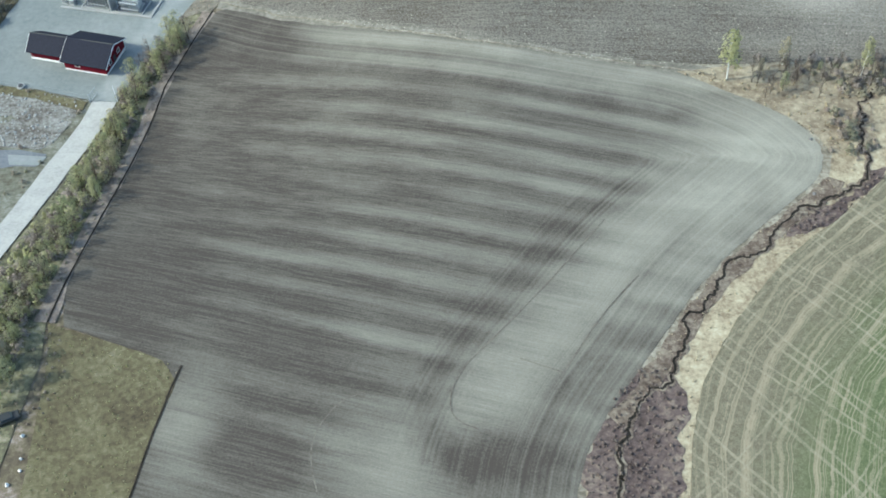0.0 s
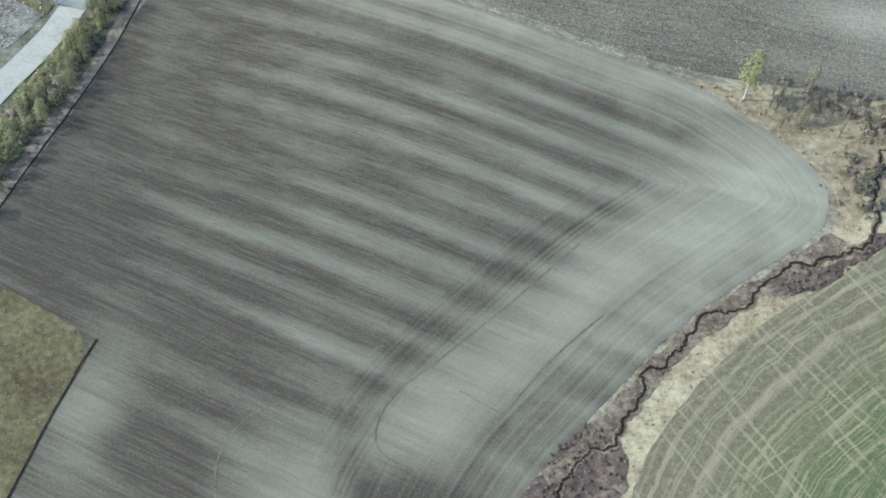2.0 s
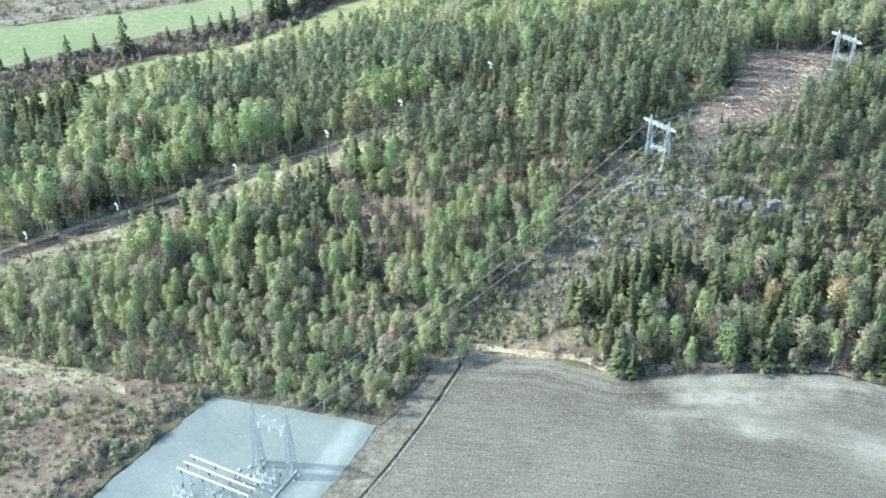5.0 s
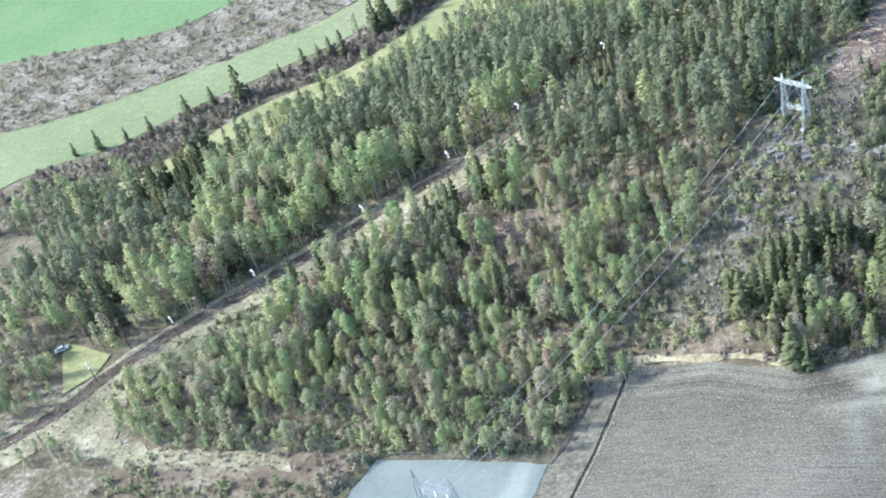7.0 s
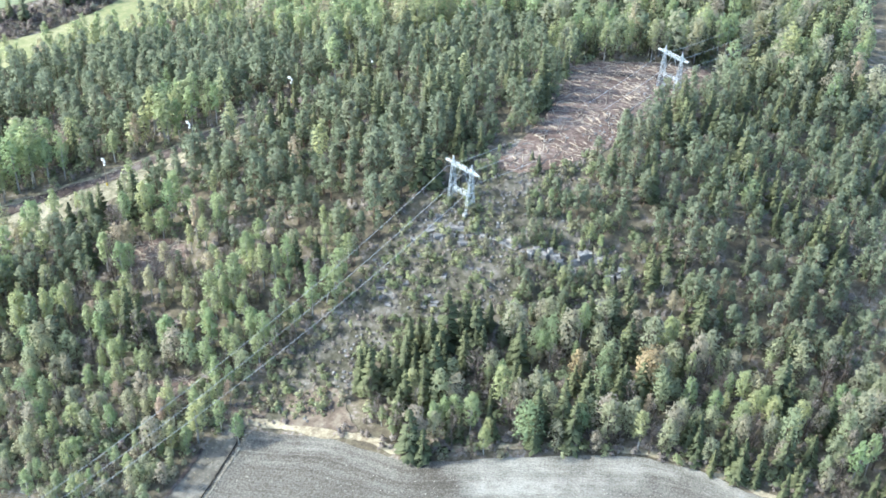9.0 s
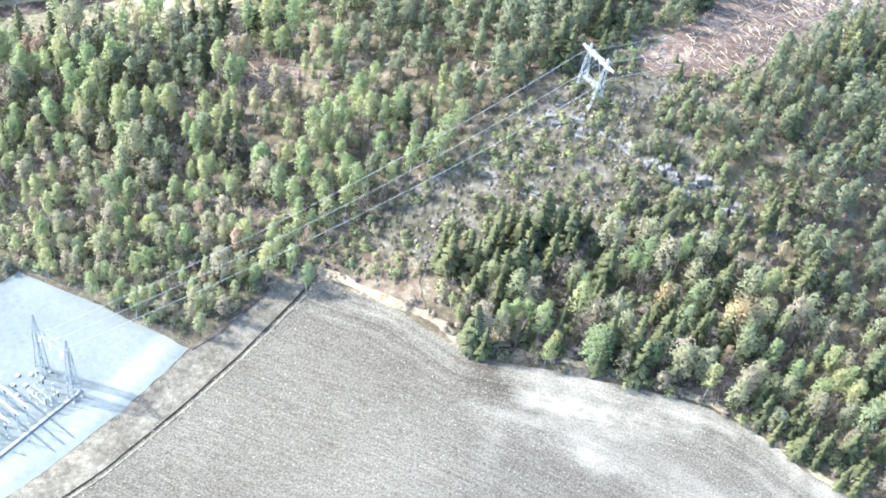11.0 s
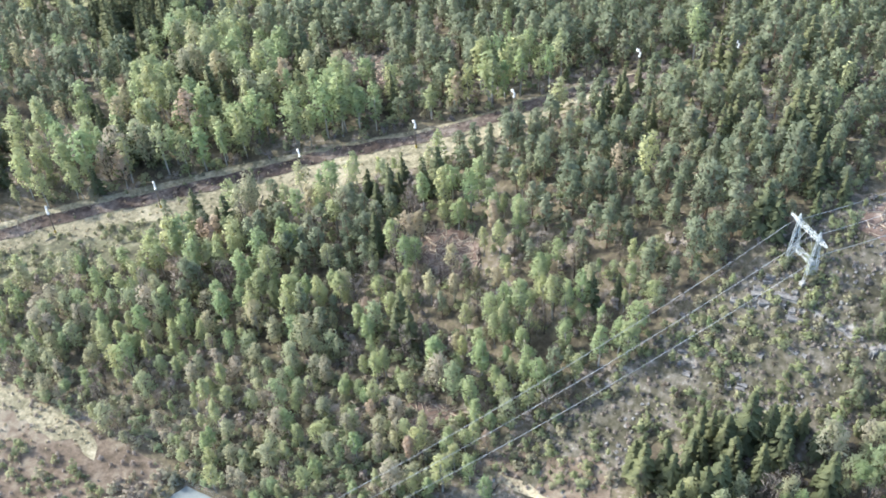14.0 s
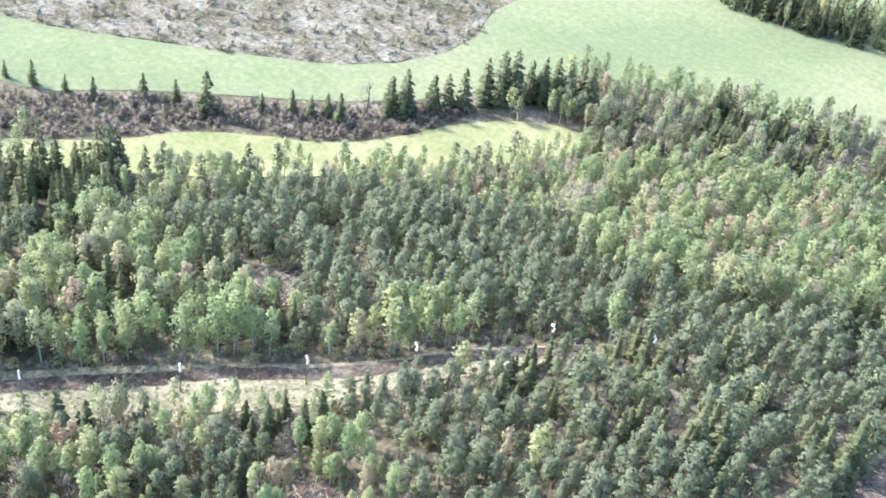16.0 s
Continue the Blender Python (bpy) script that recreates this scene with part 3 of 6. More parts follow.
def step_up(a, b, v):
    u = np.clip((v - a) / (b - a), 0, 1)
    return u * u * (3 - 2 * u)


EAST_SIDE = np.array(rounded([(-90, 248), (-62, 236.6), (-45, 227), (-7, 214.6), (24, 206), (41, 202), (52, 196), (62, 189), (69, 178), (67, 171), (54, 158), (40, 143), (30, 127), (20, 112), (15, 97), (13, 40)], False, 2), float)
BEND = np.array(rounded([(49, 157), (54, 161), (56, 166), (54, 171), (48, 173), (40, 170.5), (30, 168), (23, 164.5), (16, 158), (10.5, 150), (5, 142.5), (1, 136.5), (-3.2, 130.7), (-6, 125.5), (-8, 121), (-9.8, 114), (-8, 108), (-2, 105)], False, 2), float)


def soil_of_south(p, rim):
    t = radians(-15.5)
    u, v = p[:, 0] * math.cos(t) + p[:, 1] * math.sin(t), -p[:, 0] * math.sin(t) + p[:, 1] * math.cos(t)
    drift = np.array([noise.fractal((a * 0.016, b * 0.05, 4.0), 1.0, 2.0, 3) for a, b in zip(u, v)])
    ragged = np.array([noise.fractal((a * 0.03, b * 0.4, 7.0), 1.0, 2.0, 3) for a, b in zip(u, v)])
    lens = np.array([noise.fractal((a * 0.022, b * 0.085, 14.0), 1.0, 2.0, 2) for a, b in zip(u, v)])
    wave = 0.5 - 0.5 * np.cos(2 * math.pi * ((v - 192.2) / 7.4 + 0.13 * drift + 0.07 * ragged))
    east = away_from(p, EAST_SIDE)
    bend = away_from(p, BEND)
    pale = np.clip(blob(p, 60, 176, 22, 16, 0.7) * 1.15 + blob(p, 31, 149, 26, 11, 0.9) * 0.85 + blob(p, 4, 120, 18, 12, 0.9) * 0.6 + blob(p, -14, 104, 20, 10) * 0.5 + blob(p, -51, 112, 7, 14) * 0.65, 0, 1)
    headland = np.exp(-((east - 3.5) / 4.5) ** 2) * step_up(-50, -30, p[:, 0]) * step_up(190, 200, p[:, 1])
    damp_and_shade = blob(p, 1.0, 106, 10.5, 6.5) * 0.8 + blob(p, 34, 149.5, 3.2, 14, -0.66) * 0.4 + blob(p, 22.5, 130, 4, 6, -0.6) * 0.3 + blob(p, 14.5, 120.5, 4, 9, -0.5) * 0.42 + blob(p, -39.5, 106, 8.5, 4.5, -0.3) * 0.6
    # the spots at x -71 and -72 paint the hedgerow's shade into the soil
    damp_and_shade = damp_and_shade + blob(p, -59, 219, 9, 8) * 0.3 + blob(p, -71, 194, 5, 9) * 0.22 + blob(p, -72, 174, 5, 5) * 0.2 + blob(p, -60, 142, 16, 12, -0.3) * 0.22 + blob(p, -34, 126, 16, 7, -0.3) * 0.18
    stripe = step_up(66, 52, np.abs(p[:, 0] - 0)) * (1 - pale) * step_up(104, 124, p[:, 1])
    west = step_up(-10, -55, p[:, 0])
    ridge = wave ** 2.2 * (0.55 + 0.9 * lens) * (1 - 0.45 * west)
    trough = np.clip(1 - wave * 1.5, 0, 1) * (0.6 + 1.1 * lens)
    lane = np.exp(-(bend / 2.6) ** 4) * (0.2 + 0.12 * ragged)
    edge_rows = np.exp(-((bend - 3.2) / 0.5) ** 2) * 0.08
    dry = 0.185 - 0.065 * west - 0.03 * step_up(20, -20, p[:, 0]) + 0.5 * pale + 0.3 * headland + stripe * (0.26 * np.clip(ridge, 0, 1) - 0.15 * np.clip(trough, 0, 1)) + 0.1 * ragged + 0.1 * cloud(p, 0.05, 9.0) - damp_and_shade * 0.6 - 0.6 * lane * step_up(0.15, 0.5, pale + 0.35) - edge_rows
    core = 1 - np.clip(step_up(19, 11, east) + 0.8 * np.exp(-(bend / 5) ** 2) + 0.7 * blob(p, 40, 170, 22, 12, 0.8), 0, 1)
    return {"dry": np.clip(dry, 0.05, 0.9), "rim": np.minimum(east, bend + 30), "core": core}


def soil_of_north(p, rim):
    north = np.array([(-47, 316), (-26, 315), (-7, 309), (4, 311), (18, 314), (44, 318.6), (57, 317), (68, 313), (82, 311), (140, 300)], float)
    arc = np.array([(1.5, 299.2), (12.7, 296.5), (26, 297.9), (38, 298.6), (50, 296.5), (60, 294.5), (72, 294.5), (90, 292), (120, 284)], float)
    edge, swath = away_from(p, north), away_from(p, arc)
    east = step_up(-2, 12, p[:, 0])
    along = np.array([noise.fractal((x * 0.03, e * 0.42, 5.0), 1.0, 2.0, 3) for x, e in zip(p[:, 0], edge)])
    patch = cloud(p, 0.07, 12.0)
    border = step_up(22, 3, edge) * (0.2 + 0.5 * np.clip(along + 0.25, 0, 1)) * east * 1.1 + np.exp(-(edge / 2.6) ** 2) * 0.34 * east
    border = border + step_up(12, 2, edge) * np.clip(along + 0.12, 0, 1) * 0.45 * (1 - east)
    band = np.exp(-(swath / 4.5) ** 2) * (0.34 + 0.35 * patch) + blob(p, 5.5, 291, 2.6, 9, 0.15) * 0.26
    broad = blob(p, 68, 291, 22, 8, -0.1) * 0.34 + blob(p, 76, 226, 11, 5, 0.1) * 0.4 + blob(p, 60, 212, 12, 3) * 0.2 + blob(p, 92, 224, 26, 14) * 0.18 + blob(p, -20, 219, 40, 3, -0.33) * 0.28
    dark = blob(p, 1.8, 303.2, 5.5, 3.2, -0.2) * 0.75 + blob(p, 52, 316.6, 5, 1.6, -0.2) * 0.8 + blob(p, 70, 306.6, 6, 1.8, -0.5) * 0.7 + blob(p, -30, 302, 16, 9) * 0.12
    crumb = 0.72 + 0.45 * cloud(p, 0.28, 20.0) + 0.5 * along
    dry = 0.24 + (border + band) * np.clip(crumb, 0.15, 1.6) + broad + 0.12 * cloud(p, 0.035, 2.0) - dark * 0.5
    return {"dry": np.clip(dry, 0.08, 0.86), "rim": edge, "core": step_up(4, 18, edge)}


def sward(name):
    """Young crop with pale wheel marks that follow the field's rim, and straight sets across."""
    m, n, l, b = nodes_of(name)
    rim = attribute(n, "rim")
    sway = noise_node(n, l, 0.05, 3, 0.6)
    patch = noise_node(n, l, 0.13, 4, 0.65)
    speck = noise_node(n, l, 1.0, 5, 0.8)
    crumb = noise_node(n, l, 3.2, 3, 0.7)
    coat = maths(n, l, "ADD", maths(n, l, "MULTIPLY", speck, 0.55), maths(n, l, "MULTIPLY", crumb, 0.45))
    depth = maths(n, l, "MULTIPLY_ADD", rim, 0.042, maths(n, l, "MULTIPLY_ADD", maths(n, l, "SUBTRACT", patch, 0.5), 0.7, -0.1))
    brown = ramp(n, l, coat, [(0.3, (0.08, 0.07, 0.05)), (0.5, (0.15, 0.134, 0.097)), (0.7, (0.24, 0.217, 0.158))])
    green = ramp(n, l, coat, [(0.3, (0.056, 0.072, 0.036)), (0.5, (0.1, 0.12, 0.062)), (0.7, (0.17, 0.18, 0.105))])
    colour = mix(n, l, brown, green, ramp(n, l, depth, [(0.3, (0.08, 0.08, 0.08)), (0.95, (1, 1, 1))]))
    for scale, shift, keep in ((1.0, 0.0, 0.8), (1.7, 7.0, 0.62)):
        along = n.new("ShaderNodeCombineXYZ")
        l.new(maths(n, l, "MULTIPLY", maths(n, l, "MULTIPLY_ADD", sway, 5.0, rim), scale), along.inputs[0])
        l.new(maths(n, l, "MULTIPLY_ADD", patch, 0.5, shift), along.inputs[1])
        rings = noise_node(n, l, 1.0, 0, 0.5, vector=along.outputs[0])
        worn = maths(n, l, "MULTIPLY_ADD", maths(n, l, "SUBTRACT", coat, 0.5), 0.3, rings)
        f = ramp(n, l, worn, [(0.57, (0, 0, 0)), (0.62, (keep, keep, keep)), (0.65, (keep, keep, keep)), (0.7, (0, 0, 0))])
        colour = mix(n, l, colour, (0.285, 0.25, 0.178), maths(n, l, "MULTIPLY", f, ramp(n, l, patch, [(0.32, (0.2, 0.2, 0.2)), (0.6, (1, 1, 1))])))
    for turn, gap, width in ((radians(-50), 12.0, 0.26), (radians(-43), 23.0, 0.22), (radians(47), 17.0, 0.2)):
        coord = n.new("ShaderNodeTexCoord")
        mp = n.new("ShaderNodeMapping")
        mp.inputs["Rotation"].default_value = (0, 0, -turn)
        l.new(coord.outputs["Object"], mp.inputs[0])
        sep = n.new("ShaderNodeSeparateXYZ")
        l.new(mp.outputs[0], sep.inputs[0])
        bent = maths(n, l, "MULTIPLY_ADD", sway, 3.5, sep.outputs[1])
        away = maths(n, l, "ABSOLUTE", maths(n, l, "SUBTRACT", maths(n, l, "ABSOLUTE", maths(n, l, "SUBTRACT", maths(n, l, "PINGPONG", bent, gap), gap * 0.5)), 0.95))
        broken = ramp(n, l, maths(n, l, "MULTIPLY_ADD", coat, 0.5, maths(n, l, "MULTIPLY", patch, 0.5)), [(0.4, (0, 0, 0)), (0.58, (0.7, 0.7, 0.7))])
        colour = mix(n, l, colour, (0.28, 0.256, 0.188), maths(n, l, "MULTIPLY", maths(n, l, "LESS_THAN", away, width), broken))
    l.new(colour, b.inputs["Base Color"])
    b.inputs["Roughness"].default_value = 0.95
    b.inputs["Specular IOR Level"].default_value = 0.1
    relief(n, l, b, coat, 0.4, 0.2)
    return m


SWARD = sward("young_crop_with_wheel_marks")


def rim_of_east(p, rim):
    west = np.array([(150, 198), (99.4, 198.2), (90.8, 193.9), (85.5, 188.4), (83.9, 179), (80, 170.5), (70, 160.6), (60.5, 153), (51.5, 142.6), (44.6, 132.7), (39.6, 124), (36.4, 114.5), (34.6, 105), (33.9, 97), (32, 40)], float)
    west = np.array(rounded([tuple(q) for q in west], False, 3), float)
    return {"rim": away_from(p, west)}


drape("field_south", FIELD_S, SOIL_S, "tilled field of damp dark and dry pale soil bands", 1.3, 0.14, 0.5, category="field", attributes=soil_of_south)
drape("field_north", FIELD_N, SOIL_N, "ploughed stony grey-brown field with a pale corner", 1.3, 0.16, 0.5, category="field", attributes=soil_of_north)
drape("field_east", FIELD_E, SWARD, "young green crop field with curved pale wheel marks", 2.0, 0.14, 0.4, category="field", attributes=rim_of_east)
drape("grass_plot", PLOT, STUBBLE, "rough yellow-green grass plot beside the tilled field", 4.0, 0.1, 0.6, category="grass")
drape("creek_bank", BANK, DRY_GRASS, "strip of bleached dry grass along the creek", 3.0, 0.06, 0.6, category="grass")
CORNER_HEATH = [(150, 208.6), (100, 204.8), (75, 204.4), (50, 203.4), (41.4, 201.8), (52.8, 195.6), (62.5, 188.8), (67.4, 183), (70, 178), (75, 176), (79.5, 181), (81, 190), (86, 197), (95, 200), (150, 201)]
drape("corner_heath", CORNER_HEATH, CORNER_SOIL, "brown weedy ground at the field corner", 3.0, 0.14, 1.0, category="heath")
drape("heather_patch_1", HEATHER_A, HEATHER, "dark brown heather and weeds beside the creek", 0.6, 0.12, 2.2, category="heather")
drape("heather_patch_2", HEATHER_B, HEATHER, "dark reddish weeds on the creek bank", 0.6, 0.12, 1.8, category="heather")
strip("field_edge_grass", [(40, 202.6), (52.4, 196), (62.1, 189.1), (67, 183.2), (69.3, 178), (67.2, 171.1), (63, 165.7), (54, 157.6), (46.8, 150.4), (40.5, 142.9), (35.8, 135.6), (30, 126.9), (24.3, 118.4), (20.1, 111.6), (16.9, 105.1), (15.5, 96.5), (14, 40)], 2.6, EDGE_GRASS, "pale grassy fringe round the tilled field", 0.05, 2.0, 0.5, 0.4, "grass")
strip("headland_fringe", [(38, 204.2), (50, 203.9), (75, 205), (100, 205.2), (150, 207)], 2.6, EDGE_GRASS, "pale grassy fringe of the ploughed field", 0.05, 2.0, 0.4, 0.4, "grass")
strip("creek_weeds", rounded([(22.5, 113.5), (26.1, 117.0), (31.8, 125.5), (37.5, 134.2), (42.3, 141.4), (48.5, 148.9), (55.6, 156.2), (64.2, 164.0), (70, 170)], False, 2), 3.4, CREEK_EDGE, "grey-brown withered weeds between creek and field", 0.12, 1.0, 0.8, 0.6, "weeds")
strip("creek_edge", CREEK_BED, 1.25, CREEK_EDGE, "reddish brown eroded edge of the creek", 0.18, 0.5, 0.3, 1.0, "bank")
strip("creek", CREEK_BED, 0.5, DITCH_SOIL_AND_SHADE, "narrow winding creek with dark eroded banks", 0.24, 0.5, 0.15, 0.7, "creek")
def wear_of_yard(p, rim):
    lane = away_from(p, np.array(YARD_LANE, float))
    front = blob(p, -88, 232, 16, 5, 0.2) * 0.5 + blob(p, -106, 226, 9, 12) * 0.35 + blob(p, -92, 283, 14, 4) * 0.3
    return {"worn": np.clip(step_up(3.6, 1.4, lane) + front, 0, 1)}


drape("yard", YARD, GRAVEL, "level grey gravel yard with a paler driven lane", 1.5, 0.1, 0.5, category="yard", attributes=wear_of_yard)
drape("road", ROAD, ROAD_GRAVEL, "pale gravel access road", 3.0, 0.16, 0.25, category="road")
drape("rubble_plot", RUBBLE_PLOT, RUBBLE, "heaped pale rubble and brown soil", 3.0, 0.12, 1.0, category="rubble")
drape("driveway", DRIVE, ASPHALT, "blue-grey asphalt driveway", 3.0, 0.1, 0.2, category="driveway")
drape("driveway_slab", DRIVE_PALE, TRACK_GRAVEL, "pale concrete slab in the driveway", 3.0, 0.15, 0.2, category="driveway")
drape("heath", HEATH_W, RED_HEATH, "dry reddish heath with grass tufts", 4.0, 0.08, 1.2, category="heath")
drape("verge", VERGE_STRIP, VERGE, "rough grass verge between road and field", 4.0, 0.07, 0.5, category="verge")
drape("ditch_verge", VERGE_NORTH, COARSE, "coarse grey-brown strip between yard and ditch", 3.0, 0.07, 0.5, category="verge")
drape("west_ground", WEST_GROUND, WEST_SOIL, "stony grey-green ground beside the access road", 5.0, 0.02, 0.5, category="ground")
strip("yard_edge_grass", [(-121, 213.6), (-118, 211), (-104, 207.6), (-90.6, 203.6)], 2.6, STUBBLE, "yellow-green grass strip outside the yard fence", 0.2, 2.0, 0.6, 0.6, "grass")
strip("yard_west_grass", [(-122.4, 215), (-120.3, 233.8), (-115.9, 256), (-105.8, 289)], 3.0, STUBBLE, "yellow-green grass strip along the yard", 0.2, 1.5, 1.0, 0.7, "grass")
drape("straw_grass", STRAW_GRASS, TRAIL_SWARD, "bleached pale grass between heath and trail", 1.5, 0.16, 4.0, category="grass")
drape("grass_patch", GREEN_PATCH, MEADOW, "short green grass beside the trail", 4.0, 0.2, 0.6, category="grass")
drape("glade", GLADE, VERGE, "green and bleached grass of a small glade", 2.0, 0.12, 2.0, category="grass")
drape("trail_grass", TRAIL_GRASS, TRAIL_SWARD, "bleached grass along the forest trail", 4.0, 0.1, 1.0, category="grass")
strip("trail", TRAIL, 4.2, TRAIL_SOIL, "muddy forest trail with wheel ruts", 0.25, 3.0, 0.8, 0.5, "trail")
drape("power_line_clearing", CORRIDOR, SLOPE, "cleared strip of heath under the power line", 4.0, 0.1, 1.5, category="clearing")
drape("logging_clearing", SLASH_PATCH, SLASH, "reddish brown ground with felled branches", 4.0, 0.2, 1.5, category="clearing")
drape("ditch_mouth_bank", MOUTH, RED_HEATH, "reddish brown withered ground at the field corner", 1.0, 0.14, 2.2, category="heath")
strip("mouth_straw", [(-49.8, 318.2), (-43.3, 318.6), (-33.6, 317.2), (-25.5, 316.1), (-16.2, 314.2), (-10.7, 312.4)], 1.9, DRY_GRASS, "bleached straw fringe of the ploughed field", 0.2, 0.8, 0.9, 0.9, "grass")
strip("stand_straw", [(1.1, 313.6), (8.1, 315.2), (23.2, 317.8), (31.5, 319.5), (44, 320), (56, 318.5), (68, 314), (82, 312.4)], 1.5, DRY_GRASS, "bleached straw fringe below the spruces", 0.2, 0.8, 0.8, 1.0, "grass")
# shade under the spruces, laid down as a near-black strip of ground
strip("stand_shade", [(-7.5, 311.6), (-4.1, 313.0), (1.2, 313.6)], 1.3, DITCH_SOIL_AND_SHADE, "dark strip painted as shade below the spruces", 0.25, 0.8, 0.3, 0.5, "ditch")
drape("meadow", MEADOW_POLY, MEADOW, "yellow-green meadow behind the forest", 6.0, 0.15, 0.8, category="meadow")
drape("far_field", FAR_FIELD, FAR_GREEN, "wide pale green field beyond the forest", 10.0, 0.12, 0.5, category="field")
drape("clearcut", CLEARCUT_POLY, CLEARCUT, "clear-cut slope with pale slash and stumps", 6.0, 0.15, 1.5, category="clearing")
drape("far_green_field", GREEN_FAR, BRIGHT_GREEN, "bright green field in the distance", 10.0, 0.14, 0.5, category="field")
for i, g in enumerate(GAPS):
    drape("forest_gap_%d" % (i + 1), rounded(g, True, 1), SLASH, "gap in the forest with pale felled branches", 3.0, 0.2, 1.5, category="clearing")
for rut in ([(-20.3, 119.1), (-24.1, 117.5), (-26.4, 114.5), (-28.4, 110.1), (-28.6, 105.1), (-26.9, 99.6)], [(-2.5, 125.1), (-4.6, 121.2), (-5.5, 116.8), (-4.3, 113.4), (-0.4, 111.6)], [(-2.5, 125.1), (7.5, 137.3), (15.4, 147.7), (23.7, 159.4)], [(14.4, 123.0), (17.2, 128.1), (21.9, 136.2), (29.2, 145.2)], [(6.9, 126.2), (14.4, 123.3)]):
    strip("wheel_rut", rounded(rut, False, 2), 0.26, RUT_SOIL, "thin dark wheel rut in the tilled soil", 0.17, 0.8, 0.12, 0.9, "rut")
strip("field_ditch", [(-65.9, 236), (-73.3, 209.7), (-76.9, 170.9), (-79.9, 134.4)], 0.4, DITCH_SOIL_AND_SHADE, "dark furrow along the field's edge", 0.2, 2.5, 0.2, 0.3, "ditch")
strip("field_ditch_bank", [(-66.7, 236), (-74.1, 209.7), (-77.7, 170.9), (-80.6, 134.4)], 4.0, BARE_SOIL, "bare brown bank beside the furrow", 0.11, 2.5, 0.3, 0.4, "bank")
strip("plot_ditch", [(-53.4, 124.6), (-55.9, 111.6), (-58, 97), (-62, 60)], 0.4, DITCH_SOIL_AND_SHADE, "dark furrow between grass plot and field", 0.22, 2.5, 0.15, 0.3, "ditch")
strip("north_ditch", [(-46.2, 317), (-50.1, 297.5), (-54.6, 273.1), (-59.6, 252.4), (-63.5, 241.6)], 0.36, DITCH_SOIL_AND_SHADE, "dark drainage ditch along the ploughed field", 0.25, 2.5, 0.3, 0.4, "ditch")
strip("north_ditch_bank", [(-45.1, 316), (-49.1, 297.5), (-53.5, 273.1), (-58.5, 252.4), (-62.5, 241.6)], 0.4, EDGE_GRASS, "pale grass bank of the drainage ditch", 0.27, 2.5, 0.3, 0.5, "bank")
strip("forest_ditch", [(-54.2, 309.6), (-57, 298), (-61.3, 287.8)], 0.8, TRAIL_SOIL, "dark ditch at the forest's edge", 0.25, 2.5, 0.3, 0.4, "ditch")
BAULK = [(-64.6, 238.9), (-62.8, 238.6), (-44.8, 229.1), (-28.7, 222.6), (-11, 216.4), (6.6, 210.8), (23.2, 207.1), (39.2, 203.6), (50, 201)]
strip("field_baulk", BAULK, 4.2, BAULK_SOIL, "low baulk of pale soil between the two fields", 0.1, 2.5, 0.4, 0.3, "baulk")
strip("baulk_grass", BAULK, 0.34, EDGE_GRASS, "thin line of bleached grass on the baulk", 0.26, 1.5, 1.0, 1.2, "grass")


# ---- trees ----
def clumps(rng, points, normals, size, loose=0.45):
    """Small leaf clumps, each a triangle that roughly faces the way its place in the crown does."""
    n = normals + rng.normal(0, loose, points.shape)
    n /= np.linalg.norm(n, axis=1, keepdims=True) + 1e-6
    a = np.cross(n, rng.normal(0, 1, points.shape))
    a /= np.linalg.norm(a, axis=1, keepdims=True) + 1e-6
    b = np.cross(n, a)
    s = size * rng.uniform(0.65, 1.35, (len(points), 1))
    k = rng.uniform(0.6, 1.0, (len(points), 1))
    return np.stack([points - a * s - b * s * 0.55 * k, points + a * s * k - b * s * 0.6, points + b * s * 1.1 + a * s * (k - 0.8)], 1)


def unit(v):
    return v / (np.linalg.norm(v, axis=1, keepdims=True) + 1e-9)


def taper(rng, h, r0, r1, bend=0.15, rings=4, sides=5, start=(0, 0, 0), end=None):
    """A bent, tapered stem as rings of points: verts, faces."""
    start = np.array(start, float)
    end = np.array((rng.normal(0, bend), rng.normal(0, bend), h)) if end is None else np.array(end, float)
    d = (end - start) / np.linalg.norm(end - start)
    e = np.cross(d, (0.3, 1, 0.2))
    e /= np.linalg.norm(e)
    g = np.cross(d, e)
    v, f = [], []
    for i in range(rings):
        t = i / (rings - 1)
        c = start + (end - start) * t + rng.normal(0, bend * 0.4, 3) * (0 < i < rings - 1)
        r = r0 + (r1 - r0) * t
        v += [c + r * (math.cos(a) * e + math.sin(a) * g) for a in (2 * math.pi * k / sides for k in range(sides))]
        if i:
            o = (i - 1) * sides
            f += [(o + k, o + (k + 1) % sides, o + sides + (k + 1) % sides, o + sides + k) for k in range(sides)]
    return v, f


def limbs(rng, h, low, r, tips, count):
    v, f = [], []
    for k in range(count):
        tip = tips[rng.integers(0, len(tips))]
        z = max(low * 0.8, min(tip[2] - 0.12 * h, h * 0.9))
        a, b = taper(rng, 1, r, 0.015, 0.05, 3, 3, (0, 0, z), tip)
        f += [tuple(i + len(v) for i in q) for q in b]
        v += a
    return v, f


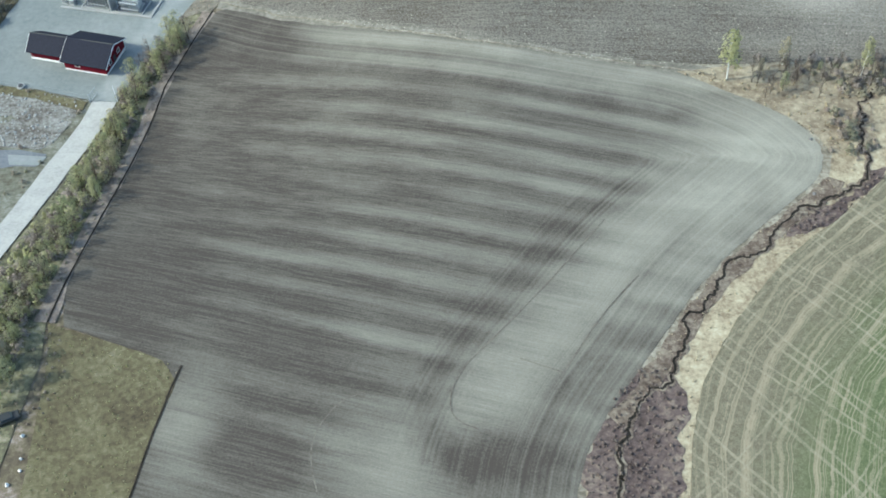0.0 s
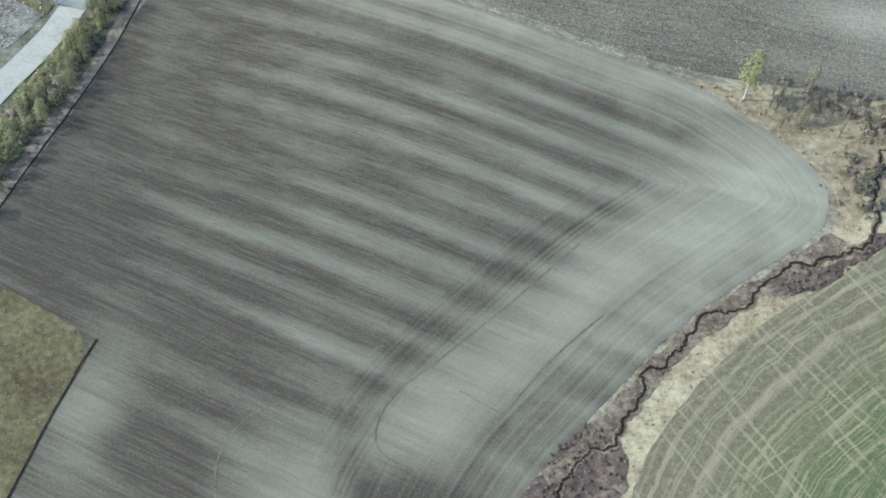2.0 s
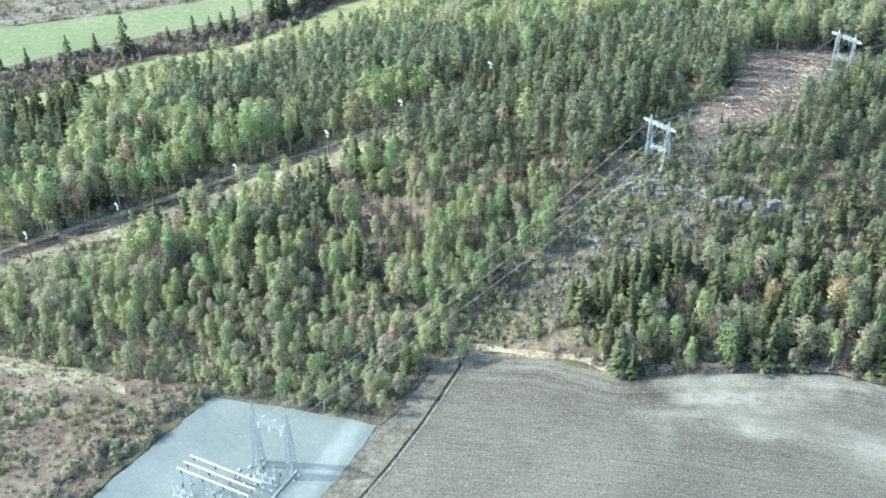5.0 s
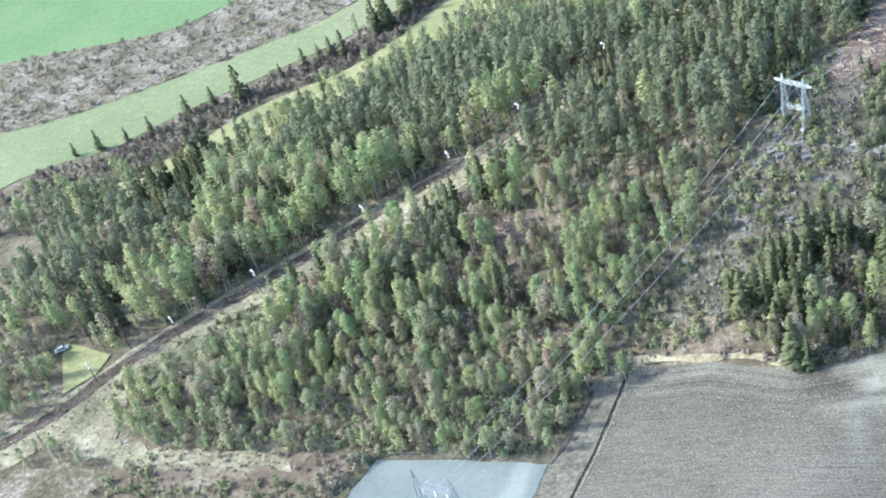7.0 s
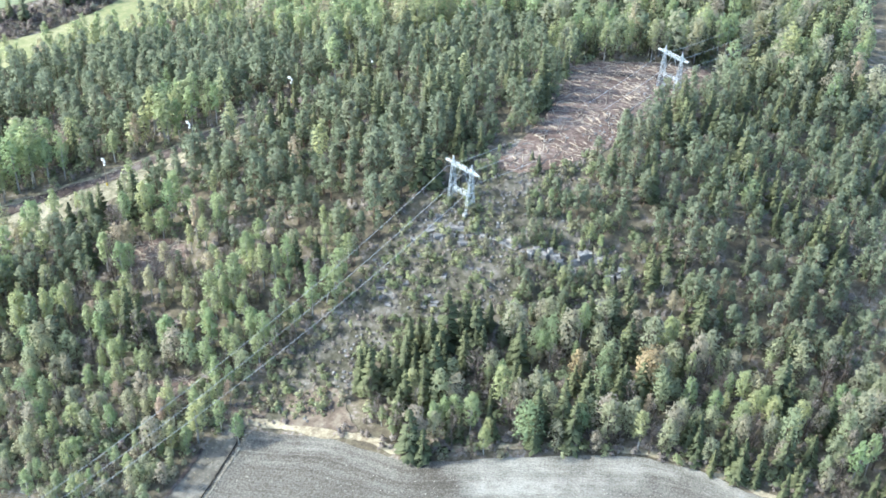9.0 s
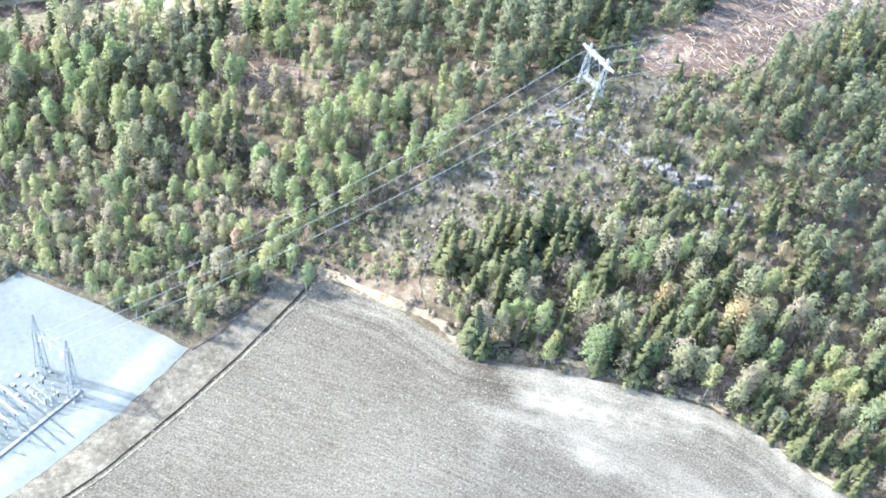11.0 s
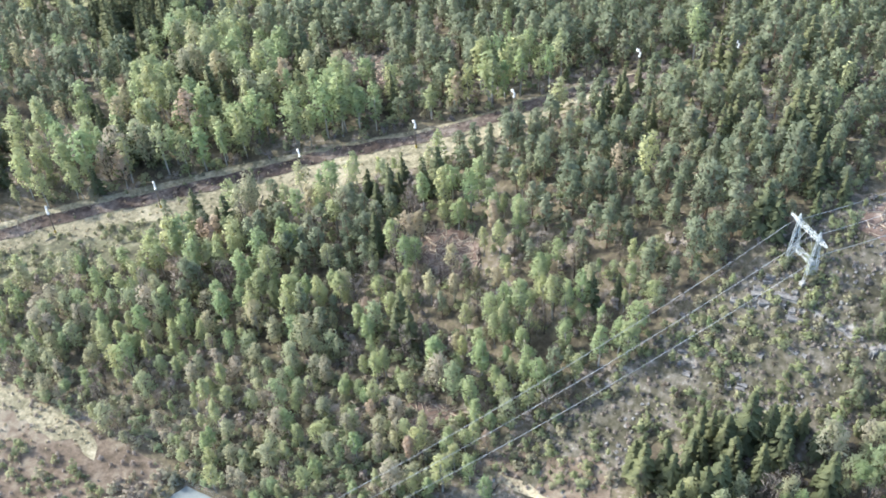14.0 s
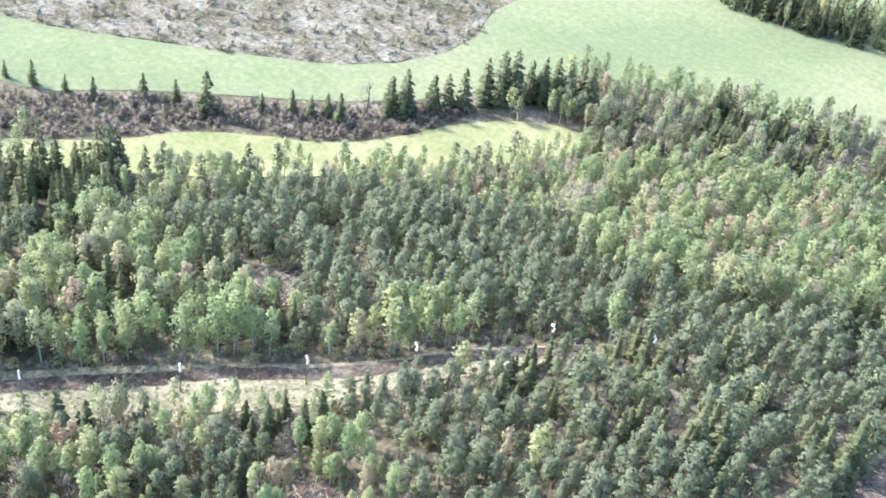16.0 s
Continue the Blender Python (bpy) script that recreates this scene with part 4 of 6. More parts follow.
def boughs(rng, lobes, radii, count, flat, core, h):
    """Leaf places and normals over a set of rounded boughs; core: the axis of the crown's swell."""
    weight = radii ** 2 / (radii ** 2).sum()
    which = rng.choice(len(lobes), count, p=weight)
    d = unit(rng.normal(0, 1, (count, 3)) + (0, 0, 0.25))
    p = lobes[which] + d * radii[which, None] * np.clip(rng.normal(0.88, 0.27, (count, 1)), 0.3, 1.7) * (1, 1, flat)
    out = p - core
    n = unit(d * 0.4 + unit(out * (1, 1, 0.5)) * 0.75 + (0, 0, 0.5))
    return p, n


def tree_shape(kind, seed):
    """Stem and crown of a tree about ten metres high: (verts, faces), triangles of leaf clumps, their normals."""
    rng = np.random.default_rng(seed)
    h = 10.0
    lv, lf = [], []
    if kind in ("birch", "alder", "rusty", "hedge", "sparse"):
        low = h * (rng.uniform(0.26, 0.38) if kind in ("birch", "sparse") else rng.uniform(0.12, 0.25))
        wide = {"birch": rng.uniform(1.1, 1.55), "alder": rng.uniform(1.45, 2.0), "rusty": 2.6, "hedge": rng.uniform(1.7, 2.2), "sparse": 1.5}[kind]
        count = {"birch": 26, "alder": 26, "rusty": 34, "hedge": 26, "sparse": 26}[kind]
        z = (np.arange(count) + rng.uniform(0, 1, count)) / count
        prof = np.where(z < 0.4, 0.6 + z, np.sqrt(np.clip(1 - ((z - 0.4) / 0.66) ** 2, 0.05, 1)))
        ang = np.arange(count) * 2.4 + rng.uniform(-0.7, 0.7, count)
        rad = rng.uniform(0.38, 0.95, count) * prof * wide
        lobes = np.stack([np.cos(ang) * rad, np.sin(ang) * rad, low + z * (h - low - 0.6)], 1)
        radii = wide * rng.uniform(0.26, 0.52, count) * (0.6 + 0.4 * prof)
        lobes = np.vstack([lobes, [(0, 0, h - 0.55), (0.1, 0, h * 0.83)]])
        radii = np.append(radii, (wide * 0.34, wide * 0.5))
        p, n = boughs(rng, lobes, radii, {"birch": 640, "alder": 620, "rusty": 900, "hedge": 330, "sparse": 600}[kind], 1.35 if kind == "birch" else 1.05, np.array((0, 0, h * 0.5)), h)
        tris = clumps(rng, p, n, {"birch": 0.18, "alder": 0.2, "rusty": 0.23, "hedge": 0.17, "sparse": 0.18}[kind], 0.6)
        v, f = taper(rng, h * 0.93, 0.15, 0.03, 0.25)
        lv, lf = limbs(rng, h, low, 0.05, lobes, 8)
    elif kind == "bare":
        count = 26
        z = rng.uniform(0, 1, count)
        ang, rad = rng.uniform(0, 2 * math.pi, count), rng.uniform(0.3, 1.0, count) * 1.5 * np.sin(np.clip(z * 0.85 + 0.15, 0, 1) * math.pi) ** 0.7
        tips = np.stack([np.cos(ang) * rad, np.sin(ang) * rad, 3 + z * 6.6], 1)
        p = tips[rng.integers(0, count, 260)] * (1, 1, 1) + rng.normal(0, 1, (260, 3)) * (0.34, 0.34, 0.5)
        n = unit(p - (0, 0, 5) + (0, 0, 2.0))
        side = unit(rng.normal(0, 1, (260, 3)) * (1, 1, 0.3))
        up = unit(p * (1.2, 1.2, 0) + (0, 0, 1.6) + rng.normal(0, 0.5, (260, 3)))
        ln = rng.uniform(0.25, 0.5, (260, 1))
        tris = np.stack([p - side * 0.05 - up * ln, p + side * 0.05 - up * ln, p + up * ln], 1)
        v, f = taper(rng, h * 0.93, 0.14, 0.03, 0.25)
        lv, lf = limbs(rng, h, 2.5, 0.05, tips, 14)
    elif kind == "spruce":
        rows, norms = [], []
        z = 0.5
        top = rng.uniform(1.7, 2.1)
        while z < h - 0.35:
            reach = (1 - z / h) ** 0.72 * top * rng.uniform(0.86, 1.1) + 0.1
            for k in range(6 if z < 6 else 5):
                a = rng.uniform(0, 2 * math.pi)
                r = reach * rng.uniform(0.6, 1.12)
                d, s = np.array((math.cos(a), math.sin(a), 0)), np.array((-math.sin(a), math.cos(a), 0))
                w = 0.12 + 0.17 * r
                base = np.array((0, 0, z + 0.15 + rng.uniform(-0.2, 0.2))) + d * r * 0.1
                mid = base + d * r * 0.62 + np.array((0, 0, -0.1 * r))
                tip = base + d * r + np.array((0, 0, -0.2 * r))
                low = np.array((0, 0, -0.28 - 0.12 * r))
                rows += [(base, mid - s * w, tip), (base, tip, mid + s * w), (mid - s * w * 0.8, tip, mid + low + d * 0.1), (mid + s * w * 0.8, tip, base + d * r * 0.35 + low)]
                face = d * 0.85 + np.array((0, 0, 0.5))
                norms += [face - s * 0.25, face + s * 0.25, face * (1, 1, 0.3) - s * 0.4, face * (1, 1, 0.3) + s * 0.4]
            z += 0.4
        spire = np.stack([rng.normal(0, 0.06, 16), rng.normal(0, 0.06, 16), rng.uniform(h - 1.0, h, 16)], 1)
        tris = np.concatenate([np.array(rows), clumps(rng, spire, unit(spire * (9, 9, 0) + (0, 0, 0.4)), 0.13)])
        n = unit(np.concatenate([np.array(norms), spire * (9, 9, 0) + (0, 0, 0.4)]) + rng.normal(0, 0.12, (len(tris), 3)))
        v, f = taper(rng, h * 0.97, 0.17, 0.02, 0.05)
    else:
        low = h * rng.uniform(0.2, 0.34)
        count = 22
        z = (np.arange(count) + rng.uniform(0, 1, count)) / count
        wide = rng.uniform(1.25, 1.8)
        prof = np.sqrt(np.clip(1 - (z * 1.05 - 0.2) ** 2 * 1.25, 0.08, 1))
        ang = np.arange(count) * 2.4 + rng.uniform(-0.9, 0.9, count)
        rad = rng.uniform(0.35, 0.85, count) * prof * wide
        lobes = np.stack([np.cos(ang) * rad, np.sin(ang) * rad, low + z * (h - low - 0.5)], 1)
        lobes = np.vstack([lobes, [(0, 0, h - 0.45), (0.15, 0.1, h - 1.1)]])
        radii = np.append(rng.uniform(0.4, 0.8, count) * (0.6 + 0.4 * prof), (0.4, 0.55))
        p, n = boughs(rng, lobes, radii, 600, 0.72, np.array((0, 0, h * 0.6)), h)
        tris = clumps(rng, p, n, 0.19, 0.6)
        v, f = taper(rng, h * 0.92, 0.17, 0.05, 0.25)
        lv, lf = limbs(rng, h, low, 0.06, lobes, 9)
    f = list(f) + [tuple(i + len(v) for i in q) for q in lf]
    face = unit(np.cross(tris[:, 1] - tris[:, 0], tris[:, 2] - tris[:, 0]))
    face *= np.sign((face * n).sum(1, keepdims=True) + 1e-9)
    return (np.array(list(v) + list(lv)), f), tris, unit(n + 0.22 * face)


LEAF_OF = {"sparse": HEDGE_LEAF, "hedge": HEDGE_LEAF, "birch": BIRCH_LEAF, "alder": ALDER_LEAF, "spruce": SPRUCE_LEAF, "pine": PINE_LEAF, "rusty": RUSTY_LEAF, "bare": TWIG}
BARK_OF = {"sparse": WHITE_BARK, "hedge": BARK, "birch": BIRCH_BARK, "alder": BARK, "spruce": BARK, "pine": PINE_BARK, "rusty": BARK, "bare": BARK}
LABEL_OF = {"sparse": ("birch_tree", "birch with a thin olive crown"), "hedge": ("hedge_tree", "young olive-green hedgerow tree"), "birch": ("birch_tree", "birch with fresh yellow-green spring leaves"), "alder": ("alder_tree", "bushy alder with sparse grey-green spring leaves"), "spruce": ("spruce_tree", "dark green spruce with drooping boughs"), "pine": ("pine_tree", "pine with a blue-green clumped crown on a bare stem"), "rusty": ("aspen_tree", "broad tree with rust-brown young leaves"), "bare": ("bare_tree", "leafless grey tree with thin twigs")}
SHAPES = {k: [tree_shape(k, 100 * i + 7 + 13 * j) for j in range(n)] for i, (k, n) in enumerate((("birch", 8), ("alder", 6), ("spruce", 6), ("pine", 8), ("rusty", 2), ("bare", 4), ("hedge", 4), ("sparse", 2)))}


def rounded_shading(me, normals):
    me.polygons.foreach_set("use_smooth", np.ones(len(me.polygons), bool))
    me.normals_split_custom_set_from_vertices(normals.tolist())


def crown_mesh(name, tris, normals, material):
    me = bpy.data.meshes.new(name)
    me.from_pydata(tris.reshape(-1, 3).tolist(), [], np.arange(3 * len(tris)).reshape(-1, 3).tolist())
    me.materials.append(material)
    rounded_shading(me, np.repeat(normals, 3, axis=0))
    return me


def stem_mesh(name, shape, material):
    me = bpy.data.meshes.new(name)
    me.from_pydata(shape[0].tolist(), [], shape[1])
    me.materials.append(material)
    return me


MODELS = {}


def tree(kind, which, x, y, high, turn, wide=1.0, label=""):
    """One tree: a stem and its crown."""
    if (kind, which) not in MODELS:
        stem, tris, normals = SHAPES[kind][which]
        MODELS[kind, which] = stem_mesh("trunk", stem, BARK_OF[kind]), crown_mesh("crown", tris, normals, LEAF_OF[kind])
    name, words = LABEL_OF[kind]
    ob = new(name)
    k = high / 10
    ob.matrix_basis = pose(x, y, height(x, y) - 0.1, 0, 0, turn) @ Matrix.Diagonal((k * wide, k * wide, k, 1))
    for n, me in zip(("trunk", "crown"), MODELS[kind, which]):
        new(n, me).parent = ob
    return tagged(ob, label or words, "tree", name.replace("_", " ") + "s of the forest")



def scattered(box_, gap, seed):
    rng = random.Random(seed)
    x0, y0, x1, y1 = box_
    y = y0
    row = 0
    while y < y1:
        x = x0 + (row % 2) * gap / 2
        while x < x1:
            yield x + rng.uniform(-0.42, 0.42) * gap, y + rng.uniform(-0.42, 0.42) * gap, rng
            x += gap
        y += gap * 0.87
        row += 1


TRAIL_LINE = np.array(TRAIL, float)


def trail_side(x, y):
    """How far north of the trail a place lies; minus: south."""
    return y - float(np.interp(x, TRAIL_LINE[:, 0], TRAIL_LINE[:, 1]))


NO_TREES = [YARD, HEATH_W, FIELD_N, MEADOW_POLY, FAR_FIELD, CLEARCUT_POLY, GREEN_FAR, CORRIDOR, TRAIL_GRASS, MOUTH, GLADE, SLASH_PATCH, [(-50, 314), (-50, 330), (-26, 331), (-20, 322), (-9, 313), (-9, 309)], *GAPS, VERGE_STRIP, VERGE_NORTH, STRAW_GRASS, GREEN_PATCH]
FAR_WOOD = [(-150, 712), (-136, 697), (-122, 695), (-97, 697), (-75, 703), (-60, 708), (-20, 716), (60, 730), (70, 850), (-150, 850)]


STANDS = [
    ([(-42, 384), (-22, 381), (-9, 392), (-2, 421), (-22, 424), (-48, 408)], (("pine", 0.6), ("spruce", 0.4)), 11, 15.5),
    ([(-24, 326), (-19, 342), (2, 353), (9, 343), (-6, 326)], (("spruce", 0.9), ("birch", 0.1)), 11, 14.5),
    ([(-178, 361), (-199, 394), (-202, 419), (-167, 414), (-140, 401), (-112, 388), (-117, 374), (-158, 345)], (("birch", 0.64), ("alder", 0.18), ("spruce", 0.18)), 12, 17),
    ([(-98, 399), (-106, 415), (-104, 426), (-84, 429), (-73, 410)], (("birch", 0.97), ("pine", 0.03)), 13, 16),
    ([(-179, 443), (-167, 471), (-147, 490), (-98, 486), (-66, 438), (-71, 420), (-88, 430), (-104, 426), (-106, 410), (-123, 406), (-146, 413)], (("birch", 0.03), ("pine", 0.9), ("spruce", 0.07)), 11, 15.5),
    ([(-214, 428), (-205, 454), (-152, 491), (-112, 514), (-109, 534), (-98, 486), (-143, 484), (-176, 440), (-198, 418)], (("birch", 0.62), ("pine", 0.38)), 10, 14),
    ([(-108, 506), (-107, 550), (-26, 592), (-3, 495), (-38, 477), (-66, 470), (-82, 482)], (("spruce", 0.16), ("birch", 0.56), ("alder", 0.18), ("pine", 0.1)), 13, 17),
    ([(-115, 557), (-132, 597), (-86, 612), (-35, 628), (-26, 592), (-107, 550)], (("birch", 0.25), ("alder", 0.3), ("spruce", 0.45)), 9, 12.5),
    ([(-74, 454), (-66, 470), (-38, 477), (-3, 495), (8, 450), (-48, 431), (-61, 429)], (("birch", 0.12), ("pine", 0.75), ("spruce", 0.13)), 11, 15),
    ([(-152, 339), (-76, 386), (-64, 369), (-135, 325)], (("birch", 0.58), ("bare", 0.06), ("pine", 0.26), ("spruce", 0.1)), 10, 14.5),
    ([(-76, 386), (-54, 416), (9, 445), (16, 417), (-64, 369)], (("birch", 0.12), ("pine", 0.62), ("spruce", 0.26)), 10, 14.5),
    ([(-240, 413), (-230, 439), (-205, 422), (-203, 398), (-207, 386)], (("spruce", 0.94), ("birch", 0.06)), 12, 15),
]


def kind_at(x, y, rng):
    """The mix of trees at a place: kind and height."""
    north = trail_side(x, y)
    n = -0.55 * x + 0.83 * y
    def pick(*pairs):
        patch = min(1.0, max(0.0, 0.5 + 1.15 * noise.noise((x * 0.055, y * 0.055, 21.0))))
        u = (0.62 * patch + 0.38 * rng.random()) * sum(w for _, w in pairs)
        for k, w in pairs:
            u -= w
            if u <= 0:
                return k
        return pairs[-1][0]
    for stand, share, low, high in STANDS:
        if inside((x, y), stand):
            return pick(*share), rng.uniform(low, high)
    if y > 655:
        return pick(("spruce", 0.7), ("birch", 0.3)), rng.uniform(12, 17)
    if y < 333 and x < -44:
        return pick(("birch", 0.48), ("bare", 0.1), ("alder", 0.42)), rng.uniform(8, 13)
    if y < 350 and x > -26:
        return pick(("spruce", 0.32), ("alder", 0.22), ("bare", 0.12), ("birch", 0.14), ("spruce", 0.2)), rng.uniform(8.5, 14)
    if math.hypot(x + 216, y - 424) < 24:
        return pick(("spruce", 0.92), ("birch", 0.08)), rng.uniform(13, 18)
    if north > 0:
        if n > 492 and x < -100:
            return pick(("birch", 0.6), ("pine", 0.25), ("spruce", 0.15)), rng.uniform(9, 14)
        if x < -120 and north < 60:
            return pick(("birch", 0.62), ("spruce", 0.16), ("alder", 0.22)), rng.uniform(10, 16)
        if x > -70 - (y - 470) * 0.5 and y > 462:
            return pick(("birch", 0.3), ("spruce", 0.2), ("alder", 0.2), ("birch", 0.2), ("pine", 0.1)), rng.uniform(12, 17)
        if north < 14 and -112 < x < -78:
            return pick(("birch", 0.8), ("pine", 0.2)), rng.uniform(10, 13)
        return pick(("pine", 0.72), ("birch", 0.13), ("spruce", 0.15)), rng.uniform(10, 15)
    if x < -98:
        return pick(("birch", 0.6), ("pine", 0.14), ("spruce", 0.1), ("alder", 0.16)), rng.uniform(8.5, 14)
    if x < -30 and y < 372:
        return pick(("pine", 0.36), ("bare", 0.14), ("birch", 0.3), ("spruce", 0.1), ("alder", 0.1)), rng.uniform(7.5, 13.5)
    if x < -5:
        return pick(("pine", 0.58), ("spruce", 0.28), ("birch", 0.14)), rng.uniform(8.5, 14)
    return pick(("pine", 0.66), ("spruce", 0.2), ("birch", 0.14)), rng.uniform(7.5, 13)


PLACES = []
NEAR = [q for q in scattered((-330, 286, 150, 372), 3.9, 5) if q[1] < 366 and trail_side(*q[:2]) < 0]
FAR = [q for q in scattered((-330, 286, 150, 668), 4.75, 9) if q[1] >= 366 or trail_side(*q[:2]) >= 0]
for x, y, rng in NEAR + FAR:
    if x + 0.9 * (y - 300) < -330 or y - 0.9 * x > 860 or y + 0.3 * x > 652 or x > 108 or x < -255 and y < 402:
        continue
    if any(inside((x, y), p) for p in NO_TREES) or abs(trail_side(x, y)) < 6.5 and x < -50:
        continue
    band = inside((x, y), MEADOW_POLY) or (-0.55 * x + 0.83 * y > 505 and x < -150)
    if band:
        continue
    north = trail_side(x, y)
    thin = 0.12 if y < 350 else 0.1
    thin += 0.6 * max(0, noise.noise((x * 0.06, y * 0.06, 8.0)) - 0.05) * (0.5 if y < 345 and x < -44 else 1)
    if rng.random() < thin:
        continue
    k, h = kind_at(x, y, rng)
    h *= rng.triangular(0.66, 1.22, 1.02) * (1 + 0.22 * noise.noise((x * 0.08, y * 0.08, 31.0)))
    tint = 0.5 + 0.9 * noise.noise((x * 0.07, y * 0.07, 41.0)) + rng.uniform(-0.3, 0.3)
    if x < -44:
        h *= 0.72 + 0.28 * smooth(290, 330, y)
    if -16 < north < 0 and x < -60:
        h *= 0.8
    wide = rng.uniform(0.9, 1.3)
    PLACES.append((x, y, k, h, rng.uniform(0, 360), wide, tint % 1.0))
for x, y, rng in scattered((-155, 680, 80, 732), 5.0, 6):
    if inside((x, y), FAR_WOOD):
        PLACES.append((x, y, "spruce" if rng.random() < 0.7 else "birch", rng.uniform(12, 17), rng.uniform(0, 360), 1.0, rng.random()))


def joined(name, kind, rows, label):
    """The rest of a kind of tree, past those that stand as things of their own."""
    wood_v, wood_f, leaf_v, leaf_t, leaf_n, wood_n = [], [], [], [], [], 0
    for x, y, _, h, turn, wide, tint in rows:
        (v, f), tris, normals = SHAPES[kind][int(turn * 7) % len(SHAPES[kind])]
        k = h / 10
        c, s = math.cos(radians(turn)), math.sin(radians(turn))
        spin = np.array(((c, -s, 0), (s, c, 0), (0, 0, 1)))
        m = spin @ np.diag((k * wide, k * wide, k))
        at = np.array((x, y, height(x, y) - 0.1))
        keep, swell = tris[::2], 1.3
        shape = (keep - keep.mean(1, keepdims=True)) * swell + keep.mean(1, keepdims=True)
        leaf_v.append(shape.reshape(-1, 3) @ m.T + at)
        leaf_t.append(np.full(len(keep) * 3, tint, np.float32))
        leaf_n.append(normals[::2].repeat(3, axis=0) @ spin.T)
        v = v[[0, 1, 3, 15, 16, 18]]
        wood_v.append(v @ m.T + at)
        wood_f += [tuple(i + wood_n for i in q) for q in ((0, 1, 4, 3), (1, 2, 5, 4), (2, 0, 3, 5))]
        wood_n += len(v)
    ob = new(name)
    tagged(ob, label, "forest", kind="stuff")
    v = np.concatenate(leaf_v)
    crown = link_mesh("crowns", v.tolist(), np.arange(len(v)).reshape(-1, 3).tolist(), LEAF_OF[kind], ob)
    rounded_shading(crown.data, np.concatenate(leaf_n))
    crown.data.attributes.new("tint", "FLOAT", "POINT").data.foreach_set("value", np.concatenate(leaf_t))
    link_mesh("trunks", np.concatenate(wood_v).tolist(), wood_f, BARK_OF[kind], ob)
    tagged(crown, kind="stuff")


PLACES.sort(key=lambda r: math.hypot((r[0] + 30) * 0.7, r[1] - 300))
for k in ("birch", "alder", "spruce", "pine", "bare"):
    mine = [r for r in PLACES if r[2] == k]
    for x, y, _, h, turn, wide, tint in mine[:280]:
        tree(k, int(turn * 7) % len(SHAPES[k]), x, y, h, turn, wide)
    if mine[280:]:
        joined(k + "_forest", k, mine[280:], {"birch": "fresh green birch forest behind the fields", "alder": "grey-green alder thicket", "spruce": "dark green spruce forest", "pine": "blue-green pine forest on the hill", "bare": "leafless grey trees"}[k])

# single trees that stand out
tree("rusty", 0, 42, 336, 15, 20, 1.0, "broad tree with rust-brown young leaves among spruces")
tree("rusty", 1, 26, 335, 12.5, 80, 0.55, "slender rust-brown tree at the edge of the forest")
tree("sparse", 0, 52, 199.4, 14.5, 40, 1.1, "lone birch with a white stem at the field corner")
tree("sparse", 1, 64.5, 204, 8.5, 200, 0.9, "small birch among shrubs at the field corner")
tree("sparse", 1, 80.5, 200, 11.5, 120, 0.9, "leaning birch with a white stem by the creek")
tree("bare", 1, 77, 185, 6.5, 10, 0.8, "leafless grey tree by the creek")
tree("bare", 2, 72, 199, 5.5, 60, 1.0, "leafless grey tree at the field corner")
tree("bare", 3, 76, 202, 6, 160, 1.0, "leafless grey tree at the field corner")
for i in range(44):
    x, y = rng.uniform(56, 96), rng.uniform(193, 206)
    if inside((x, y), CORNER_HEATH):
        tree("bare" if i % 5 else "alder", rng.randrange(4), x, y, rng.uniform(3, 6.5), rng.uniform(0, 360), 1.0, "leafless grey sapling among the weeds of the field corner")
for x, y, h, t in ((-85.5, 125.5, 8.5, 20), (-83.2, 121.0, 8.0, 130), (-86.5, 119.5, 9.0, 250), (-88.0, 124.0, 8.0, 70), (-84.6, 116.5, 6.5, 310)):
    tree("alder", 2, x, y, h, t, 1.15, "round leafy green tree at the end of the hedgerow")
tree("spruce", 1, -7.6, 310.6, 15.5, 30, 1.1, "tall dark spruce at the field's edge")
for x, y, h in ((-226, 486, 15), (-258, 466, 8), (-247, 478, 9), (-278, 458, 9), (-288, 455, 6), (-238, 484, 8), (-205, 505, 9), (-199, 508, 8), (-196, 513, 8), (-190, 512, 11), (-181, 529, 14), (-179, 535, 15), (-176, 531, 14), (-171, 540, 14), (-169, 546, 13), (-165, 550, 15), (-160, 556, 14), (-157, 562, 20), (-154, 566, 20), (-150, 570, 16), (-146, 572, 15), (-143, 577, 17), (-139, 579, 16), (-135, 582, 15), (-131, 580, 17), (-268, 463, 6), (-214, 500, 6), (-163, 562, 15), (-148, 577, 15)):
    tree("spruce", int(-x) % 5, x, y, h * 1.05 + 0.8, int(y) % 360, 1.3, "single dark spruce in the shrub belt behind the meadow")
tree("bare", 0, -186, 522, 13, 0, 1.8, "leafless grey broad tree behind the meadow")
for i in range(90):
    x, y = rng.uniform(-30, 42), rng.uniform(328, 394)
    if inside((x, y), CORRIDOR):
        tree(("pine", "birch", "bare")[i % 3] if x < 8 else ("pine", "pine", "spruce", "birch")[i % 4], rng.randrange(4), x, y, rng.uniform(2.2, 5.5) * (1.0 if x < 8 else 1.3), rng.uniform(0, 360), 1.2, "young sapling on the heath slope below the pylon")
for i in range(70):
    x, y = rng.uniform(8, 44), rng.uniform(350, 382)
    if inside((x, y), CORRIDOR) and abs(y - 364.8) > 2.2:
        tree("pine" if i % 4 else "birch", rng.randrange(7), x, y, rng.uniform(3.5, 8), rng.uniform(0, 360), 1.1, "young pine on the rocky slope beside the power line")
tree("pine", 5, -163, 327, 10, 50, 0.9, "pine standing alone at the edge of the glade")
tree("pine", 2, -160, 324, 9, 150, 1.0, "pine standing alone at the edge of the glade")
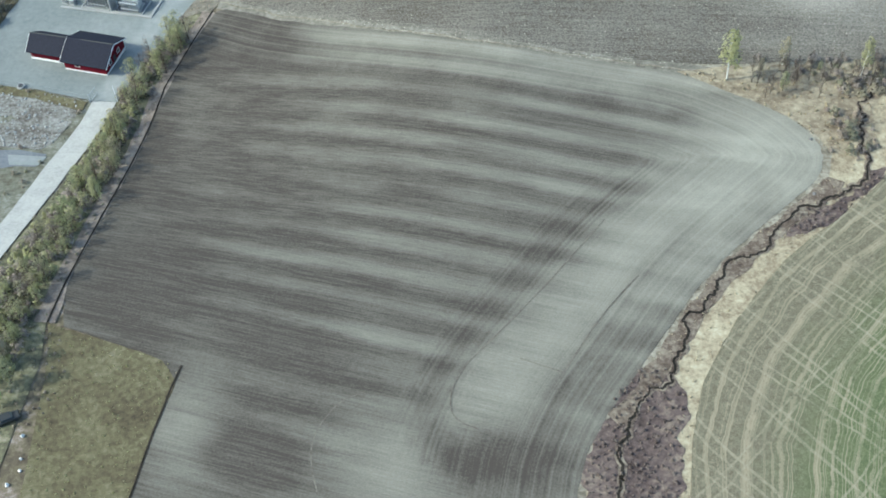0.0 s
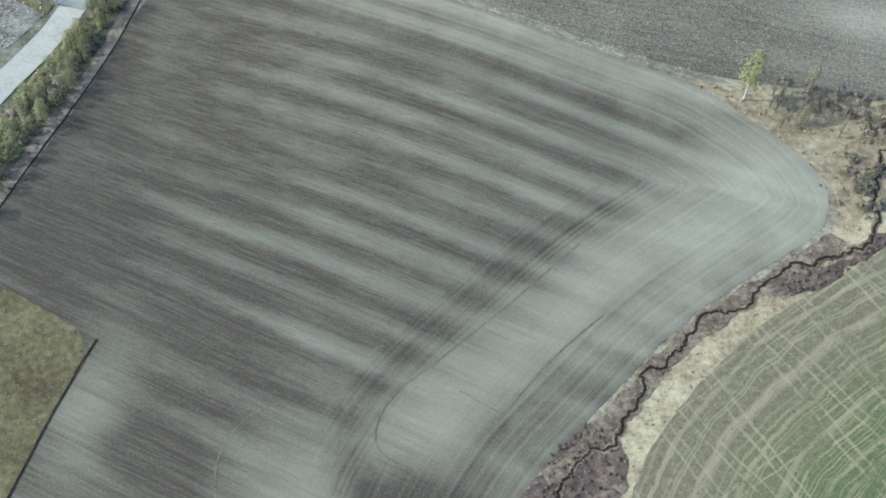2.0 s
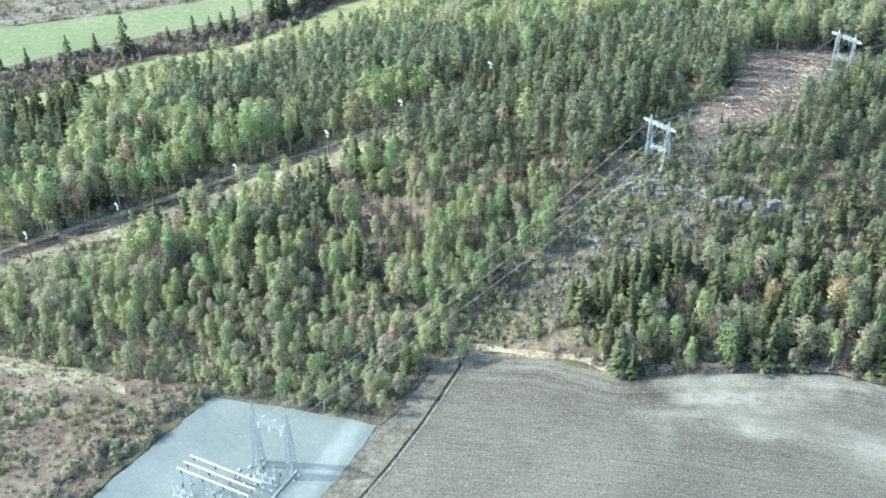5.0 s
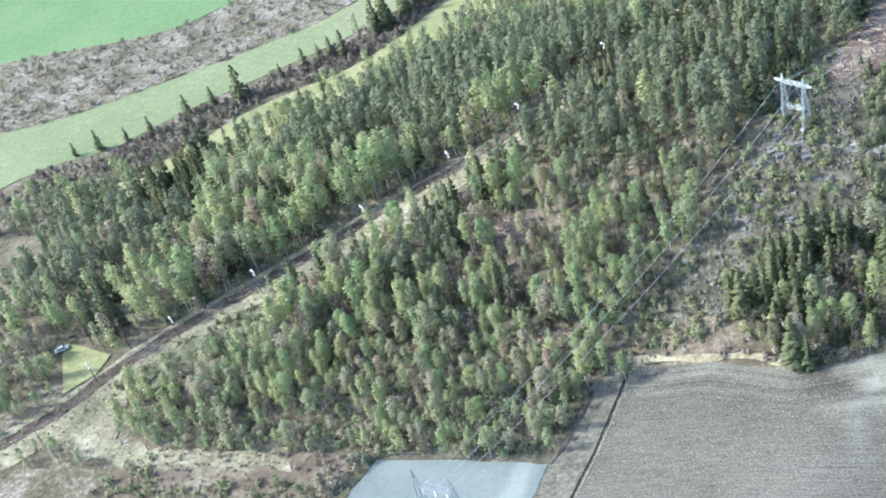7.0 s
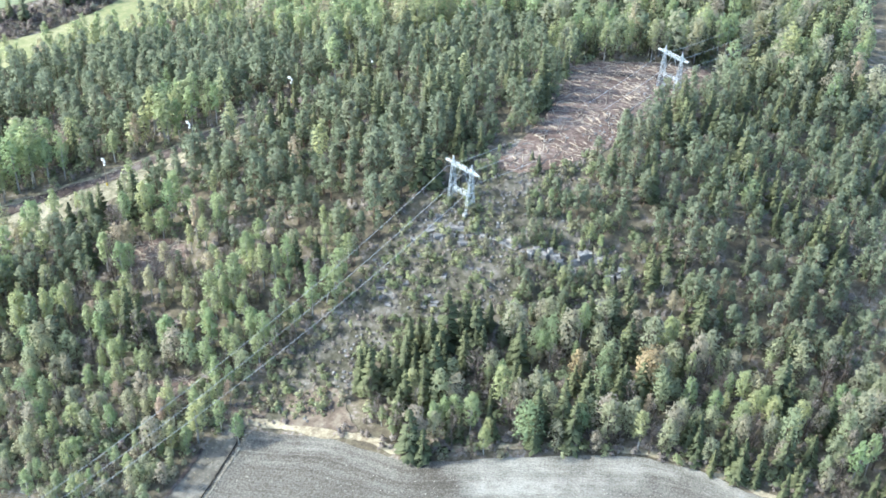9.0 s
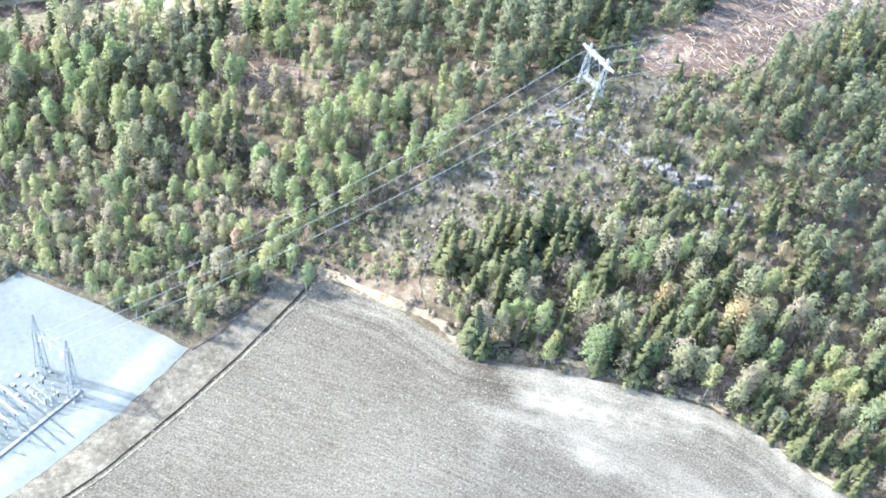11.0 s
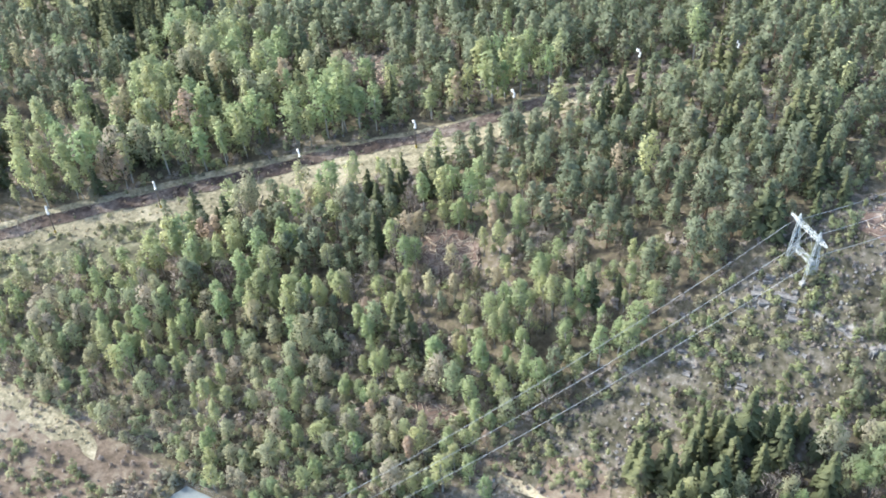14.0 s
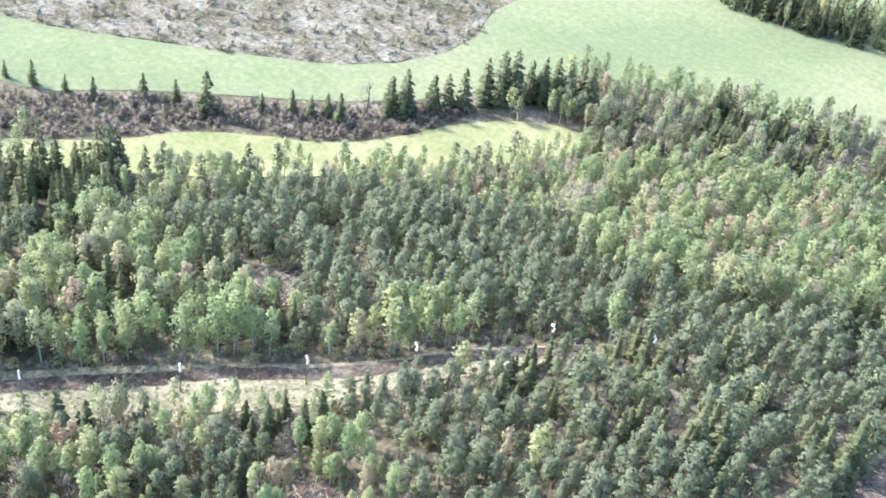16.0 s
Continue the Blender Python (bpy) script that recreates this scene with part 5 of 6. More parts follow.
tree("pine", 3, -151, 345, 12, 0, 0.8, "tall slender pine beside the trail")
tree("pine", 4, -137, 362, 12, 0, 0.6, "tall slender pine beside the trail")


# ---- shrubs ----
def shrub_shape(seed):
    rng = np.random.default_rng(seed)
    ang, rad = rng.uniform(0, 2 * math.pi, 9), rng.uniform(0.1, 0.75, 9)
    tips = np.stack([np.cos(ang) * rad, np.sin(ang) * rad, rng.uniform(0.3, 1.5, 9) * (1.1 - 0.5 * rad)], 1)
    p, n = boughs(rng, tips, rng.uniform(0.25, 0.42, 9), 84, 1.0, np.array((0, 0, 0.3)), 2)
    return clumps(rng, p, n, 0.17), n


SHRUBS = [shrub_shape(900 + i) for i in range(5)]
SHRUB_MESH = {}


def shrub(which, x, y, size, turn, material, label):
    key = which, material.name
    if key not in SHRUB_MESH:
        SHRUB_MESH[key] = crown_mesh("shrub", *SHRUBS[which], material)
    ob = new("shrub", SHRUB_MESH[key])
    ob.matrix_basis = pose(x, y, height(x, y) + 0.1, 0, 0, turn) @ Matrix.Scale(size, 4)
    return tagged(ob, label, "shrub", "shrubs")


def thicket(name, rows, material, label):
    v, t, n = [], [], []
    for x, y, size, turn, tint in rows:
        c, s = math.cos(radians(turn)), math.sin(radians(turn))
        spin = np.array(((c, -s, 0), (s, c, 0), (0, 0, 1)))
        q, m = SHRUBS[int(tint * 997) % 5]
        v.append(q.reshape(-1, 3) * size @ spin.T + (x, y, height(x, y) + 0.05))
        n.append(np.repeat(m @ spin.T, 3, axis=0))
        t.append(np.full(len(q) * 3, tint, np.float32))
    v = np.concatenate(v)
    ob = link_mesh(name, v.tolist(), np.arange(len(v)).reshape(-1, 3).tolist(), material)
    rounded_shading(ob.data, np.concatenate(n))
    ob.data.attributes.new("tint", "FLOAT", "POINT").data.foreach_set("value", np.concatenate(t))
    return tagged(ob, label, "shrubs", kind="stuff")


def fill(poly, gap, seed, chance, low, high):
    xs, ys = [p[0] for p in poly], [p[1] for p in poly]
    return [(x, y, r.uniform(low, high), r.uniform(0, 360), r.random()) for x, y, r in scattered((min(xs), min(ys), max(xs), max(ys)), gap, seed) if r.random() < chance and inside((x, y), poly)]


def woodland(*how):
    return [r for r in fill(*how) if not any(inside(r[:2], p) for p in NO_TREES)]


HEDGE = [(-71, 229), (-70, 226), (-76, 209), (-79.6, 190), (-80.4, 171), (-83, 134), (-84, 120), (-95, 120), (-91, 152), (-86.6, 181), (-83.2, 207), (-79.4, 221), (-75, 229)]
for x, y, size, turn, tint in fill(HEDGE, 2.0, 31, 0.55, 0.8, 1.9):
    shrub(int(tint * 997) % 5, x, y, size, turn, HEDGE_LEAF, "leafy olive-green shrub of the roadside hedgerow")
rng = random.Random(4)
for i in range(120):
    y = rng.uniform(122, 228)
    x = float(np.interp(y, [120, 134, 171, 209, 221, 238], [-88.5, -86.3, -82.4, -77.8, -74.0, -69.2])) + rng.uniform(-3.4, 3.0)
    tree("hedge" if rng.random() < 0.8 else "bare", rng.randrange(4), x, y, rng.uniform(4.2, 7.2) * (1.25 if y > 205 else 1), rng.uniform(0, 360), rng.uniform(1.0, 1.4), "young olive-green tree of the roadside hedgerow")
thicket("hedge_brush", fill(HEDGE, 1.5, 131, 0.6, 0.6, 1.5), TWIG, "brown leafless brush of the roadside hedgerow")
CORNER = [(58, 206), (75, 206.5), (96, 206.5), (90, 200), (84, 194), (79, 193), (70, 199)]
for x, y, size, turn, tint in fill(CORNER, 2.8, 32, 0.45, 0.7, 1.5) + fill([(70, 188), (77, 190), (80, 178), (74, 172), (70, 176)], 2.4, 33, 0.5, 0.5, 1.3):
    shrub(int(tint * 997) % 5, x, y, size, turn, TWIG if tint < 0.5 else SHRUB_LEAF, "low shrub beside the creek")
thicket("corner_brush", fill(CORNER, 2.2, 132, 0.45, 0.6, 1.7) + fill([(71, 190), (78, 191), (81, 180), (76, 174), (72, 178)], 2.4, 133, 0.6, 0.5, 1.2), TWIG, "tall grey leafless brush at the field corner")
thicket("corner_bushes", fill(CORNER, 2.6, 134, 0.5, 0.8, 1.8) + fill([(71, 190), (78, 191), (81, 180), (76, 174), (72, 178)], 2.6, 137, 0.5, 0.8, 1.7), SHRUB_LEAF, "olive-brown bushes at the field corner")
thicket("bank_tufts", [r for r in fill(BANK, 1.25, 45, 0.45, 0.12, 0.3) if r[1] > 92 and not inside(r[:2], HEATHER_A) and not inside(r[:2], HEATHER_B)], STRAW_LEAF, "bleached grass tufts on the creek bank")
thicket("corner_tufts", fill(CORNER_HEATH, 1.4, 46, 0.45, 0.15, 0.5), STRAW_LEAF, "weeds and low brush at the field corner")
thicket("plot_tufts", [r for r in fill(PLOT, 1.2, 47, 0.5, 0.1, 0.26) if r[1] > 90], HEDGE_LEAF, "yellowed grass tufts on the grass plot")
thicket("verge_tufts", [r for r in fill(VERGE_STRIP, 1.5, 48, 0.5, 0.22, 0.5) if r[1] > 110], SHRUB_LEAF, "rough grass tufts on the verge")
thicket("plot_brush", fill([(-80.5, 134), (-76, 133), (-74, 124), (-75.5, 112), (-79, 112), (-79.5, 124)], 1.6, 155, 0.6, 0.2, 0.45), TWIG, "grey withered brush between hedgerow and grass plot")
thicket("trail_tufts", fill(TRAIL_GRASS, 2.0, 49, 0.4, 0.25, 0.5), STRAW_LEAF, "bleached grass tufts beside the trail")
thicket("glade_shrubs", [r for r in fill(GLADE, 2.4, 152, 0.6, 0.5, 1.7)] + [r for r in fill(TRAIL_GRASS, 3.4, 153, 0.4, 0.3, 0.9) if r[0] < -120], HILL_LEAF, "low green shrubs in the grass beside the trail")
thicket("straw_tufts", fill(STRAW_GRASS, 1.9, 149, 0.45, 0.22, 0.5), STRAW_LEAF, "bleached grass tufts in the pale grass")
thicket("west_weeds", [r for r in fill(WEST_GROUND, 2.6, 150, 0.4, 0.3, 0.9) if not any(inside(r[:2], q) for q in (ROAD, DRIVE, RUBBLE_PLOT, DRIVE_PALE, YARD))], SHRUB_LEAF, "low weeds on the stony ground")
thicket("ditch_weeds", fill(VERGE_NORTH, 1.0, 151, 0.45, 0.1, 0.26), STRAW_LEAF, "coarse withered weeds beside the ditch")
thicket("heath_tufts", [r for r in fill(HEATH_W, 1.7, 50, 0.5, 0.25, 0.6) if noise.noise((r[0] * 0.06, r[1] * 0.06, 2.0)) > 0.0], STRAW_LEAF, "bleached grass tufts on the heath")
thicket("heath_shrubs", [r for r in fill(HEATH_W, 1.9, 34, 0.62, 0.4, 1.7) if noise.noise((r[0] * 0.05, r[1] * 0.05, 6.0)) > 0.0], HILL_LEAF, "low green and brown shrubs on the heath")
OPEN_SLOPE = [r for r in fill(CORRIDOR, 1.4, 35, 0.7, 0.2, 0.7) + fill(CORRIDOR, 2.5, 235, 0.6, 0.9, 2.1) if not inside(r[:2], SLASH_PATCH) and noise.noise((r[0] * 0.09, r[1] * 0.09, 3.0)) > -0.25]
thicket("clearing_shrubs", OPEN_SLOPE, HILL_LEAF, "low shrubs and saplings under the power line")
thicket("clearing_brush", [r for r in fill(CORRIDOR, 1.4, 135, 0.55, 0.25, 0.8) if not inside(r[:2], SLASH_PATCH)], TWIG, "grey leafless brush under the power line")
thicket("yard_shrubs", fill([(-127, 210), (-122, 215), (-119.6, 234), (-115.4, 256), (-105.2, 288.5), (-112, 291), (-124, 262), (-131, 236)], 2.0, 36, 0.6, 0.7, 2.3), SHRUB_LEAF, "shrub belt along the yard")
thicket("heath_brush", fill(HEATH_W, 1.9, 136, 0.35, 0.3, 0.9), TWIG, "brown leafless brush on the heath")
thicket("edge_shrubs", fill([(-168, 292), (-104, 290.2), (-64, 289.8), (-60, 299), (-53, 318), (-60, 326), (-110, 300), (-170, 302)], 2.4, 37, 0.75, 0.9, 2.1), ALDER_LEAF, "grey-green shrubs at the forest's edge")
thicket("alder_scrub", [r for r in fill([(-166, 298), (-106, 292), (-62, 291), (-57, 302), (-50, 321), (-38, 342), (-130, 345)], 2.6, 154, 0.6, 0.7, 1.7) if not inside(r[:2], CORRIDOR)], ALDER_LEAF, "soft grey-green scrub between the birches")
thicket("forest_undergrowth", woodland([(-190, 300), (90, 316), (96, 440), (-20, 520), (-200, 470)], 3.8, 38, 0.62, 0.9, 2.6), HILL_LEAF, "undergrowth of the forest")
thicket("forest_brush", woodland([(-190, 300), (90, 316), (96, 440), (-20, 520), (-200, 470)], 3.7, 138, 0.5, 0.7, 1.8), TWIG, "brown leafless brush on the forest floor")
thicket("stand_shrubs", fill([(-26, 316), (-8, 311), (4, 312.5), (44, 320), (57, 318.5), (68, 314), (84, 313), (84, 320), (44, 325), (-20, 322)], 2.2, 39, 0.7, 0.7, 1.7), TWIG, "grey leafless brush along the field")
thicket("meadow_shrubs", [r for r in fill([(-300, 447), (-274, 452), (-256, 471), (-234, 490), (-203, 513), (-180, 536), (-168, 558), (-160, 552), (-162, 539), (-170, 520), (-184, 501), (-207, 487), (-225, 473), (-238, 452), (-265, 428), (-310, 424)], 2.8, 40, 0.75, 0.8, 2.1)], HEATHER_TWIG, "brown leafless shrub belt behind the meadow")
thicket("belt_shrubs", fill([(-300, 447), (-274, 452), (-256, 471), (-234, 490), (-203, 513), (-180, 536), (-168, 558), (-160, 552), (-162, 539), (-170, 520), (-184, 501), (-207, 487), (-225, 473), (-238, 452), (-265, 428), (-310, 424)], 3.2, 140, 0.6, 0.7, 1.8), SHRUB_LEAF, "olive-brown shrubs behind the meadow")
thicket("clearcut_shrubs", fill(CLEARCUT_POLY, 4.4, 41, 0.5, 0.6, 2.2), SHRUB_LEAF, "saplings on the clear-cut slope")
thicket("heather_tufts", fill(HEATHER_A, 1.1, 42, 0.7, 0.2, 0.55) + fill(HEATHER_B, 1.0, 43, 0.7, 0.2, 0.55), HEATHER_TWIG, "dark brown heather tufts")
# ---- steel towers and wires ----
def lattice(bm, low, high, panels, r, braces=0.6):
    """A lattice post between four low and four high corners."""
    low, high = [Vector(p) for p in low], [Vector(p) for p in high]
    for a, b in zip(low, high):
        rod(bm, a, b, r, r, 4)
    for i in range(panels):
        for k in range(4):
            a0, b0 = low[k].lerp(high[k], i / panels), low[(k + 1) % 4].lerp(high[(k + 1) % 4], i / panels)
            a1, b1 = low[k].lerp(high[k], (i + 1) / panels), low[(k + 1) % 4].lerp(high[(k + 1) % 4], (i + 1) / panels)
            rod(bm, *((a0, b1) if (i + k) % 2 else (b0, a1)), r * braces, r * braces, 3)
            rod(bm, a1, b1, r * braces, r * braces, 3)


def square(x, y, z, wx, wy):
    return [(x - wx, y - wy, z), (x + wx, y - wy, z), (x + wx, y + wy, z), (x - wx, y + wy, z)]


def insulator(bm, a, b, r=0.12, discs=6):
    a, b = Vector(a), Vector(b)
    rod(bm, a, b, r * 0.35, r * 0.35, 5)
    for i in range(discs):
        t = (i + 0.5) / discs
        rod(bm, a.lerp(b, t - 0.28 / discs), a.lerp(b, t + 0.28 / discs), r, r * 0.6, 7)


def pylon(x, y, turn, label):
    """A portal pylon: two lattice legs, a cross-beam, a cross-brace and hanging insulators."""
    base = empty("pylon", (x, y, height(x, y)), turn, PYLON_SIZE)
    for s in (-1, 1):
        bm = bmesh.new()
        lattice(bm, square(s * 2.85, 0, -0.6, 0.3, 1.6), square(s * 2.9, 0, 11.6, 0.22, 0.28), 9, 0.085, 0.55)
        part("leg", bm, STEEL, base)
        bm = bmesh.new()
        lattice(bm, square(s * 2.9, 0, 11.6, 0.22, 0.28), square(s * 2.85, 0, 13.0, 0.06, 0.07), 3, 0.06)
        part("peak", bm, STEEL, base)
        for d in (-1, 1):
            bm = bmesh.new()
            box(bm, (1.0, 1.0, 0.9), (s * 2.85, d * 1.6, -0.9), 0, 0.06)
            part("footing", bm, CONCRETE, base)
    bm = bmesh.new()
    corners = lambda x, w, h: [(x, -w, 11.0 - h), (x, w, 11.0 - h), (x, w, 11.0 + h), (x, -w, 11.0 + h)]
    lattice(bm, corners(-5.2, 0.12, 0.12), corners(-2.9, 0.3, 0.42), 3, 0.055)
    lattice(bm, corners(-2.9, 0.3, 0.42), corners(2.9, 0.3, 0.42), 7, 0.055)
    lattice(bm, corners(2.9, 0.3, 0.42), corners(5.2, 0.12, 0.12), 3, 0.055)
    part("crossbeam", bm, STEEL, base)
    bm = bmesh.new()
    lattice(bm, [(-2.8, -0.5, 4.0), (-2.8, 0.5, 4.0), (-2.8, 0.5, 4.6), (-2.8, -0.5, 4.6)], [(2.8, -0.5, 4.0), (2.8, 0.5, 4.0), (2.8, 0.5, 4.6), (2.8, -0.5, 4.6)], 5, 0.045)
    for d in (-1, 1):
        rod(bm, (d * 2.8, 0, 4.6), (d * 0.5, 0, 10.6), 0.05, 0.05, 4)
    part("cross_brace", bm, STEEL, base)
    for i, px in enumerate((-4.9, 0, 4.9)):
        bm = bmesh.new()
        insulator(bm, (px, 0, 10.7), (px, 0, 9.0), 0.17, 7)
        part("insulator", bm, PORCELAIN, base)
    return tagged(base, label, "pylon", "portal pylons")


PYLON_TURN, PYLON_SIZE = -33.4, 1.04
P1, P2, P3 = (-7.3, 376.2, PYLON_TURN), (42.5, 452.0, PYLON_TURN - 4), (118.0, 590.0, PYLON_TURN - 4)
pylon(*P1, "galvanised lattice portal pylon standing on a rocky hilltop")
pylon(*P2, "galvanised lattice portal pylon standing at the logging clearing")


def at_pylon(x, y, turn, px, z):
    c, s = math.cos(radians(turn)), math.sin(radians(turn))
    px, z = px * PYLON_SIZE, z * PYLON_SIZE
    return Vector((x + c * px, y + s * px, height(x, y) + z))


# ---- the substation, in the yard's own axes ----
TURN = -13.6
AXIS, ORIGIN = Matrix.Rotation(radians(TURN), 3, "Z"), Vector((-81.4, 237.0, 0))


def yard_at(x, y, z=0.0):
    p = ORIGIN + AXIS @ Vector((x, y, z))
    p.z += height(p.x, p.y) + 0.18
    return p


def yard_thing(name, x, y, label, category, group=""):
    return tagged(empty(name, yard_at(x, y), TURN), label, category, group)


gantry = yard_thing("line_gantry", -5.05, 29.8, "tall galvanised lattice gantry that ends the power line", "gantry")
for s in (-1, 1):
    bm = bmesh.new()
    lattice(bm, square(s * 4.55, 0, 0, 1.0, 1.0), square(s * 4.55, 0, 14.6, 0.42, 0.42), 9, 0.1)
    part("tower", bm, GANTRY_STEEL, gantry)
    bm = bmesh.new()
    lattice(bm, square(s * 4.55, 0, 14.6, 0.42, 0.42), square(s * 4.55, 0, 19.0, 0.05, 0.05), 4, 0.065)
    part("spire", bm, GANTRY_STEEL, gantry)
    for dx in (-1, 1):
        for dy in (-1, 1):
            bm = bmesh.new()
            box(bm, (0.6, 0.6, 0.3), (s * 4.55 + dx, dy, 0), 0, 0.05)
            part("footing", bm, CONCRETE, gantry)
bm = bmesh.new()
lattice(bm, [(-4.2, -0.4, 14.0), (-4.2, 0.4, 14.0), (-4.2, 0.4, 14.8), (-4.2, -0.4, 14.8)], [(4.2, -0.4, 14.0), (4.2, 0.4, 14.0), (4.2, 0.4, 14.8), (4.2, -0.4, 14.8)], 8, 0.075)
part("beam", bm, GANTRY_STEEL, gantry)
for px in (-3, 0, 3):
    bm = bmesh.new()
    insulator(bm, (px, 0.4, 14.2), (px, 2.0, 13.7), 0.17, 7)
    part("insulator", bm, WHITE_PAINT, gantry)
    bm = bmesh.new()
    insulator(bm, (px, -0.4, 14.0), (px, -0.5, 12.2), 0.2, 7)
    part("insulator", bm, WHITE_PAINT, gantry)


def span(name, ends, sag, label, r=0.05):
    """A span of the line: each wire a part."""
    top = tagged(empty(name, tuple(ends[0][0])), label, "power line")
    origin = ends[0][0]
    for a, b in ends:
        verts, faces = [], []
        d = (b - a).normalized()
        side = d.cross(Vector((0, 0, 1))).normalized()
        up = side.cross(d)
        count = 28
        for i in range(count + 1):
            t = i / count
            c = a.lerp(b, t) - origin - Vector((0, 0, sag * 4 * t * (1 - t)))
            verts += [tuple(c + r * (math.cos(q) * side + math.sin(q) * up)) for q in (0, 2.09, 4.19)]
            if i:
                o = 3 * (i - 1)
                faces += [(o + k, o + (k + 1) % 3, o + 3 + (k + 1) % 3, o + 3 + k) for k in range(3)]
        link_mesh("wire", verts, faces, WIRE, top)


ARMS = (-4.9, 0, 4.9)
span("power_line_span", [(yard_at(-5.05 + px, 31.8, 13.7), at_pylon(*P1, ax, 8.95)) for px, ax in zip((-3, 0, 3), ARMS)], 4.0, "three bare wires from the gantry to the hilltop pylon")
span("power_line_span", [(at_pylon(*P1, ax, 8.95), at_pylon(*P2, ax, 8.95)) for ax in ARMS], 4.0, "three bare wires between the two pylons")
span("power_line_span", [(at_pylon(*P2, ax, 8.95), at_pylon(*P3, ax, 8.95)) for ax in ARMS], 5.0, "three bare wires leading on over the forest")


def post_row(parent, x, y, high, material=STEEL, cap=PORCELAIN, insulate=1.2):
    bm = bmesh.new()
    box(bm, (0.5, 0.5, 0.4), (x, y, -0.25), 0, 0.03)
    rod(bm, (x, y, 0.1), (x, y, high - insulate), 0.1, 0.1, 6)
    part("post", bm, material, parent)
    bm = bmesh.new()
    insulator(bm, (x, y, high - insulate), (x, y, high), 0.17, 6)
    part("insulator", bm, cap, parent)


for y in (19.5, 17.2, 14.9):
    bar = yard_thing("busbar", -10.75, y, "long white tubular busbar on insulated posts", "busbar", "busbars of the substation")
    bm = bmesh.new()
    rod(bm, (-9.4, 0, 6.5), (9.4, 0, 6.5), 0.2, 0.2, 8)
    for e in (-9.4, 9.4):
        bmesh.ops.create_uvsphere(bm, u_segments=8, v_segments=5, radius=0.26, matrix=Matrix.Translation((e, 0, 6.5)))
    part("tube", bm, WHITE_PAINT, bar)
    for x in (-8.6, -2.8, 2.8, 8.6):
        post_row(bar, x, 0, 6.32)


def transformer(x, y, label, tank, white):
    t = yard_thing("transformer", x, y, label, "transformer", "transformers of the substation")
    bm = bmesh.new()
    box(bm, (5.2, 3.4, 0.5), (0, 0, 0), 0, 0.05)
    part("plinth", bm, CONCRETE, t)
    bm = bmesh.new()
    box(bm, (4.4, 2.2, 2.5), (0, 0.2, 0.55), 0, 0.12)
    part("tank", bm, tank, t)
    for k in range(6):
        bm = bmesh.new()
        box(bm, (0.12, 2.4, 2.2), (-1.9 + k * 0.76, 0.2, 0.6))
        part("stiffener", bm, tank, t)
    bm = bmesh.new()
    box(bm, (4.7, 2.5, 0.16), (0, 0.2, 3.05), 0, 0.04)
    part("lid", bm, white, t)
    for k in range(9):
        bm = bmesh.new()
        box(bm, (0.16, 1.0, 1.9), (-2.0 + k * 0.5, -1.5, 0.75), 0, 0.03)
        part("radiator_fin", bm, tank, t)
    for k in range(3):
        bm = bmesh.new()
        insulator(bm, (-1.3 + k * 1.3, 0.7, 3.2), (-1.5 + k * 1.5, 0.9, 4.7), 0.2, 7)
        part("bushing", bm, PORCELAIN, t)
        bm = bmesh.new()
        insulator(bm, (-1.0 + k * 0.9, -0.5, 3.2), (-1.0 + k * 0.9, -0.6, 3.95), 0.14, 4)
        part("bushing", bm, WHITE_PAINT, t)
    bm = bmesh.new()
    rod(bm, (-2.7, -0.9, 4.0), (-2.7, 1.5, 4.0), 0.5, 0.5, 12)
    for e in (-0.6, 1.2):
        rod(bm, (-2.7, e, 2.6), (-2.7, e, 3.6), 0.08, 0.08, 5)
    part("oil_conservator", bm, WHITE_PAINT, t)
    for z in (0.85, 2.75):
        bm = bmesh.new()
        rod(bm, (-2.3, -2.0, z), (2.3, -2.0, z), 0.16, 0.16, 8)
        part("radiator_header", bm, white, t)
    bm = bmesh.new()
    for x in (-2.9, 2.9):
        rod(bm, (x, -2.2, 0.3), (x, -2.2, 3.4), 0.06, 0.06, 5)
        rod(bm, (x, 2.2, 0.3), (x, 2.2, 3.4), 0.06, 0.06, 5)
        rod(bm, (x, -2.2, 3.4), (x, 2.2, 3.4), 0.06, 0.06, 5)
    part("cable_frame", bm, STEEL, t)
    bm = bmesh.new()
    for x, y, sx, sy in ((0, -2.9, 7.4, 0.3), (0, 2.9, 7.4, 0.3), (-3.55, 0, 0.3, 5.5), (3.55, 0, 0.3, 5.5)):
        box(bm, (sx, sy, 0.45), (x, y, 0), 0, 0.03)
    part("bund", bm, CONCRETE, t)
    bm = bmesh.new()
    box(bm, (6.7, 5.4, 0.12), (0, 0, 0))
    part("pit_floor", bm, ASPHALT, t)
    for k in range(4):
        bm = bmesh.new()
        rod(bm, (-2.2 + k * 0.9, -2.15, 0.4), (-2.2 + k * 0.9, -2.15, 2.4), 0.05, 0.05, 5)
        part("pipe", bm, STEEL, t)


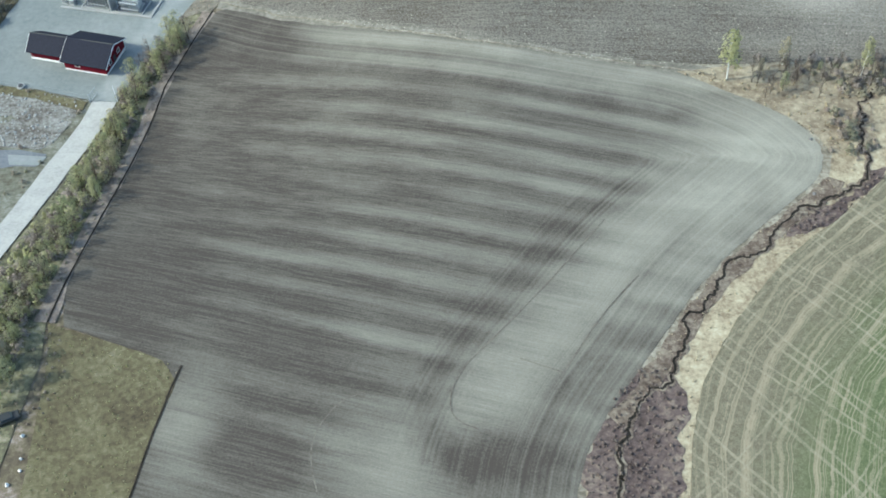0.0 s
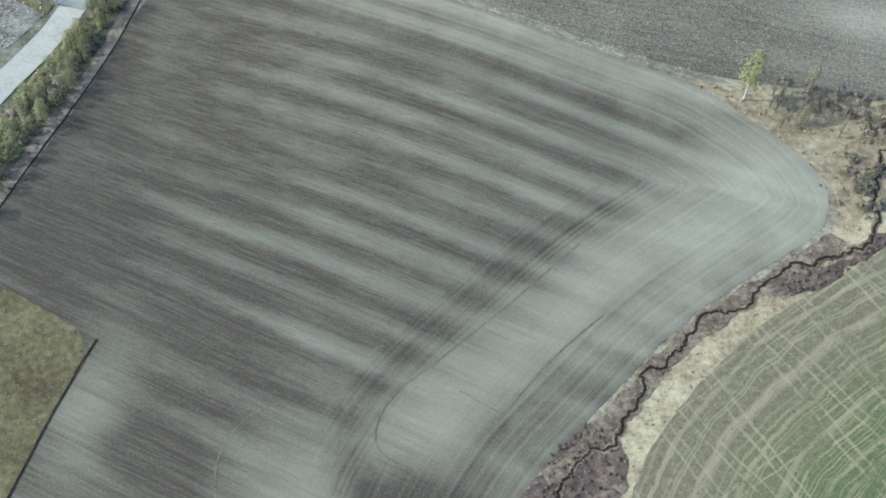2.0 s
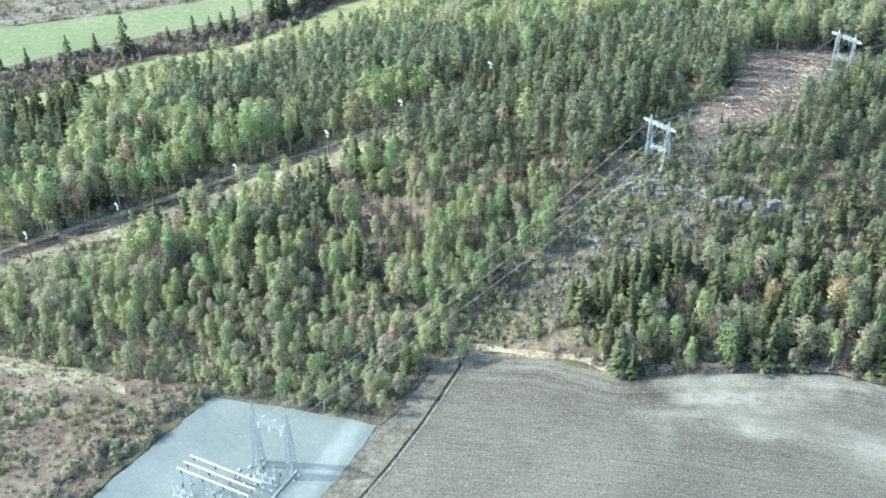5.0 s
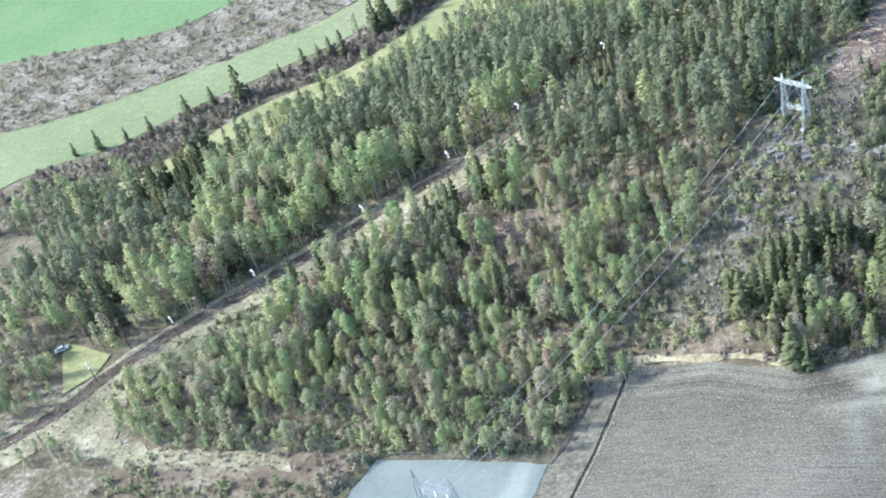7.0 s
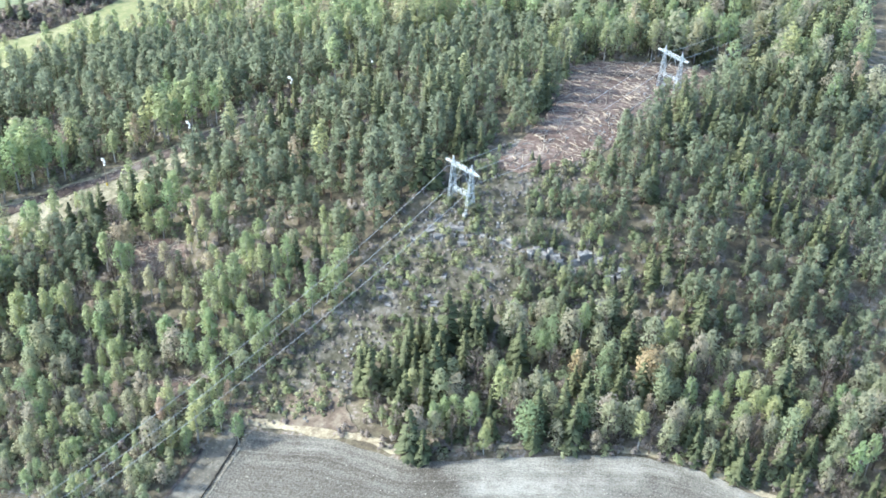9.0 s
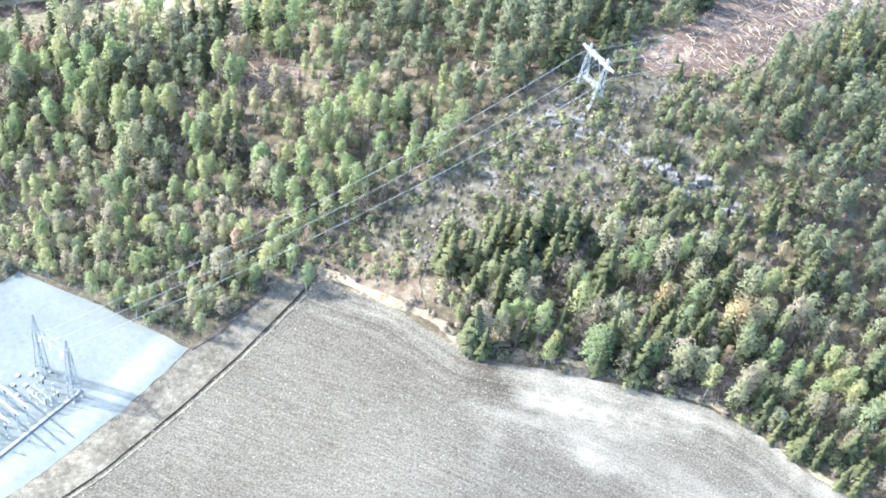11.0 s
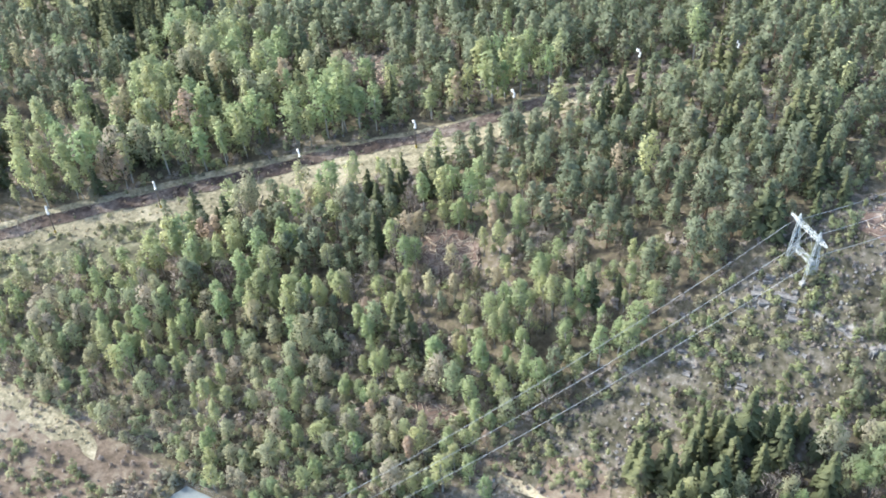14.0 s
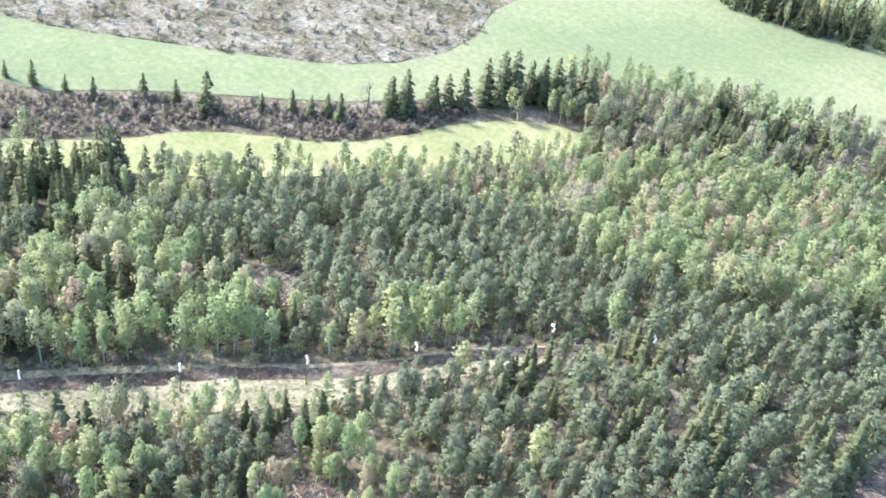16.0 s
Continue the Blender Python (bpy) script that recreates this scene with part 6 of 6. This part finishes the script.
transformer(-15.0, 2.4, "grey power transformer with cooling fins and bushings", GREY_PAINT, GREY_PAINT)
transformer(-6.0, 2.3, "pale power transformer with a white oil vessel", PALE_METAL, PALE_METAL)
wall = yard_thing("fire_wall", -10.6, 2.4, "concrete fire wall between the transformers", "wall")
bm = bmesh.new()
box(bm, (0.4, 6.0, 4.4), (0, 0, 0), 0, 0.04)
box(bm, (0.9, 6.4, 0.3), (0, 0, 0), 0, 0.04)
part("slab", bm, CONCRETE, wall)
for x, y, size, roof, label in ((-22.3, 3.2, (3.0, 1.6, 1.9), WHITE_PAINT, "white-roofed switch cabinet on the gravel"), (-19.8, 6.8, (1.7, 1.4, 1.7), DARK_METAL, "dark grey switch cabinet on the gravel"), (-23.4, 0.6, (1.3, 1.5, 1.7), PALE_METAL, "small pale cabinet beside the transformer"), (-21.4, 0.2, (1.4, 1.1, 1.3), PALE_METAL, "small pale cabinet beside the transformer")):
    cab = yard_thing("switch_cabinet", x, y, label, "cabinet", "switch cabinets")
    bm = bmesh.new()
    box(bm, size, (0, 0, 0.2), 0, 0.05)
    part("body", bm, GREY_PAINT if roof is not DARK_METAL else DARK_METAL, cab)
    bm = bmesh.new()
    box(bm, (size[0] + 0.3, size[1] + 0.3, 0.14), (0, 0, size[2] + 0.2), 0, 0.05)
    part("roof", bm, roof, cab)
    bm = bmesh.new()
    box(bm, (size[0] + 0.4, size[1] + 0.4, 0.2), (0, 0, 0), 0, 0.03)
    part("plinth", bm, CONCRETE, cab)
    bm = bmesh.new()
    box(bm, (size[0] * 0.42, 0.05, size[2] * 0.8), (0, -size[1] / 2 - 0.02, 0.35), 0, 0.01)
    part("door", bm, GREY_PAINT, cab)


def disconnector(x, y, wide, high, label, tops=WHITE_PAINT):
    """A row of three insulated posts with a beam and switch arms."""
    d = yard_thing("disconnector", x, y, label, "switchgear", "switchgear of the substation")
    for k in (-1, 0, 1):
        for e in (-0.75, 0.75):
            post_row(d, k * wide, e, high, STEEL, tops, 1.3)
        bm = bmesh.new()
        rod(bm, (k * wide, -0.9, high + 0.05), (k * wide, 0.9, high + 0.05), 0.07, 0.07, 6)
        part("switch_arm", bm, STEEL, d)
    bm = bmesh.new()
    for e in (-0.75, 0.75):
        box(bm, (2 * wide + 1.0, 0.22, 0.22), (0, e, high - 1.6), 0, 0.03)
    part("beam", bm, STEEL, d)


disconnector(-16.6, 11.6, 1.9, 4.1, "row of pale post insulators on a steel frame")
disconnector(-15.6, 8.6, 1.9, 3.7, "row of pale post insulators on a steel frame")
disconnector(-7.2, 12.2, 1.9, 4.0, "row of dark post insulators on a steel frame", PORCELAIN)
disconnector(-5.6, 8.4, 1.9, 3.6, "row of dark post insulators on a steel frame", PORCELAIN)
disconnector(-4.4, 24.6, 2.2, 3.4, "row of pale post insulators below the gantry")
for i, (x, y) in enumerate(((-8.6, 27.4), (-6.2, 27.0), (-3.8, 27.4), (-1.6, 26.8), (-12.4, 14.3), (-10.4, 14.4), (-8.4, 14.4), (-18.8, 14.0), (-20.4, 12.6), (-3.0, 15.0), (-1.6, 12.0))):
    arrester = yard_thing("instrument_transformer", x, y, "single post insulator with a metal head", "insulator", "instrument transformers")
    post_row(arrester, 0, 0, 3.4, STEEL, PORCELAIN if i % 2 else WHITE_PAINT, 1.5)
    bm = bmesh.new()
    rod(bm, (0, 0, 3.4), (0, 0, 3.9), 0.26, 0.2, 8)
    part("head", bm, PALE_METAL, arrester)
for (x0, y0), (x1, y1), label in (((0.0, 0.0), (-0.8, 31.8), "long concrete cable duct along the switchgear"), ((-23.8, -1.6), (0.4, -0.6), "concrete cable duct in front of the transformers"), ((-10.6, 5.4), (-10.6, 16.0), "concrete cable duct between the switchgear rows")):
    duct = yard_thing("cable_duct", 0, 0, label, "cable duct", "cable ducts")
    duct.matrix_basis = pose(*yard_at(0, 0), -3.34, -0.8, TURN)
    bm = bmesh.new()
    length = math.hypot(x1 - x0, y1 - y0)
    box(bm, (0.7, length, 0.25), ((x0 + x1) / 2, (y0 + y1) / 2, 0), math.degrees(math.atan2(y1 - y0, x1 - x0)) - 90, 0.03)
    part("channel", bm, CONCRETE, duct)
    steps = int(length / 1.2)
    bm = bmesh.new()
    box(bm, (0.6, length / steps - 0.06, 0.07))
    first = part("cover", bm, CONCRETE, duct)
    for k in range(steps):
        t = (k + 0.5) / steps
        cover = first if k == 0 else new("cover", first.data)
        cover.parent = duct
        cover.matrix_basis = pose(x0 + (x1 - x0) * t, y0 + (y1 - y0) * t, 0.25, 0, 0, math.degrees(math.atan2(y1 - y0, x1 - x0)) - 90)


for x, y in ((-11.4, 23.6), (-9.6, 25.2), (-12.6, 25.8), (-10.9, 27.8), (-8.9, 22.6), (-7.4, 24.8)):
    pad = yard_thing("cable_pit", x, y, "round pale concrete pit cover in the gravel", "pit cover", "pit covers")
    bm = bmesh.new()
    rod(bm, (0, 0, 0), (0, 0, 0.28), 0.55, 0.5, 12)
    part("ring", bm, CONCRETE, pad)
    bm = bmesh.new()
    rod(bm, (0, 0, 0.28), (0, 0, 0.36), 0.36, 0.34, 10)
    part("lid", bm, PALE_METAL, pad)


# ---- the red control building ----
house = tagged(empty("control_building", (-97.9, 216.8, height(-97.9, 221.0) + 0.45), TURN), "dark red boarded building with a dark gabled roof and white plinth", "building")


def gabled(x0, x1, y0, y1, eave, ridge, over=0.7):
    """Walls, roof, verges of one gabled wing."""
    mid = (y0 + y1) / 2
    bm = bmesh.new()
    v = [bm.verts.new(p) for p in ((x0, y0, 0.35), (x0, y1, 0.35), (x0, y1, eave), (x0, mid, ridge - 0.15), (x0, y0, eave), (x1, y0, 0.35), (x1, y1, 0.35), (x1, y1, eave), (x1, mid, ridge - 0.15), (x1, y0, eave))]
    for q in ((0, 1, 2, 3, 4), (5, 9, 8, 7, 6), (0, 4, 9, 5), (1, 6, 7, 2), (0, 5, 6, 1), (4, 3, 8, 9), (2, 7, 8, 3)):
        bm.faces.new([v[i] for i in q])
    part("wall", bm, RED_BOARD, house)
    bm = bmesh.new()
    box(bm, (x1 - x0 + 0.12, y1 - y0 + 0.12, 0.95), ((x0 + x1) / 2, mid, -0.55), 0, 0.02)
    part("plinth", bm, BRIGHT_WHITE, house, "white painted plinth")
    slope = (ridge - eave) / (mid - y0)
    for s in (-1, 1):
        bm = bmesh.new()
        edge = mid + s * (mid - y0 + over)
        drop = eave - slope * over
        a = [(x0 - over, mid, ridge), (x1 + over, mid, ridge), (x1 + over, edge, drop), (x0 - over, edge, drop)]
        lo = [bm.verts.new(p) for p in a]
        hi = [bm.verts.new((p[0], p[1], p[2] + 0.16)) for p in a]
        bm.faces.new(lo)
        bm.faces.new(hi[::-1])
        for i in range(4):
            bm.faces.new((lo[i], hi[i], hi[(i + 1) % 4], lo[(i + 1) % 4]))
        part("roof_slope", bm, ROOF_TILE, house, "dark roof sheet")
        for x in (x0 - over, x1 + over):
            bm = bmesh.new()
            rod(bm, (x, mid, ridge + 0.05), (x, edge, drop + 0.05), 0.11, 0.11, 4)
            part("barge_board", bm, BRIGHT_WHITE, house, "white barge board")


gabled(0.0, 10.6, 0.0, 9.9, 2.9, 5.3)
gabled(-9.7, -0.02, 1.8, 8.1, 2.7, 4.9)
bm = bmesh.new()
rod(bm, (-10.4, 4.95, 5.08), (11.3, 4.95, 5.5), 0.12, 0.12, 6)
part("ridge_cap", bm, DARK_METAL, house)
for x, y, face in ((3.4, 0.0, 0), (10.6, 2.6, 1), (10.6, 6.9, 1)):
    w = new("window")
    w.parent = house
    w.matrix_basis = pose(x, y, 1.35, 0, 0, 90 if face else 0)
    bm = bmesh.new()
    for dx in (-0.55, 0.55):
        box(bm, (0.14, 0.12, 1.2), (dx, -0.06, 0))
    for dz in (0, 1.06):
        box(bm, (1.24, 0.12, 0.14), (0, -0.06, dz))
    part("frame", bm, WHITE_PAINT, w, "white window frame")
    bm = bmesh.new()
    box(bm, (1.0, 0.04, 0.95), (0, -0.03, 0.1))
    part("pane", bm, GLASS, w)
bm = bmesh.new()
box(bm, (0.06, 1.1, 2.0), (10.62, 4.8, 0.3), 0, 0.01)
part("door", bm, DARK_METAL, house, "dark door in the gable")


# ---- trail poles, fence, small things ----
def pole(x, y, label):
    p = tagged(empty("utility_pole", (x, y, height(x, y))), label, "utility pole", "poles along the trail")
    bm = bmesh.new()
    rod(bm, (0, 0, -0.3), (0, 0, 8.4), 0.17, 0.12, 7)
    part("mast", bm, WOOD_POLE, p)
    bm = bmesh.new()
    box(bm, (1.7, 0.14, 0.14), (0, 0, 8.0), -40, 0.02)
    part("crossarm", bm, DARK_METAL, p)
    for k in (-0.75, 0.0, 0.75):
        bm = bmesh.new()
        c, s = math.cos(radians(-40)), math.sin(radians(-40))
        insulator(bm, (k * c, k * s, 8.12 if k else 8.4), (k * c, k * s, 8.8 if k else 9.2), 0.3, 2)
        part("insulator", bm, WHITE_PAINT, p)
    bm = bmesh.new()
    bmesh.ops.create_uvsphere(bm, u_segments=8, v_segments=6, radius=0.36, matrix=Matrix.Translation((0.3, -0.2, 7.2)))
    part("warning_ball", bm, WHITE_PAINT, p)
    bm = bmesh.new()
    rod(bm, (0, 0, 0), (0, 0, 1.1), 0.24, 0.22, 7)
    part("base_sleeve", bm, YELLOW, p, "yellow marker sleeve")


for x, y in ((-197, 315), (-178.2, 332.4), (-158.9, 350.6), (-131, 373.7), (-107.7, 391.4), (-89, 408.4), (-65.8, 431.6), (-44, 440.5)):
    pole(x, y, "wooden utility pole with white insulators and a yellow base")

def fence_run(line, label):
    f = tagged(empty("fence", (line[0][0], line[0][1], height(*line[0]))), label, "fence", "yard fence")
    o = Vector((line[0][0], line[0][1], height(*line[0])))
    pts = [Vector((x, y, height(x, y) + 0.1)) - o for x, y in finely(line, 3.0, False)]
    for p in pts:
        bm = bmesh.new()
        rod(bm, p, p + Vector((0, 0, 2.2)), 0.03, 0.03, 5)
        part("post", bm, GREY_PAINT, f)
    for h in (0.3, 1.2, 2.25):
        bm = bmesh.new()
        for a, b in zip(pts, pts[1:]):
            rod(bm, a + Vector((0, 0, h)), b + Vector((0, 0, h)), 0.018, 0.018, 3)
        part("rail", bm, GREY_PAINT, f)


fence_run([(-89.8, 204.9), (-103.8, 209.1), (-118.3, 212.3), (-121.0, 215.2), (-118.9, 233.7), (-114.5, 255.9), (-104.4, 288.9), (-83.8, 289.4), (-61.2, 288.2)], "galvanised wire fence round the gravel yard")
gate = tagged(empty("yard_gate", (-89.5, 204.9, height(-87, 204.9) + 0.1), 3), "open steel gate at the yard's entrance", "gate")
for x in (0, 6.2):
    bm = bmesh.new()
    box(bm, (0.22, 0.22, 2.5), (x, 0, 0), 0, 0.03)
    part("post", bm, STEEL, gate)
for x, turn in ((0.1, 70), (6.1, 110)):
    bm = bmesh.new()
    c, s_ = math.cos(radians(turn)), math.sin(radians(turn))
    for z in (0.25, 2.2):
        rod(bm, (x, 0, z), (x + 2.9 * c, 2.9 * s_, z), 0.05, 0.05, 5)
    for k in range(9):
        rod(bm, (x + k * 0.36 * c, k * 0.36 * s_, 0.25), (x + k * 0.36 * c, k * 0.36 * s_, 2.2), 0.025, 0.025, 4)
    part("leaf", bm, STEEL, gate)


def stone(bm, x, y, z, r, rng):
    q = bmesh.ops.create_icosphere(bm, subdivisions=1, radius=r, matrix=Matrix.Translation((x, y, z + r * 0.25)))
    for v in q["verts"]:
        v.co += Vector((rng.uniform(-1, 1), rng.uniform(-1, 1), rng.uniform(-1, 1))) * r * 0.28


def litter(name, spots, material, label, low, high, category="stones", seed=1):
    """Many small stones in one mesh."""
    rng = random.Random(seed)
    ring = [(math.cos(a) , math.sin(a)) for a in (0.3, 1.5, 2.6, 3.9, 5.2)]
    v, f = [], []
    for x, y in spots:
        r = rng.uniform(low, high)
        z = height(x, y) + 0.12
        o = len(v)
        for c, s in ring:
            k = r * rng.uniform(0.7, 1.2)
            v.append((x + c * k, y + s * k, z))
        for c, s in ring:
            k = r * rng.uniform(0.4, 0.8)
            v.append((x + c * k, y + s * k, z + r * rng.uniform(0.5, 0.9)))
        f += [(o + i, o + (i + 1) % 5, o + 5 + (i + 1) % 5, o + 5 + i) for i in range(5)] + [tuple(range(o + 5, o + 10))]
    ob = link_mesh(name, v, f, material)
    return tagged(ob, label, category, kind="stuff")


def spots(poly, gap, seed, chance):
    return [(r[0], r[1]) for r in fill(poly, gap, seed, chance, 0, 1)]


litter("field_stones", [q for q in spots([(-60, 246), (-40, 232), (0, 216), (45, 207), (110, 208), (110, 300), (60, 312), (0, 306), (-44, 312)], 1.35, 54, 0.62) if noise.noise((q[0] * 0.05, q[1] * 0.12, 1.0)) > -0.1] + spots([(-62, 238), (-44, 228.6), (-11, 216), (23, 206.6), (45, 202), (46, 205), (24, 209), (-10, 218.6), (-42, 231)], 0.9, 55, 0.55) + spots([(40, 208), (110, 208), (110, 240), (60, 236)], 1.5, 56, 0.6), STRAW, "pale stones and straw scattered on the ploughed soil", 0.07, 0.22)
litter("ditch_straw", [(x + random.uniform(-0.5, 0.9), y + random.uniform(-0.4, 0.4)) for x, y in finely([(-45.4, 316), (-49.4, 297.5), (-53.8, 273.1), (-58.8, 252.4), (-62.8, 241.6)], 0.35, False)], STRAW, "bleached straw along the drainage ditch", 0.07, 0.24, "straw")
litter("rubble_stones", spots(RUBBLE_PLOT, 1.2, 51, 0.6), CONCRETE, "pale broken stones heaped on the rubble plot", 0.16, 0.48)
litter("hill_rocks", [q for q in spots(CORRIDOR, 1.5, 52, 0.6) if noise.noise((q[0] * 0.1, q[1] * 0.1, 14.0)) > 0.18] + spots([(-14, 366), (6, 368), (8, 380), (-10, 384)], 1.4, 53, 0.6), ROCK, "pale grey rocks among the heath", 0.12, 0.6)


def logs(name, poly, gap, seed, chance, label):
    rng = random.Random(seed)
    v, f = [], []
    for x, y in spots(poly, gap, seed, chance):
        l, a, r = rng.uniform(0.8, 3.2), rng.uniform(0, 6.28), rng.uniform(0.06, 0.16)
        d = Vector((math.cos(a), math.sin(a)))
        o = len(v)
        for e in (-0.5, 0.5):
            q = Vector((x, y)) + d * l * e
            z = height(q.x, q.y) + 0.25 + rng.uniform(0, 0.25)
            for u, w in ((-1, -0.4), (1, -0.4), (0, 1)):
                v.append((q.x - d.y * r * u, q.y + d.x * r * u, z + r * w))
        f += [(o, o + 1, o + 4, o + 3), (o + 1, o + 2, o + 5, o + 4), (o + 2, o, o + 3, o + 5)]
    return tagged(link_mesh(name, v, f, CUT_WOOD), label, "branches", kind="stuff")


logs("slash_logs", SLASH_PATCH, 1.6, 61, 0.75, "pale felled branches on the logging clearing")
logs("clearcut_logs", CLEARCUT_POLY, 3.6, 62, 0.7, "pale slash on the clear-cut slope")
for i, g in enumerate(GAPS):
    logs("gap_logs", g, 1.0, 63 + i, 0.85, "pale felled branches in a forest gap")
logs("trail_logs", TRAIL_GRASS, 6.0, 67, 0.3, "scattered branches beside the trail")
rng = random.Random(8)


def slab(x, y, sink, size, label):
    """A cracked, angular block of bedrock."""
    bm = bmesh.new()
    bmesh.ops.create_cube(bm, size=1)
    bmesh.ops.subdivide_edges(bm, edges=bm.edges[:], cuts=2, use_grid_fill=True)
    for v in bm.verts:
        v.co = Vector((v.co.x * size[0], v.co.y * size[1], v.co.z * size[2] + size[2] / 2))
        v.co += Vector((rng.uniform(-1, 1), rng.uniform(-1, 1), rng.uniform(-1, 1))) * min(size) * 0.16
    ob = part("rock_slab", bm, ROCK)
    ob.matrix_basis = pose(x, y, height(x, y) - sink, rng.uniform(-12, 12), rng.uniform(-10, 10), rng.uniform(-25, 25))
    return tagged(ob, label, "rock", "bedrock slabs")


for k in range(32):
    slab(10 + k * 0.85 + rng.uniform(-0.5, 0.5), 364.8 + 1.6 * math.sin(k * 0.4) + rng.uniform(-1.0, 1.0), 2.3, (rng.uniform(0.8, 2.4), rng.uniform(0.8, 1.8), rng.uniform(2.8, 4.6)), "bare pale grey bedrock wall on the slope")
for k in range(12):
    slab(-9 + rng.uniform(-6, 7), 370.5 + rng.uniform(-3, 2.5), 0.3, (rng.uniform(0.9, 2.6), rng.uniform(0.8, 1.8), rng.uniform(0.5, 1.1)), "flat pale rock below the pylon")
for k in range(9):
    slab(-15 + k * 2.9 + rng.uniform(-1.5, 1.5), 369.5 - abs(k - 3) * 0.7 + rng.uniform(-2, 2), 0.35, (rng.uniform(3.2, 5.6), rng.uniform(0.9, 1.5), rng.uniform(0.6, 1.1)), "long pale rock ledge below the pylon")
for k in range(18):
    slab(-22 + rng.uniform(-8, 26), 354 + rng.uniform(-8, 10), 0.25, (rng.uniform(0.8, 2.2), rng.uniform(0.7, 1.6), rng.uniform(0.4, 0.9)), "pale rock in the heath slope")


def car(x, y, turn, paint, label):
    c = tagged(empty("parked_car", (x, y, height(x, y) + 0.15), turn), label, "car")
    bm = bmesh.new()
    box(bm, (4.3, 1.75, 0.6), (0, 0, 0.35), 0, 0.15)
    part("body", bm, paint, c)
    bm = bmesh.new()
    box(bm, (2.3, 1.55, 0.5), (-0.2, 0, 0.92), 0, 0.2)
    part("windows", bm, GLASS, c)
    bm = bmesh.new()
    box(bm, (1.7, 1.4, 0.08), (-0.2, 0, 1.4), 0, 0.03)
    part("roof", bm, paint, c)
    for wx in (-1.35, 1.35):
        for wy in (-0.8, 0.8):
            bm = bmesh.new()
            rod(bm, (wx, wy - 0.1, 0.32), (wx, wy + 0.1, 0.32), 0.32, 0.32, 10)
            part("wheel", bm, DARK_METAL, c)


car(-81.8, 113.2, 28, DARK_METAL, "dark parked car at the edge of the trees")
car(-217.5, 329.5, 35, WHITE_PAINT, "white parked car on grass beside the trail")
for x, y, r in ((-78.6, 110, 0.4), (-77.8, 105.6, 0.3), (-77.4, 103.3, 0.32), (-78.9, 100.6, 0.4), (66.8, 181.2, 0.4), (65, 166, 0.45), (-47.5, 317.6, 0.5)):
    bm = bmesh.new()
    stone(bm, 0, 0, 0, r, rng)
    ob = part("boulder", bm, WHITE_PAINT if y < 120 else ROCK)
    ob.location = (x, y, height(x, y) + 0.1)
    tagged(ob, "small pale boulder lying on the grass", "stone", "boulders")
well = tagged(empty("manhole", (-106.9, 210.3, height(-106.9, 210.3) + 0.1)), "round concrete manhole ring with a lid in the yard", "manhole")
bm = bmesh.new()
rod(bm, (0, 0, 0), (0, 0, 0.6), 1.0, 0.95, 14)
part("ring", bm, CONCRETE, well)
bm = bmesh.new()
rod(bm, (0, 0, 0.6), (0, 0, 0.7), 0.6, 0.6, 12)
part("lid", bm, DARK_METAL, well)
shed = tagged(empty("hut", (-188.6, 363, height(-188.6, 363)), 40), "small pale timber hut among the birches", "hut")
bm = bmesh.new()
box(bm, (3.4, 2.8, 2.2), (0, 0, -0.2), 0, 0.03)
part("wall", bm, CUT_WOOD, shed)
for s in (-1, 1):
    bm = bmesh.new()
    r = bmesh.ops.create_cube(bm, size=1)
    bmesh.ops.transform(bm, verts=r["verts"], matrix=pose(0, s * 0.85, 2.35, s * -25, 0, 0) @ Matrix.Diagonal((4.0, 2.0, 0.1, 1)))
    part("roof_slope", bm, GREY_PAINT, shed)
